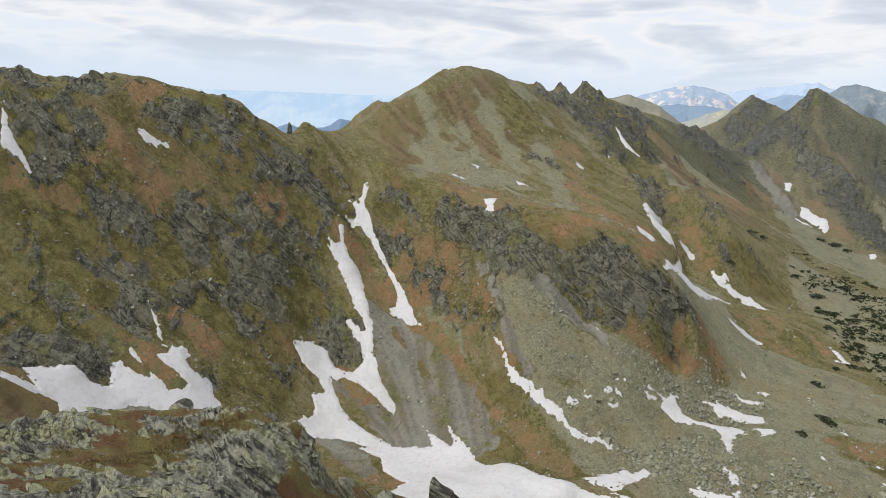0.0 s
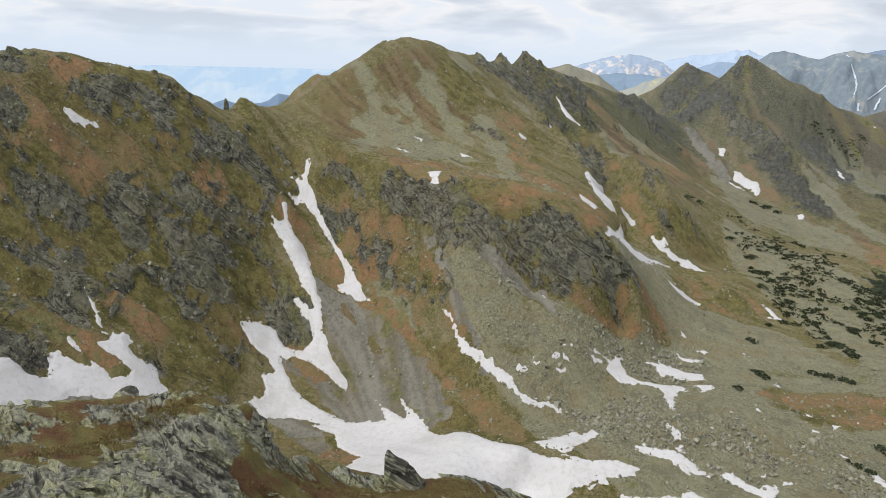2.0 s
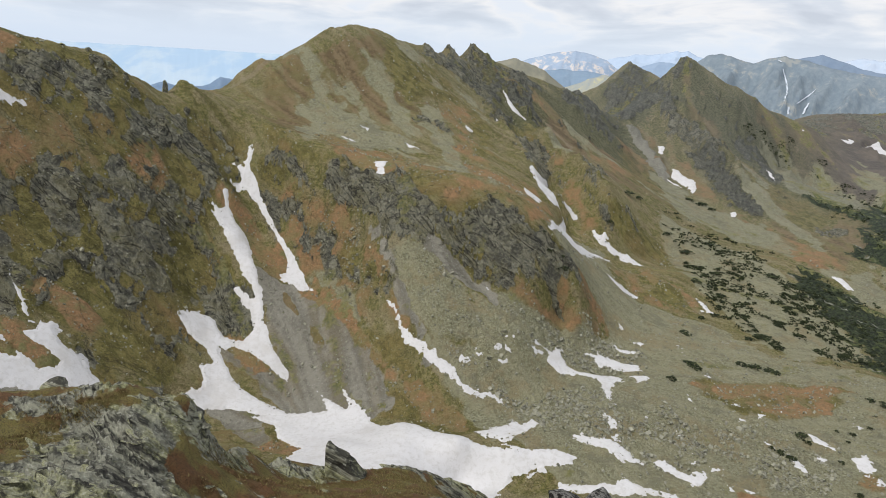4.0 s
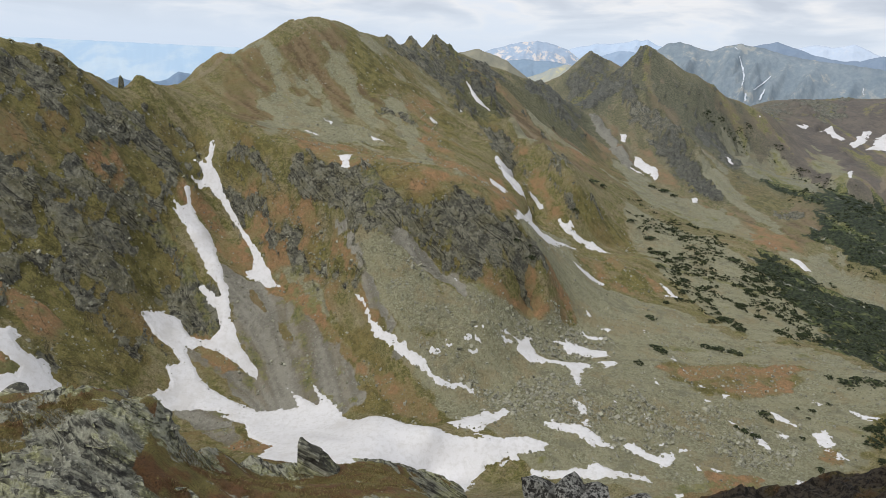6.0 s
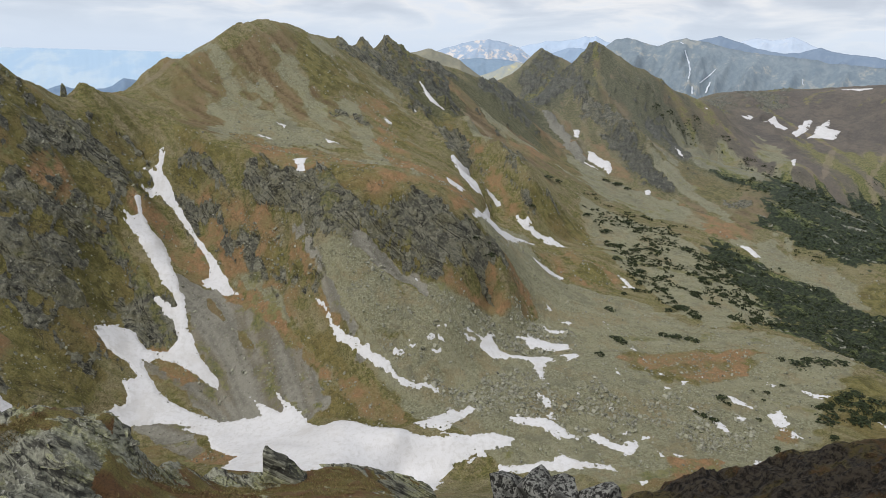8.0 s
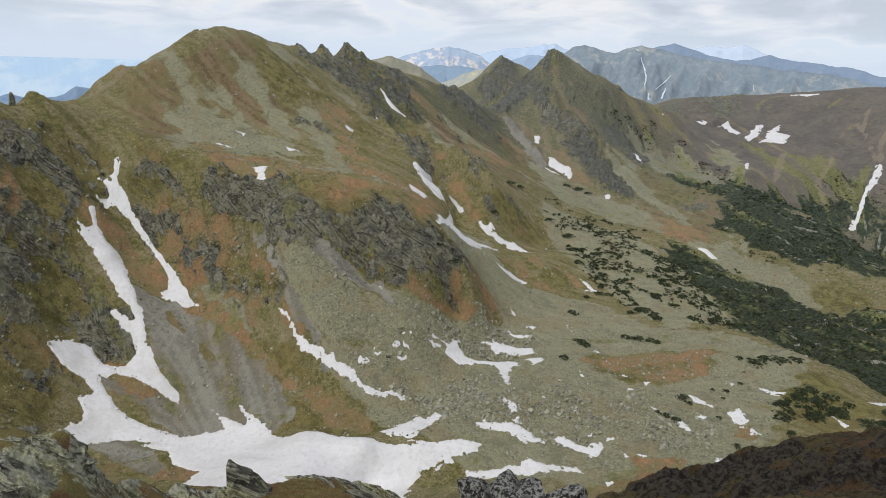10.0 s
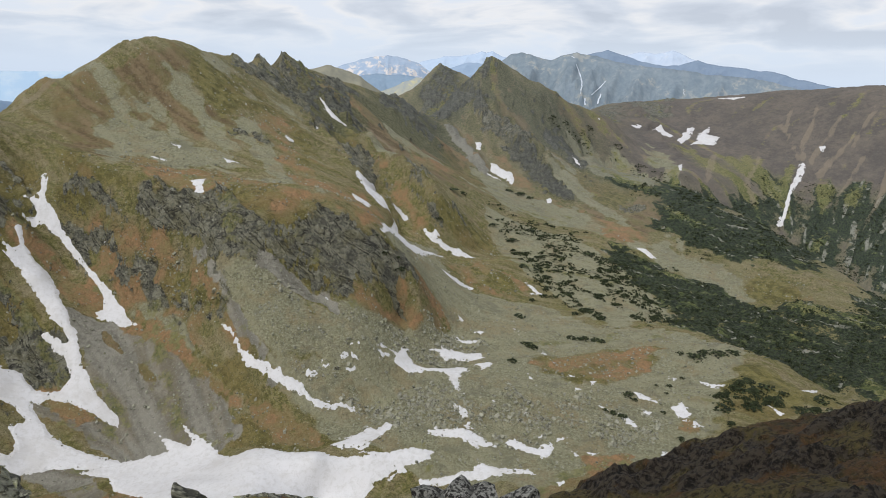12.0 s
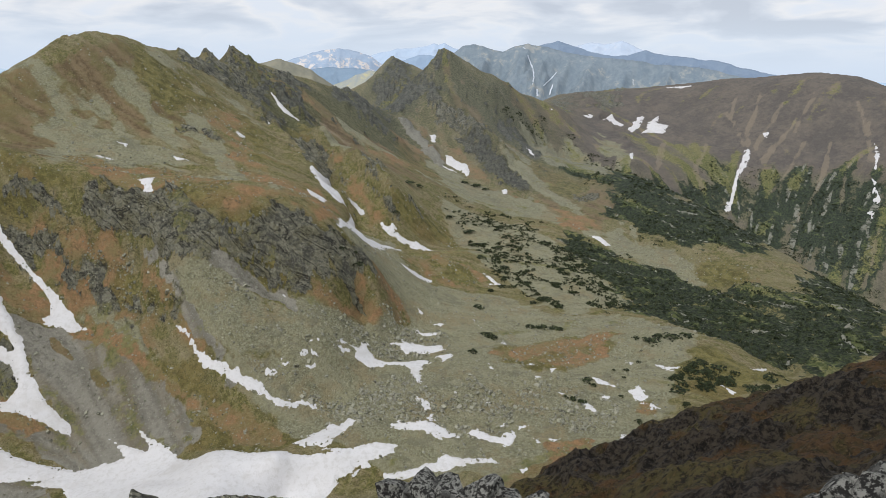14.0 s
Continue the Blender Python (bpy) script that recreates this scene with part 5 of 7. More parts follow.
    k = m.step(m.math("ADD", k, m.math("MULTIPLY", m.math("SUBTRACT", streak, 0.5), 0.25)), 0.38, 0.52)
    joint = m.math("ABSOLUTE", m.math("SUBTRACT", m.noise(0.05, 5, 0.62, 0.9, (0.75, 0.9, 1.2), beds), 0.5))
    seam = m.math("ABSOLUTE", m.math("SUBTRACT", m.noise(0.13, 4, 0.62, 0.8, vector=beds), 0.5))
    slab = m.mix(m.step(seam, 0.0, 0.025, 0.3, 0.0), slab, (0.022, 0.021, 0.017))
    slab = m.mix(m.step(joint, 0.0, 0.022, 0.85, 0.0), slab, (0.016, 0.015, 0.012))
    slab = m.mix(m.math("MULTIPLY", m.step(joint, 0.03, 0.06), m.step(joint, 0.06, 0.09, 0.25, 0.0)), slab, (0.33, 0.32, 0.22))
    slab = m.mix(m.math("MULTIPLY", dark, 0.6), slab, m.mix(m.step(crack, 0.4, 0.62), (0.038, 0.042, 0.038), (0.105, 0.108, 0.092)))
    # far bedrock washed blue-grey, haze put into its colour
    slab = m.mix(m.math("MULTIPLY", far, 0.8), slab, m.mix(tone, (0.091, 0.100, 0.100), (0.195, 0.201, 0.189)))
    base = m.mix(m.math("MULTIPLY", craggy, m.step(joint, 0.0, 0.016, 0.6, 0.0)), base, (0.03, 0.028, 0.016))
    base = m.mix(k, base, slab)
    # forest floor: needles, clearings, rubble
    needle = m.mix(m.step(small, 0.42, 0.6), (0.014, 0.021, 0.012), (0.05, 0.064, 0.028))
    patch = m.noise(0.045, 6, 0.72, 0.6)
    needle = m.mix(m.step(m.math("ADD", m.math("MULTIPLY", patch, 0.8), m.math("MULTIPLY", streak, 0.2)), 0.55, 0.64), needle, m.mix(m.step(small, 0.4, 0.6), (0.060, 0.078, 0.026), (0.125, 0.140, 0.050)))
    needle = m.mix(m.math("MULTIPLY", m.step(rill, 0.72, 0.86), m.step(patch, 0.46, 0.56)), needle, (0.27, 0.265, 0.215))
    # far needles washed blue-green by the same painted haze
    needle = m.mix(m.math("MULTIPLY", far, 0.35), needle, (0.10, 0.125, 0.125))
    f = worn(forest, 0.46, 0.66, 0.7, 2.0, 1.3)
    base = m.mix(f, base, needle)
    meadow = m.mix(m.step(small, 0.4, 0.6), (0.115, 0.125, 0.045), (0.25, 0.235, 0.095))
    base = m.mix(m.math("MULTIPLY", worn(glade, 0.62, 1.0, 1.8, 2.6, 1.2), 0.7), base, meadow)
    # weathering in clumps of a few metres
    clump = m.noise(0.17, 6, 0.78, 0.3)
    base = m.mix(m.step(clump, 0.36, 0.47, 0.26, 0.0), base, m.mix(0.25, (0.03, 0.028, 0.016), base))
    base = m.mix(m.step(clump, 0.54, 0.66, 0.0, 0.16), base, m.mix(0.5, (0.50, 0.46, 0.34), base))
    base = m.mix(m.step(m.math("ADD", path, m.math("ADD", m.math("MULTIPLY", m.math("SUBTRACT", rill, 0.5), 0.7), m.math("MULTIPLY", m.math("SUBTRACT", small, 0.5), 1.0))), 0.4, 0.9, 0.0, 0.42), base, (0.31, 0.255, 0.18))
    m.bump(m.math("ADD", m.math("ADD", m.math("MULTIPLY", crack, m.math("ADD", m.math("MULTIPLY", k, 1.1), 0.3)), m.math("MULTIPLY", m.math("MULTIPLY", blocks[0][1], k), 0.12)), m.math("ADD", m.math("MULTIPLY", small, 1.0), m.math("MULTIPLY", tiny, 0.4))), 1.0, 3.0)
    return m.colour(base)


def lichen(m, scale):
    """Grey schist with black, white and yellow-green lichen."""
    turn, flat = m.add("ShaderNodeMapping"), m.add("ShaderNodeMapping")
    turn.inputs["Rotation"].default_value = (0.25, radians(-34), 0)
    flat.inputs["Scale"].default_value = (0.45, 0.7, 2.1)
    m.link(m.place, turn.inputs[0])
    m.link(turn.outputs[0], flat.inputs[0])
    beds = flat.outputs[0]
    mid, small, fine = m.noise(0.8 * scale, 5, 0.62, 0.3, vector=beds), m.noise(2.4 * scale, 6, 0.7, 0.5, vector=beds), m.noise(9 * scale, 5, 0.66)
    slab = m.mix(m.step(small, 0.40, 0.60), (0.055, 0.053, 0.042), (0.225, 0.220, 0.165))
    slab = m.mix(m.step(mid, 0.47, 0.58, 0.0, 0.65), slab, m.mix(m.step(fine, 0.42, 0.58), (0.125, 0.125, 0.055), (0.31, 0.31, 0.135)))
    slab = m.mix(m.step(fine, 0.57, 0.65, 0.0, 0.6), slab, (0.46, 0.455, 0.39))
    slab = m.mix(m.step(fine, 0.34, 0.44, 0.6, 0.0), slab, (0.030, 0.029, 0.025))
    joint = m.math("ABSOLUTE", m.math("SUBTRACT", m.noise(0.75 * scale, 5, 0.6, 0.3, (0.6, 0.8, 1.5), beds), 0.5))
    slab = m.mix(m.step(joint, 0.0, 0.028, 0.85, 0.0), slab, (0.015, 0.014, 0.012))
    slab = m.mix(m.math("MULTIPLY", m.step(joint, 0.03, 0.06), m.step(joint, 0.06, 0.10, 0.4, 0.0)), slab, (0.40, 0.40, 0.30))
    return slab, mid, small, fine


def perch_material():
    m = Nodes("lichened_turf_and_rock")
    slab, mid, small, fine = lichen(m, 1.3)
    clump = m.noise(1.1, 4, 0.6)
    turf = m.mix(m.step(clump, 0.42, 0.58), (0.125, 0.062, 0.024), (0.150, 0.126, 0.038))
    turf = m.mix(m.step(small, 0.5, 0.72, 0.0, 0.7), turf, (0.22, 0.14, 0.06))
    tuft = m.noise(34, 5, 0.75)
    turf = m.mix(m.step(tuft, 0.38, 0.52, 0.8, 0.0), turf, (0.028, 0.02, 0.009))
    turf = m.mix(m.step(tuft, 0.56, 0.7, 0.0, 0.5), turf, (0.24, 0.18, 0.085))
    rock, _, _, _ = m.masks("cover_a")
    k = m.step(m.math("ADD", rock, m.math("ADD", m.math("MULTIPLY", m.math("SUBTRACT", small, 0.5), 1.1), m.math("MULTIPLY", m.math("SUBTRACT", m.noise(2.3, 5, 0.7), 0.47), 1.7))), 0.4, 0.55)
    m.bump(m.math("ADD", m.math("ADD", mid, m.math("MULTIPLY", small, 0.6)), m.math("ADD", m.math("MULTIPLY", fine, 0.4), m.math("MULTIPLY", tuft, 0.3))), 1.0, 0.10)
    return m.colour(m.mix(k, turf, slab))


def spur_material():
    """Dark heath and crags of the neighbouring spur."""
    m = Nodes("dark_heath_and_crag")
    wide, mid, small, fine = m.noise(0.1, 5, 0.65), m.noise(0.42, 6, 0.7), m.noise(1.7, 6, 0.72), m.noise(6, 4, 0.65)
    turf = m.mix(m.step(mid, 0.44, 0.58), (0.105, 0.056, 0.020), (0.052, 0.041, 0.014))
    turf = m.mix(m.step(wide, 0.48, 0.58), turf, m.mix(m.step(small, 0.42, 0.58), (0.042, 0.036, 0.012), (0.112, 0.092, 0.030)))
    turf = m.mix(m.step(small, 0.38, 0.50, 0.8, 0.0), turf, (0.018, 0.013, 0.007))
    turf = m.mix(m.step(fine, 0.54, 0.64, 0.0, 0.6), turf, (0.19, 0.125, 0.055))
    crag = m.mix(m.step(small, 0.42, 0.58), (0.010, 0.008, 0.006), (0.080, 0.064, 0.044))
    crag = m.mix(m.step(fine, 0.6, 0.7, 0.0, 0.6), crag, (0.14, 0.125, 0.10))
    rock, _, _, _ = m.masks("cover_a")
    k = m.step(m.math("ADD", rock, m.math("MULTIPLY", m.math("SUBTRACT", small, 0.5), 2.4)), 0.42, 0.70, 0.0, 0.95)
    m.bump(m.math("ADD", m.math("ADD", m.math("MULTIPLY", mid, 1.4), m.math("MULTIPLY", small, 0.8)), m.math("MULTIPLY", fine, 0.3)), 1.0, 1.6)
    return m.colour(m.mix(k, turf, crag))


def boulder_material(name, scale, pale):
    m = Nodes(name)
    slab, mid, small, fine = lichen(m, scale)
    info = m.add("ShaderNodeNewGeometry")
    slab = m.mix(m.math("MULTIPLY", info.outputs["Random Per Island"], pale), slab, (0.42, 0.41, 0.33))
    m.bump(m.math("ADD", mid, m.math("MULTIPLY", small, 0.5)), 0.8, 0.06 / scale)
    return m.colour(slab)


def white_lichen_material():
    m = Nodes("black_and_white_lichened_rock")
    mid, small = m.noise(2.4, 5, 0.7), m.noise(10, 6, 0.75)
    c = m.mix(m.step(small, 0.47, 0.54), (0.016, 0.015, 0.013), (0.24, 0.236, 0.21))
    c = m.mix(m.step(mid, 0.5, 0.6, 0.0, 0.8), c, (0.06, 0.058, 0.052))
    m.bump(m.math("ADD", mid, m.math("MULTIPLY", small, 0.6)), 1.0, 0.08)
    return m.colour(c)


def blade_material(name, a, b, c):
    m = Nodes(name)
    info = m.add("ShaderNodeNewGeometry")
    v = info.outputs["Random Per Island"]
    return m.colour(m.mix(m.step(v, 0.55, 1.0), m.mix(m.step(v, 0.0, 0.6), a, b), c))


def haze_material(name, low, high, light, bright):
    """A far range, air haze painted into its base colours: slopes, pale rock, sunlit patches."""
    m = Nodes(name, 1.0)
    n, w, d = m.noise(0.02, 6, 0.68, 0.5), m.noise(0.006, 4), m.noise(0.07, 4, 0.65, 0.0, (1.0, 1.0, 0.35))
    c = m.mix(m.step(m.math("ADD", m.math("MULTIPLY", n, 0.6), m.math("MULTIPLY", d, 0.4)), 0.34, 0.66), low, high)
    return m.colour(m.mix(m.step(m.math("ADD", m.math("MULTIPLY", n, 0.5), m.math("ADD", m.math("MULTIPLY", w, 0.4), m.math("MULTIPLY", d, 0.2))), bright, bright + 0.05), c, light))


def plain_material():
    m = Nodes("hazy_lowland", 1.0)
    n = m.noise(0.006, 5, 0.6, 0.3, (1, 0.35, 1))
    # blue haze over the plain is painted into its base colour
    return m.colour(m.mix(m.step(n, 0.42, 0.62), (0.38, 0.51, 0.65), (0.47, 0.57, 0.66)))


def snow_material():
    m = Nodes("old_snow", 0.6)
    n, w = m.noise(0.3, 7, 0.72, 0.4), m.noise(0.045, 5, 0.65)
    c = m.mix(m.step(n, 0.46, 0.66, 0.0, 0.6), (0.60, 0.59, 0.59), (0.47, 0.455, 0.435))
    c = m.mix(m.step(w, 0.5, 0.66, 0.0, 0.55), c, (0.50, 0.48, 0.455))
    m.bump(m.math("ADD", n, m.noise(1.2, 3)), 0.5, 0.35)
    return m.colour(c)


MOUNTAIN, PERCH, SPUR, PLAIN, SNOW = mountain_material(), perch_material(), spur_material(), plain_material(), snow_material()
SCHIST, RUBBLE, PALE_ROCK = boulder_material("lichened_schist", 1.3, 0.1), boulder_material("scree_boulder", 0.3, 0.65), white_lichen_material()
TURF_BLADES = blade_material("dry_turf_blades", (0.085, 0.050, 0.020), (0.125, 0.110, 0.034), (0.26, 0.20, 0.095))
CRAG = boulder_material("dark_crag", 0.25, 0.0)
NEEDLES = blade_material("mountain_pine_needles", (0.012, 0.017, 0.008), (0.028, 0.037, 0.015), (0.054, 0.064, 0.025))
BARK = Nodes("pine_bark").colour((0.06, 0.045, 0.035))

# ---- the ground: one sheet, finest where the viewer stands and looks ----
def steps(*spans):
    out = [spans[0][0]]
    for lo, hi, ratio in spans:
        n = max(1, round(math.log(hi / lo) / math.log(ratio)))
        out += [lo * (hi / lo) ** (k / n) for k in range(1, n + 1)]
    return np.array(out)


def mesh_from(name, verts, faces):
    me = bpy.data.meshes.new(name)
    n = faces.shape[1]
    me.vertices.add(len(verts))
    me.vertices.foreach_set("co", np.ascontiguousarray(verts, np.float32).ravel())
    me.loops.add(faces.size)
    me.loops.foreach_set("vertex_index", np.ascontiguousarray(faces, np.int32).ravel())
    me.polygons.add(len(faces))
    me.polygons.foreach_set("loop_start", np.arange(0, faces.size, n, dtype=np.int32))
    me.polygons.foreach_set("use_smooth", np.ones(len(faces), bool))
    me.update(calc_edges=True)
    return me


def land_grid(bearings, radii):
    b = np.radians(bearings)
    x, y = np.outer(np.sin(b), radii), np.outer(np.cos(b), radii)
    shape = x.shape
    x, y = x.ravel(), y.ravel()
    z = calm(x, y)
    zz = z.reshape(shape)
    dr = np.gradient(zz, radii, axis=1)
    da = np.gradient(zz, b, axis=0) / radii[None, :]
    steep = np.hypot(dr, da).ravel()
    c = covers(x, y, z, steep)
    return x, y, z, steep, c


def close_relief(x, y):
    """Rough ground close by: slabs and turf on the perch, ribs and crags on the spur beside it; also how stony it is."""
    r = np.hypot(x, y)
    near, perch = 1 - smooth(110, 150, r), 1 - smooth(22, 34, r)
    turf = np.zeros(x.shape)
    for kind, soft, outline in AREAS:
        if kind == "turf":
            i = boxed(outline, 1.5, x, y)
            if len(i):
                turf[i] = np.maximum(turf[i], smooth(-soft, soft, inside(outline, x[i], y[i]) + 0.7 * fbm(x[i] / 1.1, y[i] / 1.1, 4, 90)))
    slabs = np.clip(1 - turf, 0, 1) * smooth(-0.75, -0.2, fbm(x / 1.6, y / 1.6, 3, 91))
    crags = smooth(0.12, 0.5, fbm(x / 5, y / 5, 4, 93) + 0.35 * fbm(x / 18, y / 18, 2, 92))
    stony = slabs * perch + crags * (1 - perch)
    across, along = x * 0.55 + y * 0.83, -x * 0.83 + y * 0.55
    bed = across / 0.45 + 0.5 * fbm(x / 1.5, y / 1.5, 2, 94)
    saw = bed - np.floor(bed)
    close = slabs * (0.13 * (saw * (0.4 + value_noise(np.floor(bed), along / 0.8, 96)) - 0.5) + 0.20 * (ridged(across / 0.8, along / 2.4, 5, 95) - 0.5)) + 0.05 * fbm(x / 0.25, y / 0.25, 3, 97)
    wide = 2.6 * (ridged(x / 9, y / 9, 5, 98) - 0.33) * (0.45 + 0.9 * crags) + 0.7 * fbm(x / 2.0, y / 2.0, 4, 99)
    return near * smooth(1.5, 4.5, r) * (close * perch + wide * (1 - perch)), stony


def build_ground():
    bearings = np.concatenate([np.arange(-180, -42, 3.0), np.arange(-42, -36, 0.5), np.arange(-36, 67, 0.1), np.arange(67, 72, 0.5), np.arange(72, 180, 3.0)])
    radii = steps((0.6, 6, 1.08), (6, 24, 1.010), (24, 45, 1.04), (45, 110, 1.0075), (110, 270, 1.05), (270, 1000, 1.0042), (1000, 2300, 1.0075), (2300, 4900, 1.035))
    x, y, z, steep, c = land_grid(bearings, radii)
    r = np.hypot(x, y)
    z = z + relief(x, y, z, c)
    dz, stony = close_relief(x, y)
    stony = np.where(r < 28, np.maximum(stony, smooth(0.95, 1.5, steep)), stony)
    z += dz
    na, nr = len(bearings), len(radii)
    verts = np.column_stack([x, y, z])
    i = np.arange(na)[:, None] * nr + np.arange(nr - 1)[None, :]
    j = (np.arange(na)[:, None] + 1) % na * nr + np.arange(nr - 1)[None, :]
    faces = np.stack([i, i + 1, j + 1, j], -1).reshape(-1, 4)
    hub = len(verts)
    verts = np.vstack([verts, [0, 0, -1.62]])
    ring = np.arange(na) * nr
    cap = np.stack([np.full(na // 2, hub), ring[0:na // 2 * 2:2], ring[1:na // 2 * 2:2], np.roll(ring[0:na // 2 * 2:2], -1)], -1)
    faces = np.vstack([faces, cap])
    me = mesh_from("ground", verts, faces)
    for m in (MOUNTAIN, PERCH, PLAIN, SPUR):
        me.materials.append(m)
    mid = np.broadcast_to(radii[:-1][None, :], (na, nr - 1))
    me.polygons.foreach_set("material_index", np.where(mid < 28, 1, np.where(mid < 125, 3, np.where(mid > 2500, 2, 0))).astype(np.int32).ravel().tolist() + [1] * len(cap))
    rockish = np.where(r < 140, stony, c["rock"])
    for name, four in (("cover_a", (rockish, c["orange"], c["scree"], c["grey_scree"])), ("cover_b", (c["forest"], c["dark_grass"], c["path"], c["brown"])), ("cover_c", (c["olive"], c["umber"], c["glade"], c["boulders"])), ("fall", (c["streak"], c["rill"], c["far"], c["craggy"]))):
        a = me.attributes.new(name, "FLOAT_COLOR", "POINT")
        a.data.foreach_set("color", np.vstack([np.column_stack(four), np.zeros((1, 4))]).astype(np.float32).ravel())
    rough = rockish.reshape(na, nr)[:, :-1] > 0.45
    me.polygons.foreach_set("use_smooth", np.append(~rough.ravel(), np.ones(len(cap), bool)))
    ob = new("ground", me)
    tagged(ob, "alpine cirque of grass, heath, scree and dark crags", "mountain ground", kind="structure")
    return ob


ground = build_ground()


# ---- old snow in the gullies and hollows ----
def build_snow(outline):
    far = float(np.hypot(*outline.mean(0)))
    cell = far * 0.0012
    lo, hi = outline.min(0) - 3 * far / 500, outline.max(0) + 3 * far / 500
    gx, gy = np.arange(lo[0], hi[0] + cell, cell), np.arange(lo[1], hi[1] + cell, cell)
    x, y = [a.ravel() for a in np.meshgrid(gx, gy, indexing="ij")]
    depth = snow_depth(outline, x, y)
    i = np.arange(len(gx) - 1)[:, None] * len(gy) + np.arange(len(gy) - 1)[None, :]
    quads = np.stack([i, i + len(gy), i + len(gy) + 1, i + 1], -1).reshape(-1, 4)
    quads = quads[(depth[quads] > -0.55).any(1)]
    if len(quads) < 2:
        return
    used, back = np.unique(quads, return_inverse=True)
    x, y, depth = x[used], y[used], depth[used]
    z = calm(x, y) + depth + 0.08 * fbm(x / 3, y / 3, 2, 5)
    me = mesh_from("snow_patch", np.column_stack([x, y, z]), back.reshape(-1, 4))
    me.materials.append(SNOW)
    ob = new("snow_patch", me)
    long = float(np.linalg.norm(outline.max(0) - outline.min(0)))
    words = "broad field of old grey-white snow on the cirque floor" if long > 120 else "long tongue of old white snow in a gully" if long > 45 else "small patch of old white snow among stones"
    tagged(ob, words, "snow patch", "old snow patches of the cirque")


for shape in SNOW_OUTLINES:
    build_snow(shape)

# ---- far ranges, distance haze painted into their colours ----
from mathutils.bvhtree import BVHTree

def far_range(name, label, material, run, fall, seed, *crest):
    """A mountain range with spurs: its crest as points, its near slope run metres wide and fall metres high."""
    crest = np.array(crest, float)
    length = np.concatenate([[0], np.cumsum(np.linalg.norm(np.diff(crest[:, :2], axis=0), axis=1))])
    s = np.linspace(0, length[-1], max(60, int(length[-1] / 7)))
    x, y, z = [np.interp(s, length, crest[:, k]) for k in range(3)]
    z = z + 5 * fbm(s / 60, s * 0 + seed, 4, seed)
    towards = -np.column_stack([x, y]) / np.hypot(x, y)[:, None]
    rows = np.concatenate([[-0.35, -0.1], np.linspace(0, 1, 26)])
    X = x[:, None] + towards[:, :1] * run * rows[None, :]
    Y = y[:, None] + towards[:, 1:] * run * rows[None, :]
    along = np.broadcast_to(s[:, None], X.shape)
    spurs = (ridged(along / 170 + rows[None, :] * 0.9, along / 500 + rows[None, :] * 2.2 + seed, 5, seed + 3) - 0.45) * fall * 0.38
    Z = z[:, None] - fall * np.abs(rows[None, :]) ** 0.9 + spurs * np.clip(np.abs(rows[None, :]) * 4, 0, 1)
    n, k = X.shape
    i = np.arange(n - 1)[:, None] * k + np.arange(k - 1)[None, :]
    faces = np.stack([i, i + 1, i + k + 1, i + k], -1).reshape(-1, 4)
    me = mesh_from(name, np.column_stack([X.ravel(), Y.ravel(), Z.ravel()]), faces)
    me.materials.append(material)
    return tagged(new(name, me), label, "mountain range", kind="structure")


def range_snow(mountain, *line):
    """A snow gully on a far range, placed to fit the camera's view: bearing, height angle and half width in degrees,
    laid on its slope.
    """
    me = mountain.data
    tree = BVHTree.FromPolygons([v.co[:] for v in me.vertices], [p.vertices[:] for p in me.polygons])
    pts = np.array(line, float)
    t = np.linspace(0, len(pts) - 1, 6 * (len(pts) - 1) + 1)
    rows = [np.interp(t, np.arange(len(pts)), pts[:, k]) for k in range(3)]
    bm = bmesh.new()
    last = None
    for k, (b, e, w) in enumerate(zip(*rows)):
        w = w * (0.3 + 0.45 * random.random())
        b = b + 0.06 * (random.random() - 0.5)
        pair = []
        for side in (-1, 1):
            q = radians(b + side * w)
            way = Vector((math.sin(q) * math.cos(radians(e)), math.cos(q) * math.cos(radians(e)), math.sin(radians(e))))
            hit = tree.ray_cast(Vector((0, 0, 0)), way)[0]
            if hit is None:
                pair = []
                break
            pair.append(bm.verts.new(hit - way * 6))
        if last and pair:
            bm.faces.new((last[0], last[1], pair[1], pair[0]))
        last = pair
    strip = bpy.data.meshes.new("snow_gully")
    bm.to_mesh(strip)
    bm.free()
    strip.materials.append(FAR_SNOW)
    ob = new("snow_gully", strip)
    ob.parent = mountain


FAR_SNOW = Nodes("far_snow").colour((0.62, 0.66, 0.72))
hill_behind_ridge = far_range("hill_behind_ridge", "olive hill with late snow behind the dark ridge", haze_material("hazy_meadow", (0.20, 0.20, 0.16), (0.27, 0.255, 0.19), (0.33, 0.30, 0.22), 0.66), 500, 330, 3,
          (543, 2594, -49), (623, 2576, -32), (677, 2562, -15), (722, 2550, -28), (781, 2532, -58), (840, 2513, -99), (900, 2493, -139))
# sunlit rock is painted on as paler, warmer patches
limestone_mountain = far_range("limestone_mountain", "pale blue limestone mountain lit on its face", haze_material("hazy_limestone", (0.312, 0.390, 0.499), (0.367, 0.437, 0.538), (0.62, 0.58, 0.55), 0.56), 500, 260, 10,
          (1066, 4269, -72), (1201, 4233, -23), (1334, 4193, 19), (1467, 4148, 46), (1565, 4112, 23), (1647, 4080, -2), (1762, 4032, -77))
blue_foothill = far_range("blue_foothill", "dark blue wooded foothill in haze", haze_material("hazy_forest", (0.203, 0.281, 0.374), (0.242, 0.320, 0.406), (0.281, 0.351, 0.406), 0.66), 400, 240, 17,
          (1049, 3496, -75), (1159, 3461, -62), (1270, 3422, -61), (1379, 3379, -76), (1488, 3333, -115))
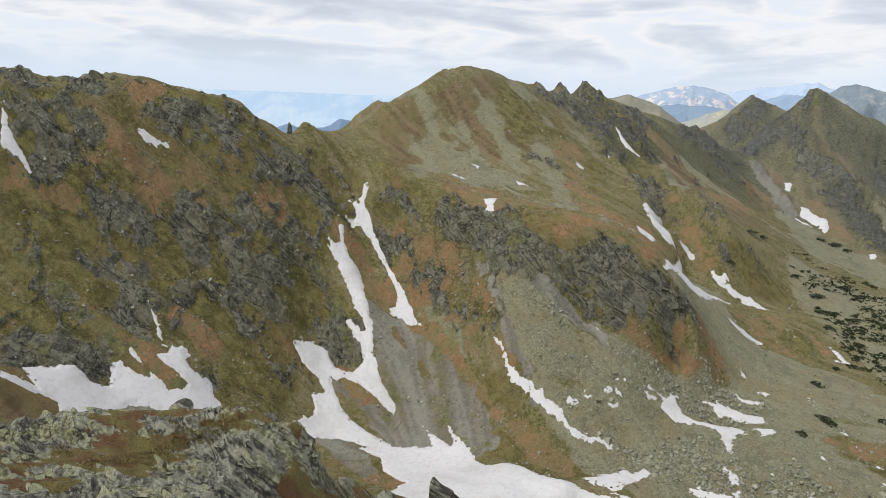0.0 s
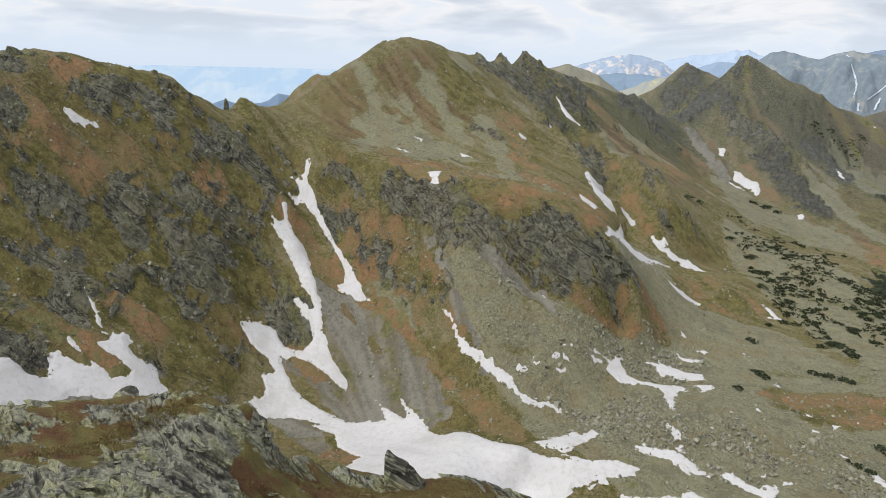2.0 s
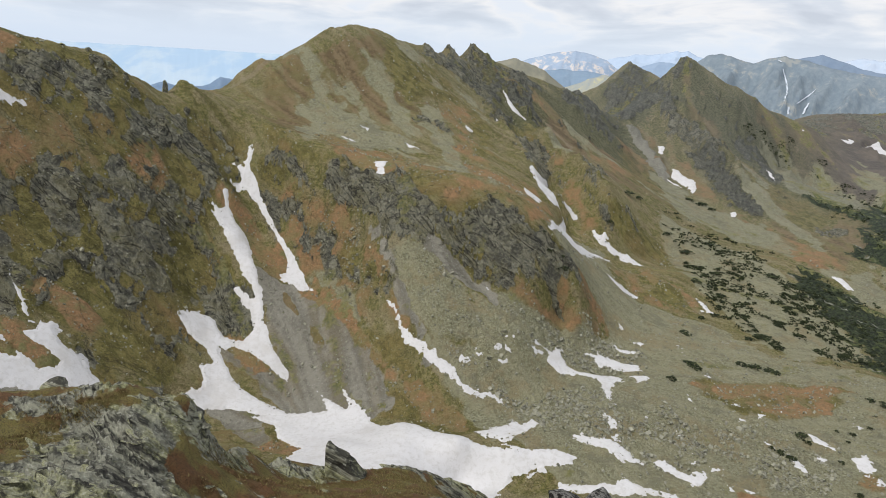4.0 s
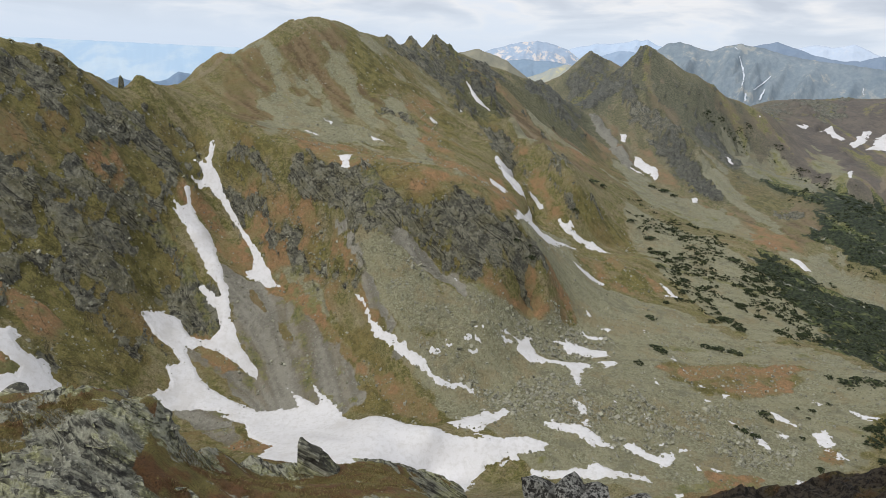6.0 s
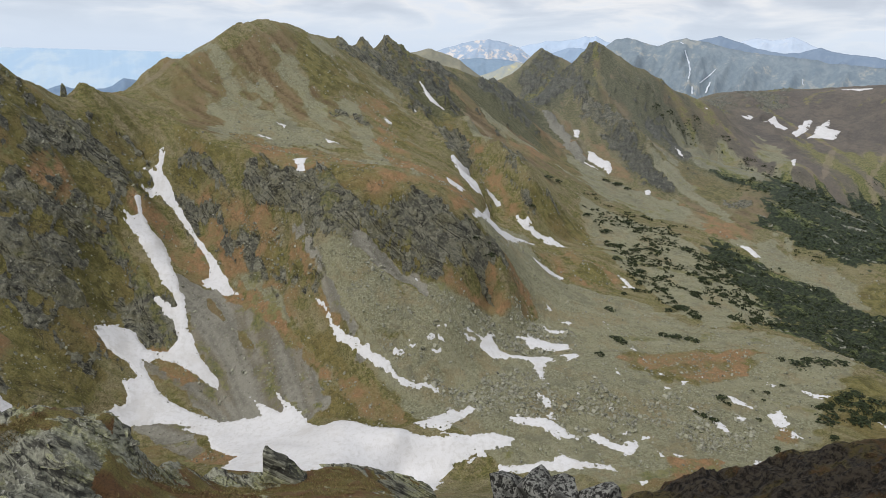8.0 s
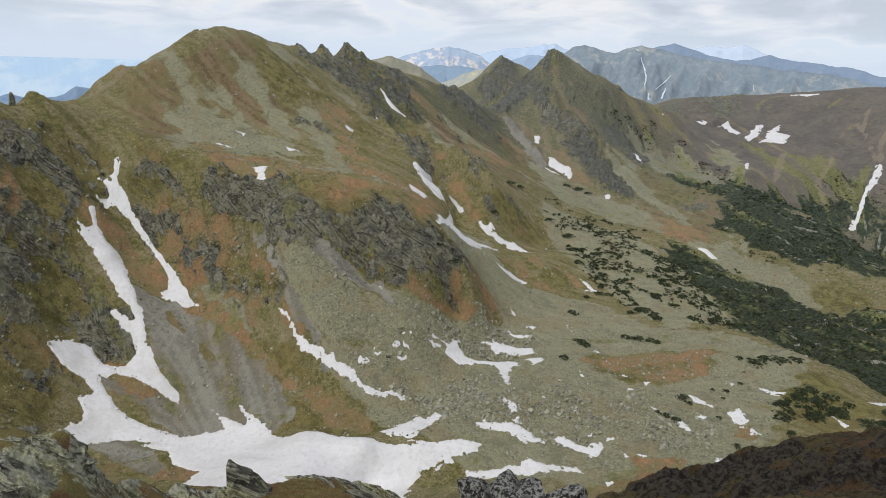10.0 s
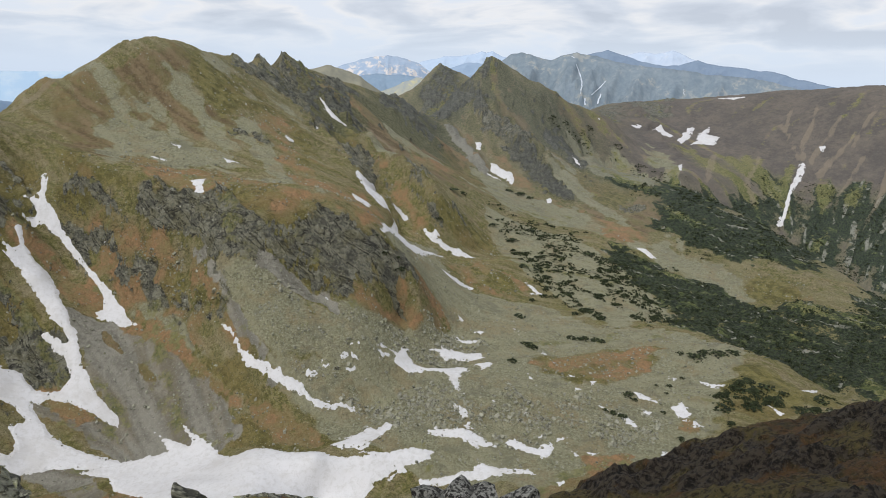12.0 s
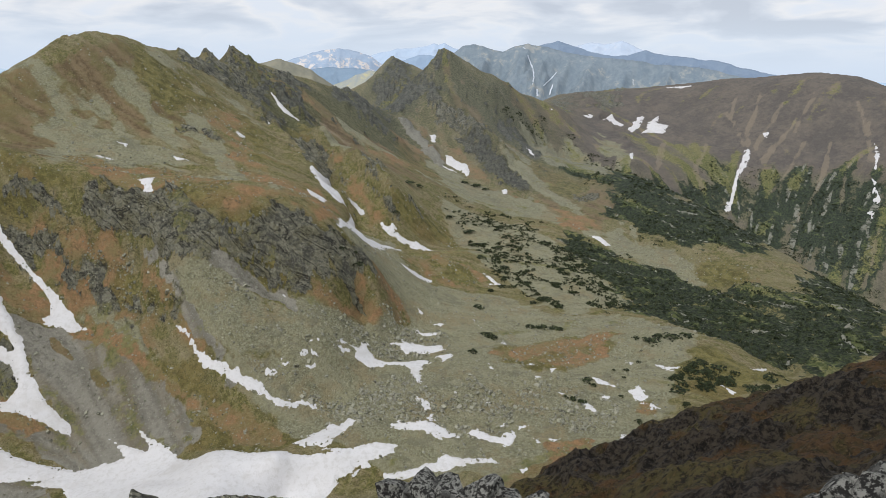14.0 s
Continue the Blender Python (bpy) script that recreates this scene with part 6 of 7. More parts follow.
# the sunlit pasture is a yellow patch in the base colour
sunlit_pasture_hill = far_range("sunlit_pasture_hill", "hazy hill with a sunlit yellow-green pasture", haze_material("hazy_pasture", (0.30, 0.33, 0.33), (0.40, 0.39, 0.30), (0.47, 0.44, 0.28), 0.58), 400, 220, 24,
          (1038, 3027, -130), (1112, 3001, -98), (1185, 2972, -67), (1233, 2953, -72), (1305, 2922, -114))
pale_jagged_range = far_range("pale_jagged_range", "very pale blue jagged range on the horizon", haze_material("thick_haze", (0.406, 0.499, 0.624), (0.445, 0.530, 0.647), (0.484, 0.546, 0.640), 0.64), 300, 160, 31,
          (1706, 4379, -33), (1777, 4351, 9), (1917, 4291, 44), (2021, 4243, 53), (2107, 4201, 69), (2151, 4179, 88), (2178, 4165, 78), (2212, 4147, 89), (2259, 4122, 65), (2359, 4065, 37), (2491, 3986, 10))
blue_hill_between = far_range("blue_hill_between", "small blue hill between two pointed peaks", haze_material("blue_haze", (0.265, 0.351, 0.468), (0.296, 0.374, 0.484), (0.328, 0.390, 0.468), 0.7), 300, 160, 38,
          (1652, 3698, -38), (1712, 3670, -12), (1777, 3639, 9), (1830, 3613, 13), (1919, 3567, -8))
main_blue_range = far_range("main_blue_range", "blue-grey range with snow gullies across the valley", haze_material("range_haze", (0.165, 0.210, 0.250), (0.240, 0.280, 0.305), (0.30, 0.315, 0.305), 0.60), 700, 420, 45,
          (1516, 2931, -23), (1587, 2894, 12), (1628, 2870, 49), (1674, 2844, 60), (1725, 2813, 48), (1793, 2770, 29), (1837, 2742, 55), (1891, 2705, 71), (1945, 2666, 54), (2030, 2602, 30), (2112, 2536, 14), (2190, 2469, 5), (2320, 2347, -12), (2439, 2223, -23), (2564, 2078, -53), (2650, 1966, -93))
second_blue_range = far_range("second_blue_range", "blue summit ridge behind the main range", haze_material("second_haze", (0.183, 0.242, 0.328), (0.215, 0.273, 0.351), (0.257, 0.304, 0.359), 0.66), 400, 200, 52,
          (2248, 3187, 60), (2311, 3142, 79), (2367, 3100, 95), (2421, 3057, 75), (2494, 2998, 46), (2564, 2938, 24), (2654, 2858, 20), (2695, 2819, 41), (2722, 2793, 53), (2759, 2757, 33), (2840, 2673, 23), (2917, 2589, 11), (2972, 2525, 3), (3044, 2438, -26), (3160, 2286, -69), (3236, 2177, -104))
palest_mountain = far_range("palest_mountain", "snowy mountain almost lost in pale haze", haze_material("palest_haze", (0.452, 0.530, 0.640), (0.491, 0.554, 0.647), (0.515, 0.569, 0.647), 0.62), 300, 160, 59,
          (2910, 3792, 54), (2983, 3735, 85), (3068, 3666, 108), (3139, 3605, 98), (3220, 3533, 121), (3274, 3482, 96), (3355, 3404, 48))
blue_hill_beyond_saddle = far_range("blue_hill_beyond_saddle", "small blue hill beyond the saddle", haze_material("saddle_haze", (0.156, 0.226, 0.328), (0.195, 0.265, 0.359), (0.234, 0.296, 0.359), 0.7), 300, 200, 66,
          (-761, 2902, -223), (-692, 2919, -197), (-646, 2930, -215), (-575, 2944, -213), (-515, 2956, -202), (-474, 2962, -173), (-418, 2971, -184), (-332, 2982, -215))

range_snow(main_blue_range, (34.96, 0.26, 0.06), (35.22, -0.36, 0.08), (35.44, -0.90, 0.11), (35.56, -1.44, 0.08), (35.45, -2.07, 0.06))
range_snow(main_blue_range, (37.38, -1.04, 0.06), (36.95, -1.59, 0.10), (36.38, -2.15, 0.09))
range_snow(main_blue_range, (35.84, -2.43, 0.09), (35.92, -2.98, 0.11))
range_snow(main_blue_range, (37.12, -2.04, 0.07), (36.89, -2.86, 0.12))
range_snow(main_blue_range, (34.56, 0.87, 0.09), (34.75, 0.74, 0.09))
range_snow(main_blue_range, (43.47, -1.45, 0.05), (43.56, -1.89, 0.05))
range_snow(hill_behind_ridge, (14.89, -1.42, 0.10), (15.33, -1.64, 0.10))
range_snow(hill_behind_ridge, (16.22, -1.85, 0.09), (16.57, -2.03, 0.09))


# ---- mountain pines: low mounds of needle tufts on short stems ----
OCTA = np.array([(1, 0, 0), (-1, 0, 0), (0, 1, 0), (0, -1, 0), (0, 0, 1), (0, 0, -1)], float)
OCTA_FACES = np.array([(0, 2, 4), (2, 1, 4), (1, 3, 4), (3, 0, 4), (2, 0, 5), (1, 2, 5), (3, 1, 5), (0, 3, 5)])


def turns(n, rng):
    """Random rotations."""
    q = rng.normal(size=(n, 4))
    q /= np.linalg.norm(q, axis=1)[:, None]
    w, x, y, z = q.T
    return np.stack([np.stack([1 - 2 * (y * y + z * z), 2 * (x * y - z * w), 2 * (x * z + y * w)], -1),
                     np.stack([2 * (x * y + z * w), 1 - 2 * (x * x + z * z), 2 * (y * z - x * w)], -1),
                     np.stack([2 * (x * z - y * w), 2 * (y * z + x * w), 1 - 2 * (x * x + y * y)], -1)], 1)


def many(base, faces, places, sizes, rng, jitter=0.0, turned=True):
    """Copies of a small solid at places, each with its own size along three ways, joined in one array."""
    n = len(places)
    v = base[None] * sizes[:, None, :]
    if jitter:
        v = v * (1 + rng.normal(scale=jitter, size=(n, len(base), 1)))
    if turned:
        v = np.einsum("nij,nkj->nki", turns(n, rng), v)
    v = v + places[:, None, :]
    f = faces[None] + (np.arange(n) * len(base))[:, None, None]
    return v.reshape(-1, 3), f.reshape(-1, faces.shape[1])


def mound(n, rng):
    """Places and sizes of the tufts of one pine, one metre wide."""
    a, q = rng.uniform(0, 2 * math.pi, n), np.sqrt(rng.uniform(0, 1, n))
    lobes = 0.40 + 0.1 * np.sin(a * 3 + rng.uniform(0, 6)) + 0.06 * np.sin(a * 5 + rng.uniform(0, 6))
    x, y = q * lobes * np.cos(a), q * lobes * np.sin(a)
    z = 0.36 * np.sqrt(np.clip(1 - q * q, 0, 1)) * rng.uniform(0.55, 1.1, n)
    size = rng.uniform(0.045, 0.10, (n, 1)) * np.array([[1.0, 1.0, 0.8]])
    return np.column_stack([x, y, z]), size


def pine_meshes(seed):
    rng = np.random.default_rng(seed)
    p, s = mound(70, rng)
    v, f = many(OCTA, OCTA_FACES, p, s, rng, 0.25)
    crown = mesh_from("crown", v, f)
    crown.polygons.foreach_set("use_smooth", np.zeros(len(f), bool))
    crown.materials.append(NEEDLES)
    bm = bmesh.new()
    for k in range(5):
        a = k * 1.26 + rng.uniform(0, 0.6)
        m = Matrix.Translation((0.1 * math.cos(a), 0.1 * math.sin(a), 0.05)) @ Euler((0, 0.9, a)).to_matrix().to_4x4()
        bmesh.ops.create_cone(bm, cap_ends=True, segments=5, radius1=0.02, radius2=0.008, depth=0.34, matrix=m)
    stems = bpy.data.meshes.new("stems")
    bm.to_mesh(stems)
    bm.free()
    stems.materials.append(BARK)
    return crown, stems


PINE_KINDS = [pine_meshes(k) for k in range(7)]
PINE_SPOTS = []
PINE_SPOTS += [(311, 507, 14.6), (287, 452, 14.9), (289, 445, 10.8), (336, 455, 11.4), (345, 451, 12.5), (354, 446, 12.6), (358, 440, 8.3), (256, 424, 10.2), (315, 353, 10.8), (316, 345, 5.3), (285, 340, 5.1), (288, 335, 6.8), (291, 328, 7.6), (171, 490, 7.3), (184, 487, 9.3), (183, 490, 4.2), (167, 496, 3.2), (503, 873, 20.9), (517, 862, 20.8), (528, 852, 17.3)]
PINE_SPOTS += [(401, 731, 14.5), (415, 704, 21.5), (458, 730, 22.6), (377, 613, 15.3), (391, 608, 14.1), (397, 594, 15.3), (367, 551, 11.9), (348, 543, 7.0), (449, 620, 13.6), (495, 656, 20.2), (509, 638, 18.7), (503, 608, 16.8), (395, 513, 17.5), (378, 509, 11.5), (459, 680, 14.4), (461, 710, 13.3), (410, 380, 17.5), (423, 386, 11.5), (433, 380, 15.8), (447, 376, 13.9)]
PINE_SPOTS += [(368, 311, 15.5), (387, 301, 12.9), (418, 318, 14.6), (416, 333, 12.8), (358, 294, 7.1), (426, 309, 11.7), (419, 287, 12.4), (414, 304, 12.5), (455, 299, 15.2), (448, 282, 12.8), (404, 393, 7.2), (347, 358, 3.7), (346, 345, 3.7), (374, 359, 4.8), (326, 326, 4.4), (356, 353, 4.7), (358, 768, 19.0), (380, 779, 15.0), (304, 682, 10.4), (313, 294, 5.8)]


def heights(x, y):
    """Height of the finished ground at places beyond the perch."""
    x, y = np.asarray(x, float), np.asarray(y, float)
    e = 3.0
    z = calm(x, y)
    steep = np.hypot(calm(x + e, y) - z, calm(x, y + e) - z) / e
    return z + relief(x, y, z, covers(x, y, z, steep))


def plant(spots):
    rng = np.random.default_rng(5)
    x, y = np.array([p[0] for p in spots]), np.array([p[1] for p in spots])
    for (px, py, w), pz in zip(spots, heights(x, y)):
        crown, stems = PINE_KINDS[rng.integers(len(PINE_KINDS))]
        top = new("mountain_pine")
        for part in (new("crown", crown), new("stem", stems)):
            part.parent = top
        top.matrix_world = Matrix.LocRotScale((px, py, pz - 0.04 * w), Euler((0, 0, rng.uniform(0, 6.3))), (w * rng.uniform(0.9, 1.3), w * rng.uniform(0.9, 1.3), min(w, 7) * rng.uniform(0.8, 1.1)))
        tagged(top, "low dark green mountain pine on scree" if w > 5 else "small dark green mountain pine between stones", "shrub", "mountain pines of the basin")


def scatter(kinds, tries, rng, keep):
    """Random places within areas of some kinds."""
    out = []
    for kind, soft, outline in AREAS:
        if kind in kinds:
            lo, hi = outline.min(0), outline.max(0)
            n = int(tries * (hi - lo).prod())
            x, y = rng.uniform(lo[0], hi[0], n), rng.uniform(lo[1], hi[1], n)
            ok = inside(outline, x, y) + fbm(x / 20, y / 20, 3, 66) * soft * 1.5 > 0
            out.append(np.column_stack([x[ok], y[ok]]))
    p = np.concatenate(out)
    p = p[keep(p[:, 0], p[:, 1])]
    for o in SNOW_OUTLINES:
        p = p[inside(o, p[:, 0], p[:, 1]) < 0.5]
    return p


def build_growth():
    rng = np.random.default_rng(11)
    spots = list(PINE_SPOTS)
    # loose groups that follow the benches
    wild = scatter(("pine",), 0.06, rng, lambda x, y: fbm(x / 34 + y / 90, y / 34 - x / 90, 3, 71) > -0.04)
    rng.shuffle(wild)
    wild = wild[np.argsort(np.hypot(wild[:, 0], wild[:, 1]) + rng.uniform(0, 500, len(wild)))]
    spots += [(float(a), float(b), float(np.clip(rng.lognormal(1.6, 0.5), 2.5, 14))) for a, b in wild[:245]]
    plant(spots)
    # closed pine scrub, past counting
    dense_ = scatter(("forest",), 0.03, rng, lambda x, y: (fbm(x / 30, y / 30, 3, 73) > -0.35) & (np.hypot(x, y) < 1700))
    rng.shuffle(dense_)
    rest = np.concatenate([wild[245:], dense_])[:18000]
    w = np.clip(rng.lognormal(1.3, 0.4, len(rest)), 1.8, 8)
    z = heights(rest[:, 0], rest[:, 1])
    places, sizes = [], []
    for (px, py), pz, pw in zip(rest, z, w):
        p, s = mound(7, rng)
        places.append(p * pw + (px, py, pz))
        sizes.append(s * pw * 1.9)
    v, f = many(OCTA, OCTA_FACES, np.concatenate(places), np.concatenate(sizes), rng, 0.25)
    me = mesh_from("pine_scrub", v, f)
    me.polygons.foreach_set("use_smooth", np.zeros(len(f), bool))
    me.materials.append(NEEDLES)
    tagged(new("pine_scrub", me), "closed dark green mountain pine scrub on the valley slopes", "scrub", kind="stuff")


build_growth()


# ---- boulders on the scree ----
CUBE = np.array([(x, y, z) for x in (-1, 1) for y in (-1, 1) for z in (-1, 1)], float) * 0.62
CUBE_FACES = np.array([(0, 1, 3, 2), (4, 6, 7, 5), (0, 4, 5, 1), (2, 3, 7, 6), (0, 2, 6, 4), (1, 5, 7, 3)])


def build_boulders():
    rng = np.random.default_rng(21)
    p = scatter(("boulders",), 0.5, rng, lambda x, y: (np.hypot(x, y) < 820) & (fbm(x / 40, y / 40, 3, 81) + 0.5 * fbm(x / 9, y / 9, 2, 82) > -0.3))
    q = scatter(("rock", "orange", "grey_scree", "scree", "olive"), 0.06, rng, lambda x, y: np.hypot(x, y) < 900)
    q = q[cover(("forest", "pine"), q[:, 0], q[:, 1]) < 0.3]
    rng.shuffle(p)
    rng.shuffle(q)
    # stones that melt out along the rims of the snow
    rims = []
    for o in SNOW_OUTLINES:
        lo, hi = o.min(0), o.max(0)
        n = int(np.clip((hi - lo).prod() * 0.25, 4, 3000))
        x, y = rng.uniform(lo[0], hi[0], n), rng.uniform(lo[1], hi[1], n)
        d = inside(o, x, y)
        ok = (d > -1.0) & (d < 3.2) & (rng.uniform(size=n) < 0.16) & (np.hypot(x, y) < 800)
        rims.append(np.column_stack([x[ok], y[ok]]))
    p = np.concatenate([p[:14000], q[:12600], np.concatenate(rims)[:1500]])
    w = np.clip(rng.lognormal(-0.5, 0.58, len(p)), 0.25, 2.3) * np.where(np.arange(len(p)) < len(p) - 14100, 1.0, 0.72)
    z = heights(p[:, 0], p[:, 1])
    size = w[:, None] * rng.uniform(0.55, 1.1, (len(p), 3)) * np.array([[1.1, 1.1, 0.8]])
    v, f = many(CUBE, CUBE_FACES, np.column_stack([p, z + 0.25 * w + np.where(np.arange(len(p)) >= len(p) - 1500, 0.5, 0.0)]), size, rng, 0.18)
    me = mesh_from("boulder_field", v, f)
    me.polygons.foreach_set("use_smooth", np.zeros(len(f), bool))
    me.materials.append(RUBBLE)
    tagged(new("boulder_field", me), "pale lichened boulders strewn over the scree slopes", "boulders", kind="stuff")


build_boulders()

# ---- rocks and turf of the perch ----
def stand(x, y):
    x, y = np.atleast_1d(np.asarray(x, float)), np.atleast_1d(np.asarray(y, float))
    return lay(x, y) + close_relief(x, y)[0]


def rock_mesh(size, seed, cuts=9, fine=3, rough=0.05):
    """A weathered block: a ball cut by flat cleavage faces, with chipped edges."""
    rng = np.random.default_rng(seed)
    bm = bmesh.new()
    bmesh.ops.create_icosphere(bm, subdivisions=fine, radius=1.0)
    v = np.array([p.co for p in bm.verts])
    for k in range(cuts):
        n = rng.normal(size=3)
        n[2] *= 1.6 if k % 3 == 0 else 0.6
        n /= np.linalg.norm(n)
        d = rng.uniform(0.42, 0.8)
        over = np.clip(v @ n - d, 0, None)
        v = v - over[:, None] * n[None]
    bump = fbm(v[:, 0] * 2.1 + seed, v[:, 1] * 2.1 + v[:, 2] * 1.7, 4, seed % 97) * rough
    v = v * (1 + bump)[:, None] * np.array(size)[None] / np.abs(v).max(0)[None]
    for p, co in zip(bm.verts, v):
        p.co = co
    me = bpy.data.meshes.new("rock")
    bm.to_mesh(me)
    bm.free()
    return me


def set_rock(name, label, place, size, turn, seed, material, cuts=9, fine=3, group=""):
    me = rock_mesh(size, seed, cuts, fine)
    me.materials.append(material)
    ob = new(name, me)
    ob.matrix_world = Matrix.LocRotScale(place, Euler([radians(a) for a in turn]), None)
    return tagged(ob, label, "rock", group)


# the leaning tooth of rock at the brink, and the ribs that run down from it
def tooth_mesh():
    bm = bmesh.new()
    ring = [(-0.20, -0.22, -0.25), (0.52, -0.30, -0.32), (0.62, 0.22, -0.3), (-0.18, 0.26, -0.25)]
    top = [(-0.20, -0.10, 0.50), (0.16, -0.13, 0.26), (0.26, 0.08, 0.22), (-0.13, 0.08, 0.56)]
    low = [bm.verts.new(p) for p in ring]
    high = [bm.verts.new(p) for p in top]
    bm.faces.new(low[::-1])
    bm.faces.new(high)
    for k in range(4):
        bm.faces.new((low[k], low[(k + 1) % 4], high[(k + 1) % 4], high[k]))
    bmesh.ops.bevel(bm, geom=bm.edges[:], offset=0.035, segments=2, affect="EDGES", profile=0.6)
    bmesh.ops.triangulate(bm, faces=bm.faces[:])
    bmesh.ops.subdivide_edges(bm, edges=bm.edges[:], cuts=3, use_grid_fill=True)
    for p in bm.verts:
        n = noise.fractal(p.co * 5, 0.6, 2.1, 4)
        p.co += p.normal * 0.025 * n + Vector((0.02 * n, 0.01, 0))
    me = bpy.data.meshes.new("rock_tooth")
    bm.to_mesh(me)
    bm.free()
    return me


tooth = new("rock_tooth", tooth_mesh())
tooth.data.materials.append(SCHIST)
tooth.matrix_world = Matrix.LocRotScale((0.2, 17.75, -12.5), Euler((0, 0, 0.07)), (1.7, 1.7, 1.7))
tagged(tooth, "leaning wedge of lichened schist at the brink above the snow", "rock")
for k, (x, y, z, s) in enumerate(((0.95, 17.8, -13.0, 0.55), (1.65, 17.95, -13.38, 0.6), (2.35, 17.95, -13.75, 0.55), (0.55, 17.2, -13.25, 0.26), (3.05, 17.85, -14.1, 0.5), (0.0, 17.3, -13.0, 0.18), (-0.5, 17.4, -12.95, 0.17))):
    set_rock("rock_rib", "grey schist rib running down from the rock tooth", (x, y, z), (s, s * 0.45, s * 0.28), (0, 22, -6 + 3 * k), 300 + k, SCHIST)

set_rock("wedge_stone", "small pale wedge-shaped stone standing in turf", (-5.62, 13.48, -7.26), (0.30, 0.2, 0.2), (0, -16, 10), 17, SCHIST, 7)
for k, (x, y, z, s) in enumerate(((-4.45, 13.9, -7.66, 0.36), (-3.88, 13.7, -7.7, 0.4), (-3.36, 13.65, -7.84, 0.42), (-2.98, 13.6, -8.1, 0.4), (-4.15, 13.8, -7.7, 0.3), (-3.6, 13.7, -7.8, 0.3), (-7.5, 13.3, -7.55, 0.24), (-8.3, 12.4, -7.35, 0.2))):
    set_rock("edge_rock", "jagged grey rock on the rim of the perch", (x, y, z), (s, s * 0.7, s * 0.5), (8 * k, 14, 30 * k), 40 + k, SCHIST, 10)
for k, (x, y, z, s) in enumerate(((4.17, 9.42, -7.51, 0.5), (4.54, 9.13, -7.37, 0.5), (4.99, 8.9, -7.44, 0.5), (5.37, 8.56, -7.46, 0.48),
                                  (5.73, 8.2, -7.52, 0.46), (6.03, 7.85, -7.56, 0.42), (4.63, 8.75, -7.65, 0.5), (5.26, 8.27, -7.77, 0.5),
                                  (8.23, 4.74, -6.4, 0.42), (8.28, 4.45, -6.08, 0.48), (8.34, 4.11, -5.76, 0.52), (8.38, 3.79, -5.45, 0.56),
                                  (8.41, 3.48, -5.19, 0.6), (8.17, 3.77, -5.82, 0.55), (8.11, 4.13, -6.07, 0.5), (8.21, 3.44, -5.51, 0.6),
                                  (7.47, 4.71, -6.21, 0.36), (7.61, 4.51, -6.00, 0.39), (7.73, 4.30, -5.82, 0.42), (7.83, 4.11, -5.62, 0.36), (7.92, 3.94, -5.42, 0.39), (8.00, 3.78, -5.20, 0.42), (8.04, 3.65, -5.03, 0.36))):
    me_turn = (12 * (k % 3) - 8, 10 + 5 * (k % 4), 40 * k)
    set_rock("pale_rock", "blocky rock covered in black and white lichen", (x, y, z), (s * 1.1, s * 0.8, s * 0.62), me_turn, 161 + k, PALE_ROCK, 13, 4, "lichened rocks below the perch")

# pinnacles on the west crest
set_rock("rock_needle", "slender dark rock needle in the notch of the crest", (-156.5, 662.0, -52.5), (3.2, 3.0, 8.5), (0, 4, 20), 211, CRAG, 7)
set_rock("rock_pinnacle", "dark rock pinnacle on the crest beside the notch", (-143.0, 676.0, -51.0), (9.0, 6.0, 5.5), (0, 24, 10), 212, CRAG, 8)

# crags that break the line of the west crest
for k, (x, y, wide, tall) in enumerate(((-330, 510, 5.0, 3.0), (-320, 515, 5.0, 3.5), (-301, 526, 6.5, 4.5), (-295, 527, 4.0, 4.0), (-284, 536, 4.5, 4.5), (-280, 543, 6.0, 4.5), (-272, 551, 7.0, 4.0), (-257, 562, 4.0, 3.0), (-230, 593, 3.5, 3.2), (-229, 603, 2.5, 3.0), (-220, 606, 3.0, 2.5), (-206, 621, 3.5, 2.5), (-190, 616, 4.0, 4.0), (-184, 618, 3.0, 4.0))):
    z = float(calm(np.array([float(x)]), np.array([float(y)]))[0])
    set_rock("crest_crag", "dark jagged crag on the grassy west crest", (x, y, z - 0.35 * tall), (wide * 1.25, wide * 0.8, tall * 0.95), (0, 24, 40 + 5 * k), 240 + k, CRAG, 11, 3, "crags of the west crest")


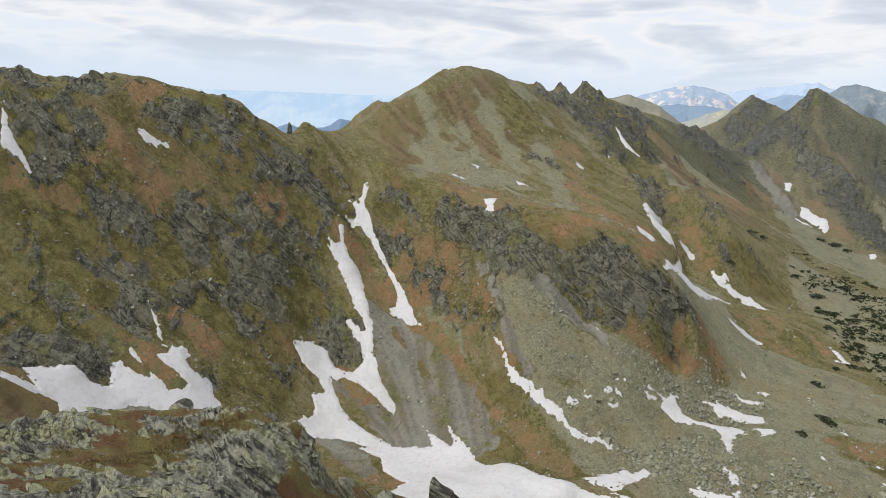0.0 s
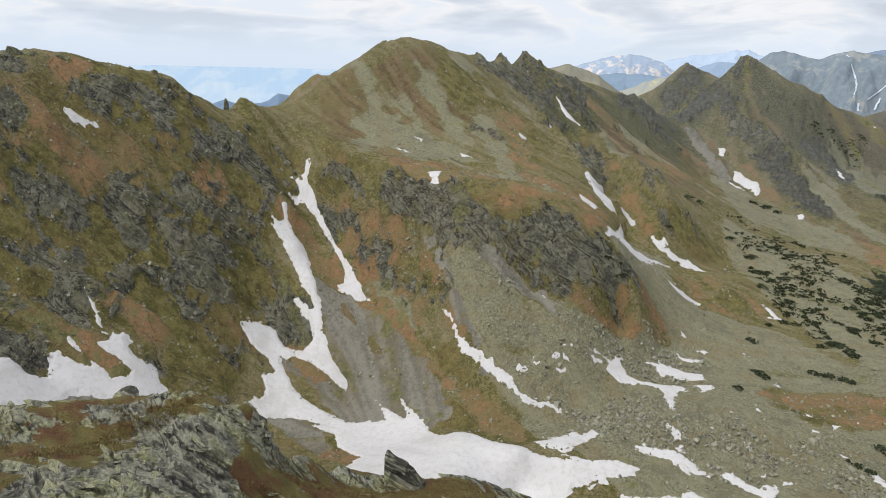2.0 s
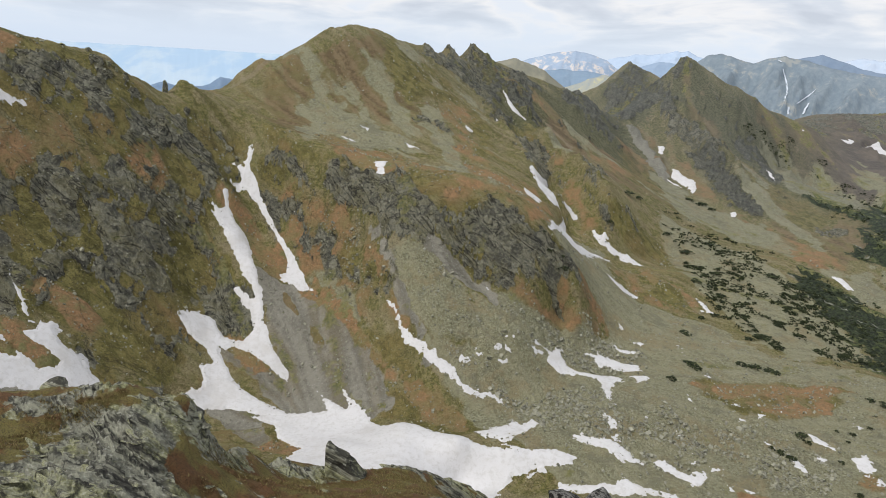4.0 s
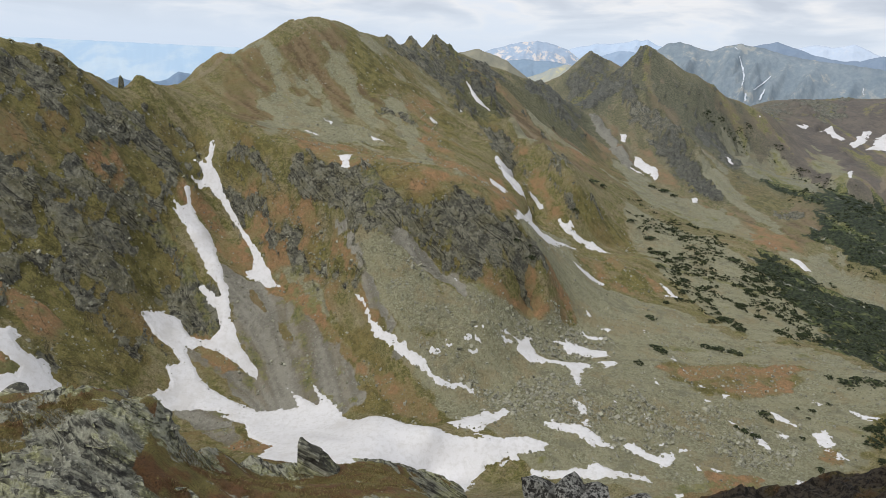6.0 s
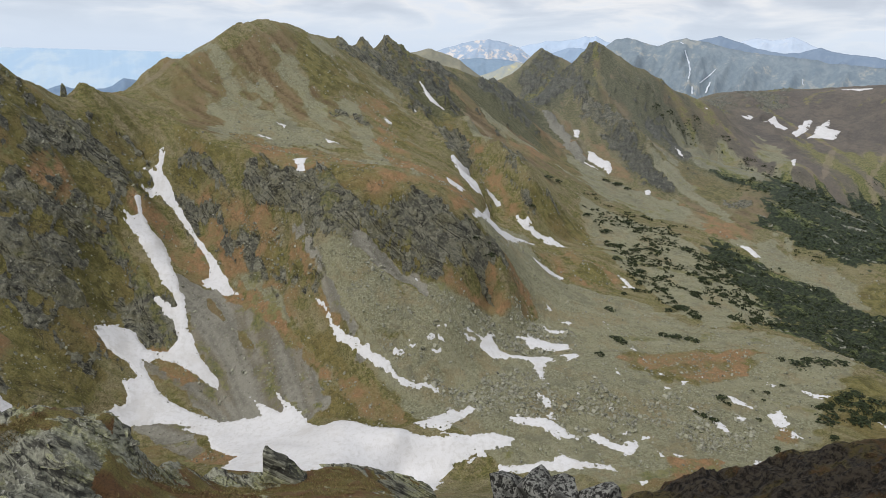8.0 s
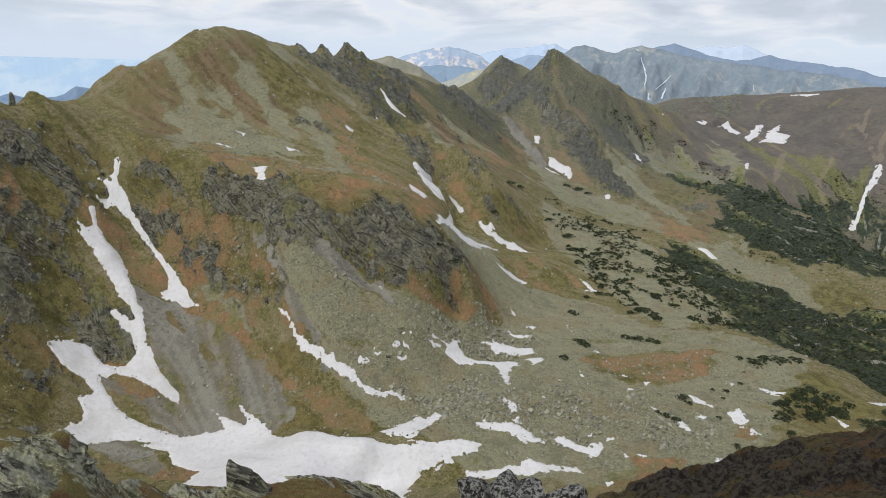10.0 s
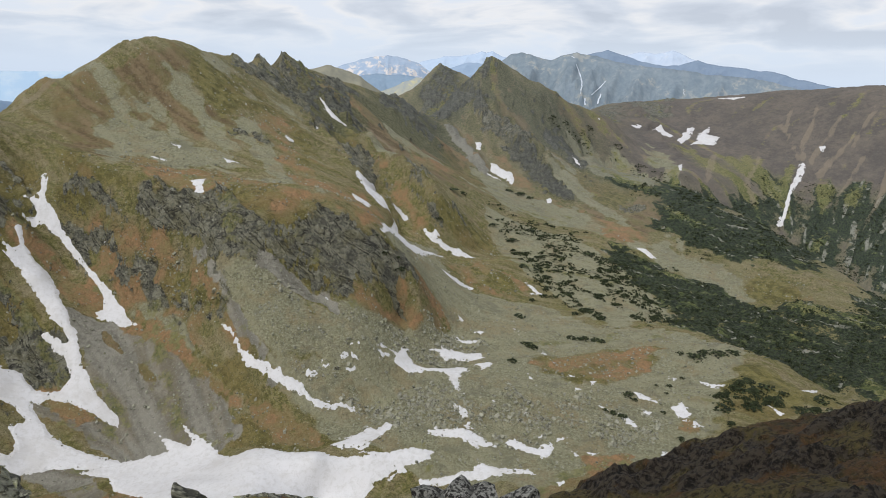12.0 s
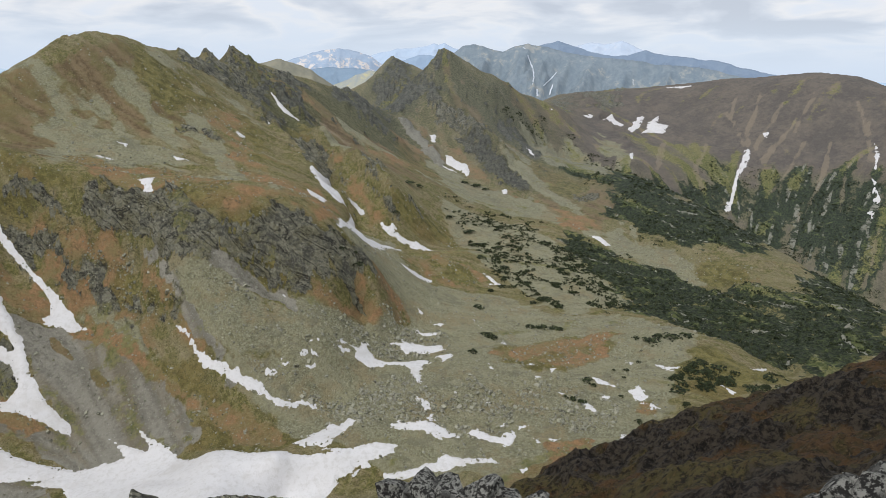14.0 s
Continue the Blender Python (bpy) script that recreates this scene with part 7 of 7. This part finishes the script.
def build_slabs():
    """Lichened slabs that break out of the perch along its bedding."""
    rng = np.random.default_rng(33)
    kinds = [rock_mesh((1, 0.5, 0.26), 70 + k, 12, 3, 0.09) for k in range(9)]
    for me in kinds:
        me.materials.append(SCHIST)
    made = 0
    for _ in range(2400):
        b, d = radians(rng.uniform(-38, 9)), rng.uniform(9, 14.2)
        if b > radians(-15):
            d = rng.uniform(10, 21)
        x, y = d * math.sin(b), d * math.cos(b)
        turf = any(kind == "turf" and inside(o, np.array([x]), np.array([y]))[0] > -0.1 for kind, _, o in AREAS)
        if turf and rng.uniform() > (0.65 if x > -3.5 else 0.3):
            continue
        s = float(np.clip(rng.lognormal(-2.2, 0.45), 0.05, 0.2)) * (0.6 if turf else 1.0)
        z = float(stand(x, y)[0])
        ob = new("schist_block", kinds[rng.integers(9)])
        ob.matrix_world = Matrix.LocRotScale((x, y, z - 0.12 * s), Euler((rng.normal(0.1, 0.12), radians(9) + rng.normal(0, 0.08), radians(-20) + rng.normal(0, 0.25))), (s * rng.uniform(1.2, 2.2), s * 1.2, s * rng.uniform(0.5, 0.9)))
        tagged(ob, "small lichened stone in brown turf" if turf else "grey schist slab with yellow-green lichen", "rock", "schist blocks of the perch")
        made += 1
        if made == 190:
            break


build_slabs()


def build_turf():
    """Dry grass and dwarf heath on the perch."""
    rng = np.random.default_rng(44)
    spots = []
    for kind, soft, o in AREAS:
        if kind == "turf":
            lo, hi = o.min(0) - 0.3, o.max(0) + 0.3
            n = int((hi - lo).prod() * 1600)
            x, y = rng.uniform(lo[0], hi[0], n), rng.uniform(lo[1], hi[1], n)
            ok = inside(o, x, y) + 0.35 * fbm(x / 0.5, y / 0.5, 3, 90) > 0
            ok &= fbm(x / 0.9, y / 0.9, 4, 57) > (-0.1 if o[:, 0].mean() > -4 else -0.2)
            spots.append(np.column_stack([x[ok], y[ok]]))
    p = np.concatenate(spots)
    rng.shuffle(p)
    p = p[:80000]
    z = stand(p[:, 0], p[:, 1])
    n = len(p)
    a, lean = rng.uniform(0, 2 * math.pi, n), rng.normal(0, 0.03, (n, 2))
    h = rng.uniform(0.012, 0.045, n) * (0.6 + 0.8 * value_noise(p[:, 0] / 0.3, p[:, 1] / 0.3, 9))
    w = rng.uniform(0.006, 0.012, n)
    base = np.column_stack([p, z - 0.01])
    side = np.column_stack([np.cos(a) * w, np.sin(a) * w, np.zeros(n)])
    tip = base + np.column_stack([lean[:, 0], lean[:, 1], h + 0.01])
    v = np.stack([base - side, base + side, tip], 1).reshape(-1, 3)
    me = mesh_from("dry_turf", v, np.arange(3 * n).reshape(-1, 3))
    me.materials.append(TURF_BLADES)
    tagged(new("dry_turf", me), "brown and olive dry turf between the rocks", "grass", kind="stuff")


build_turf()
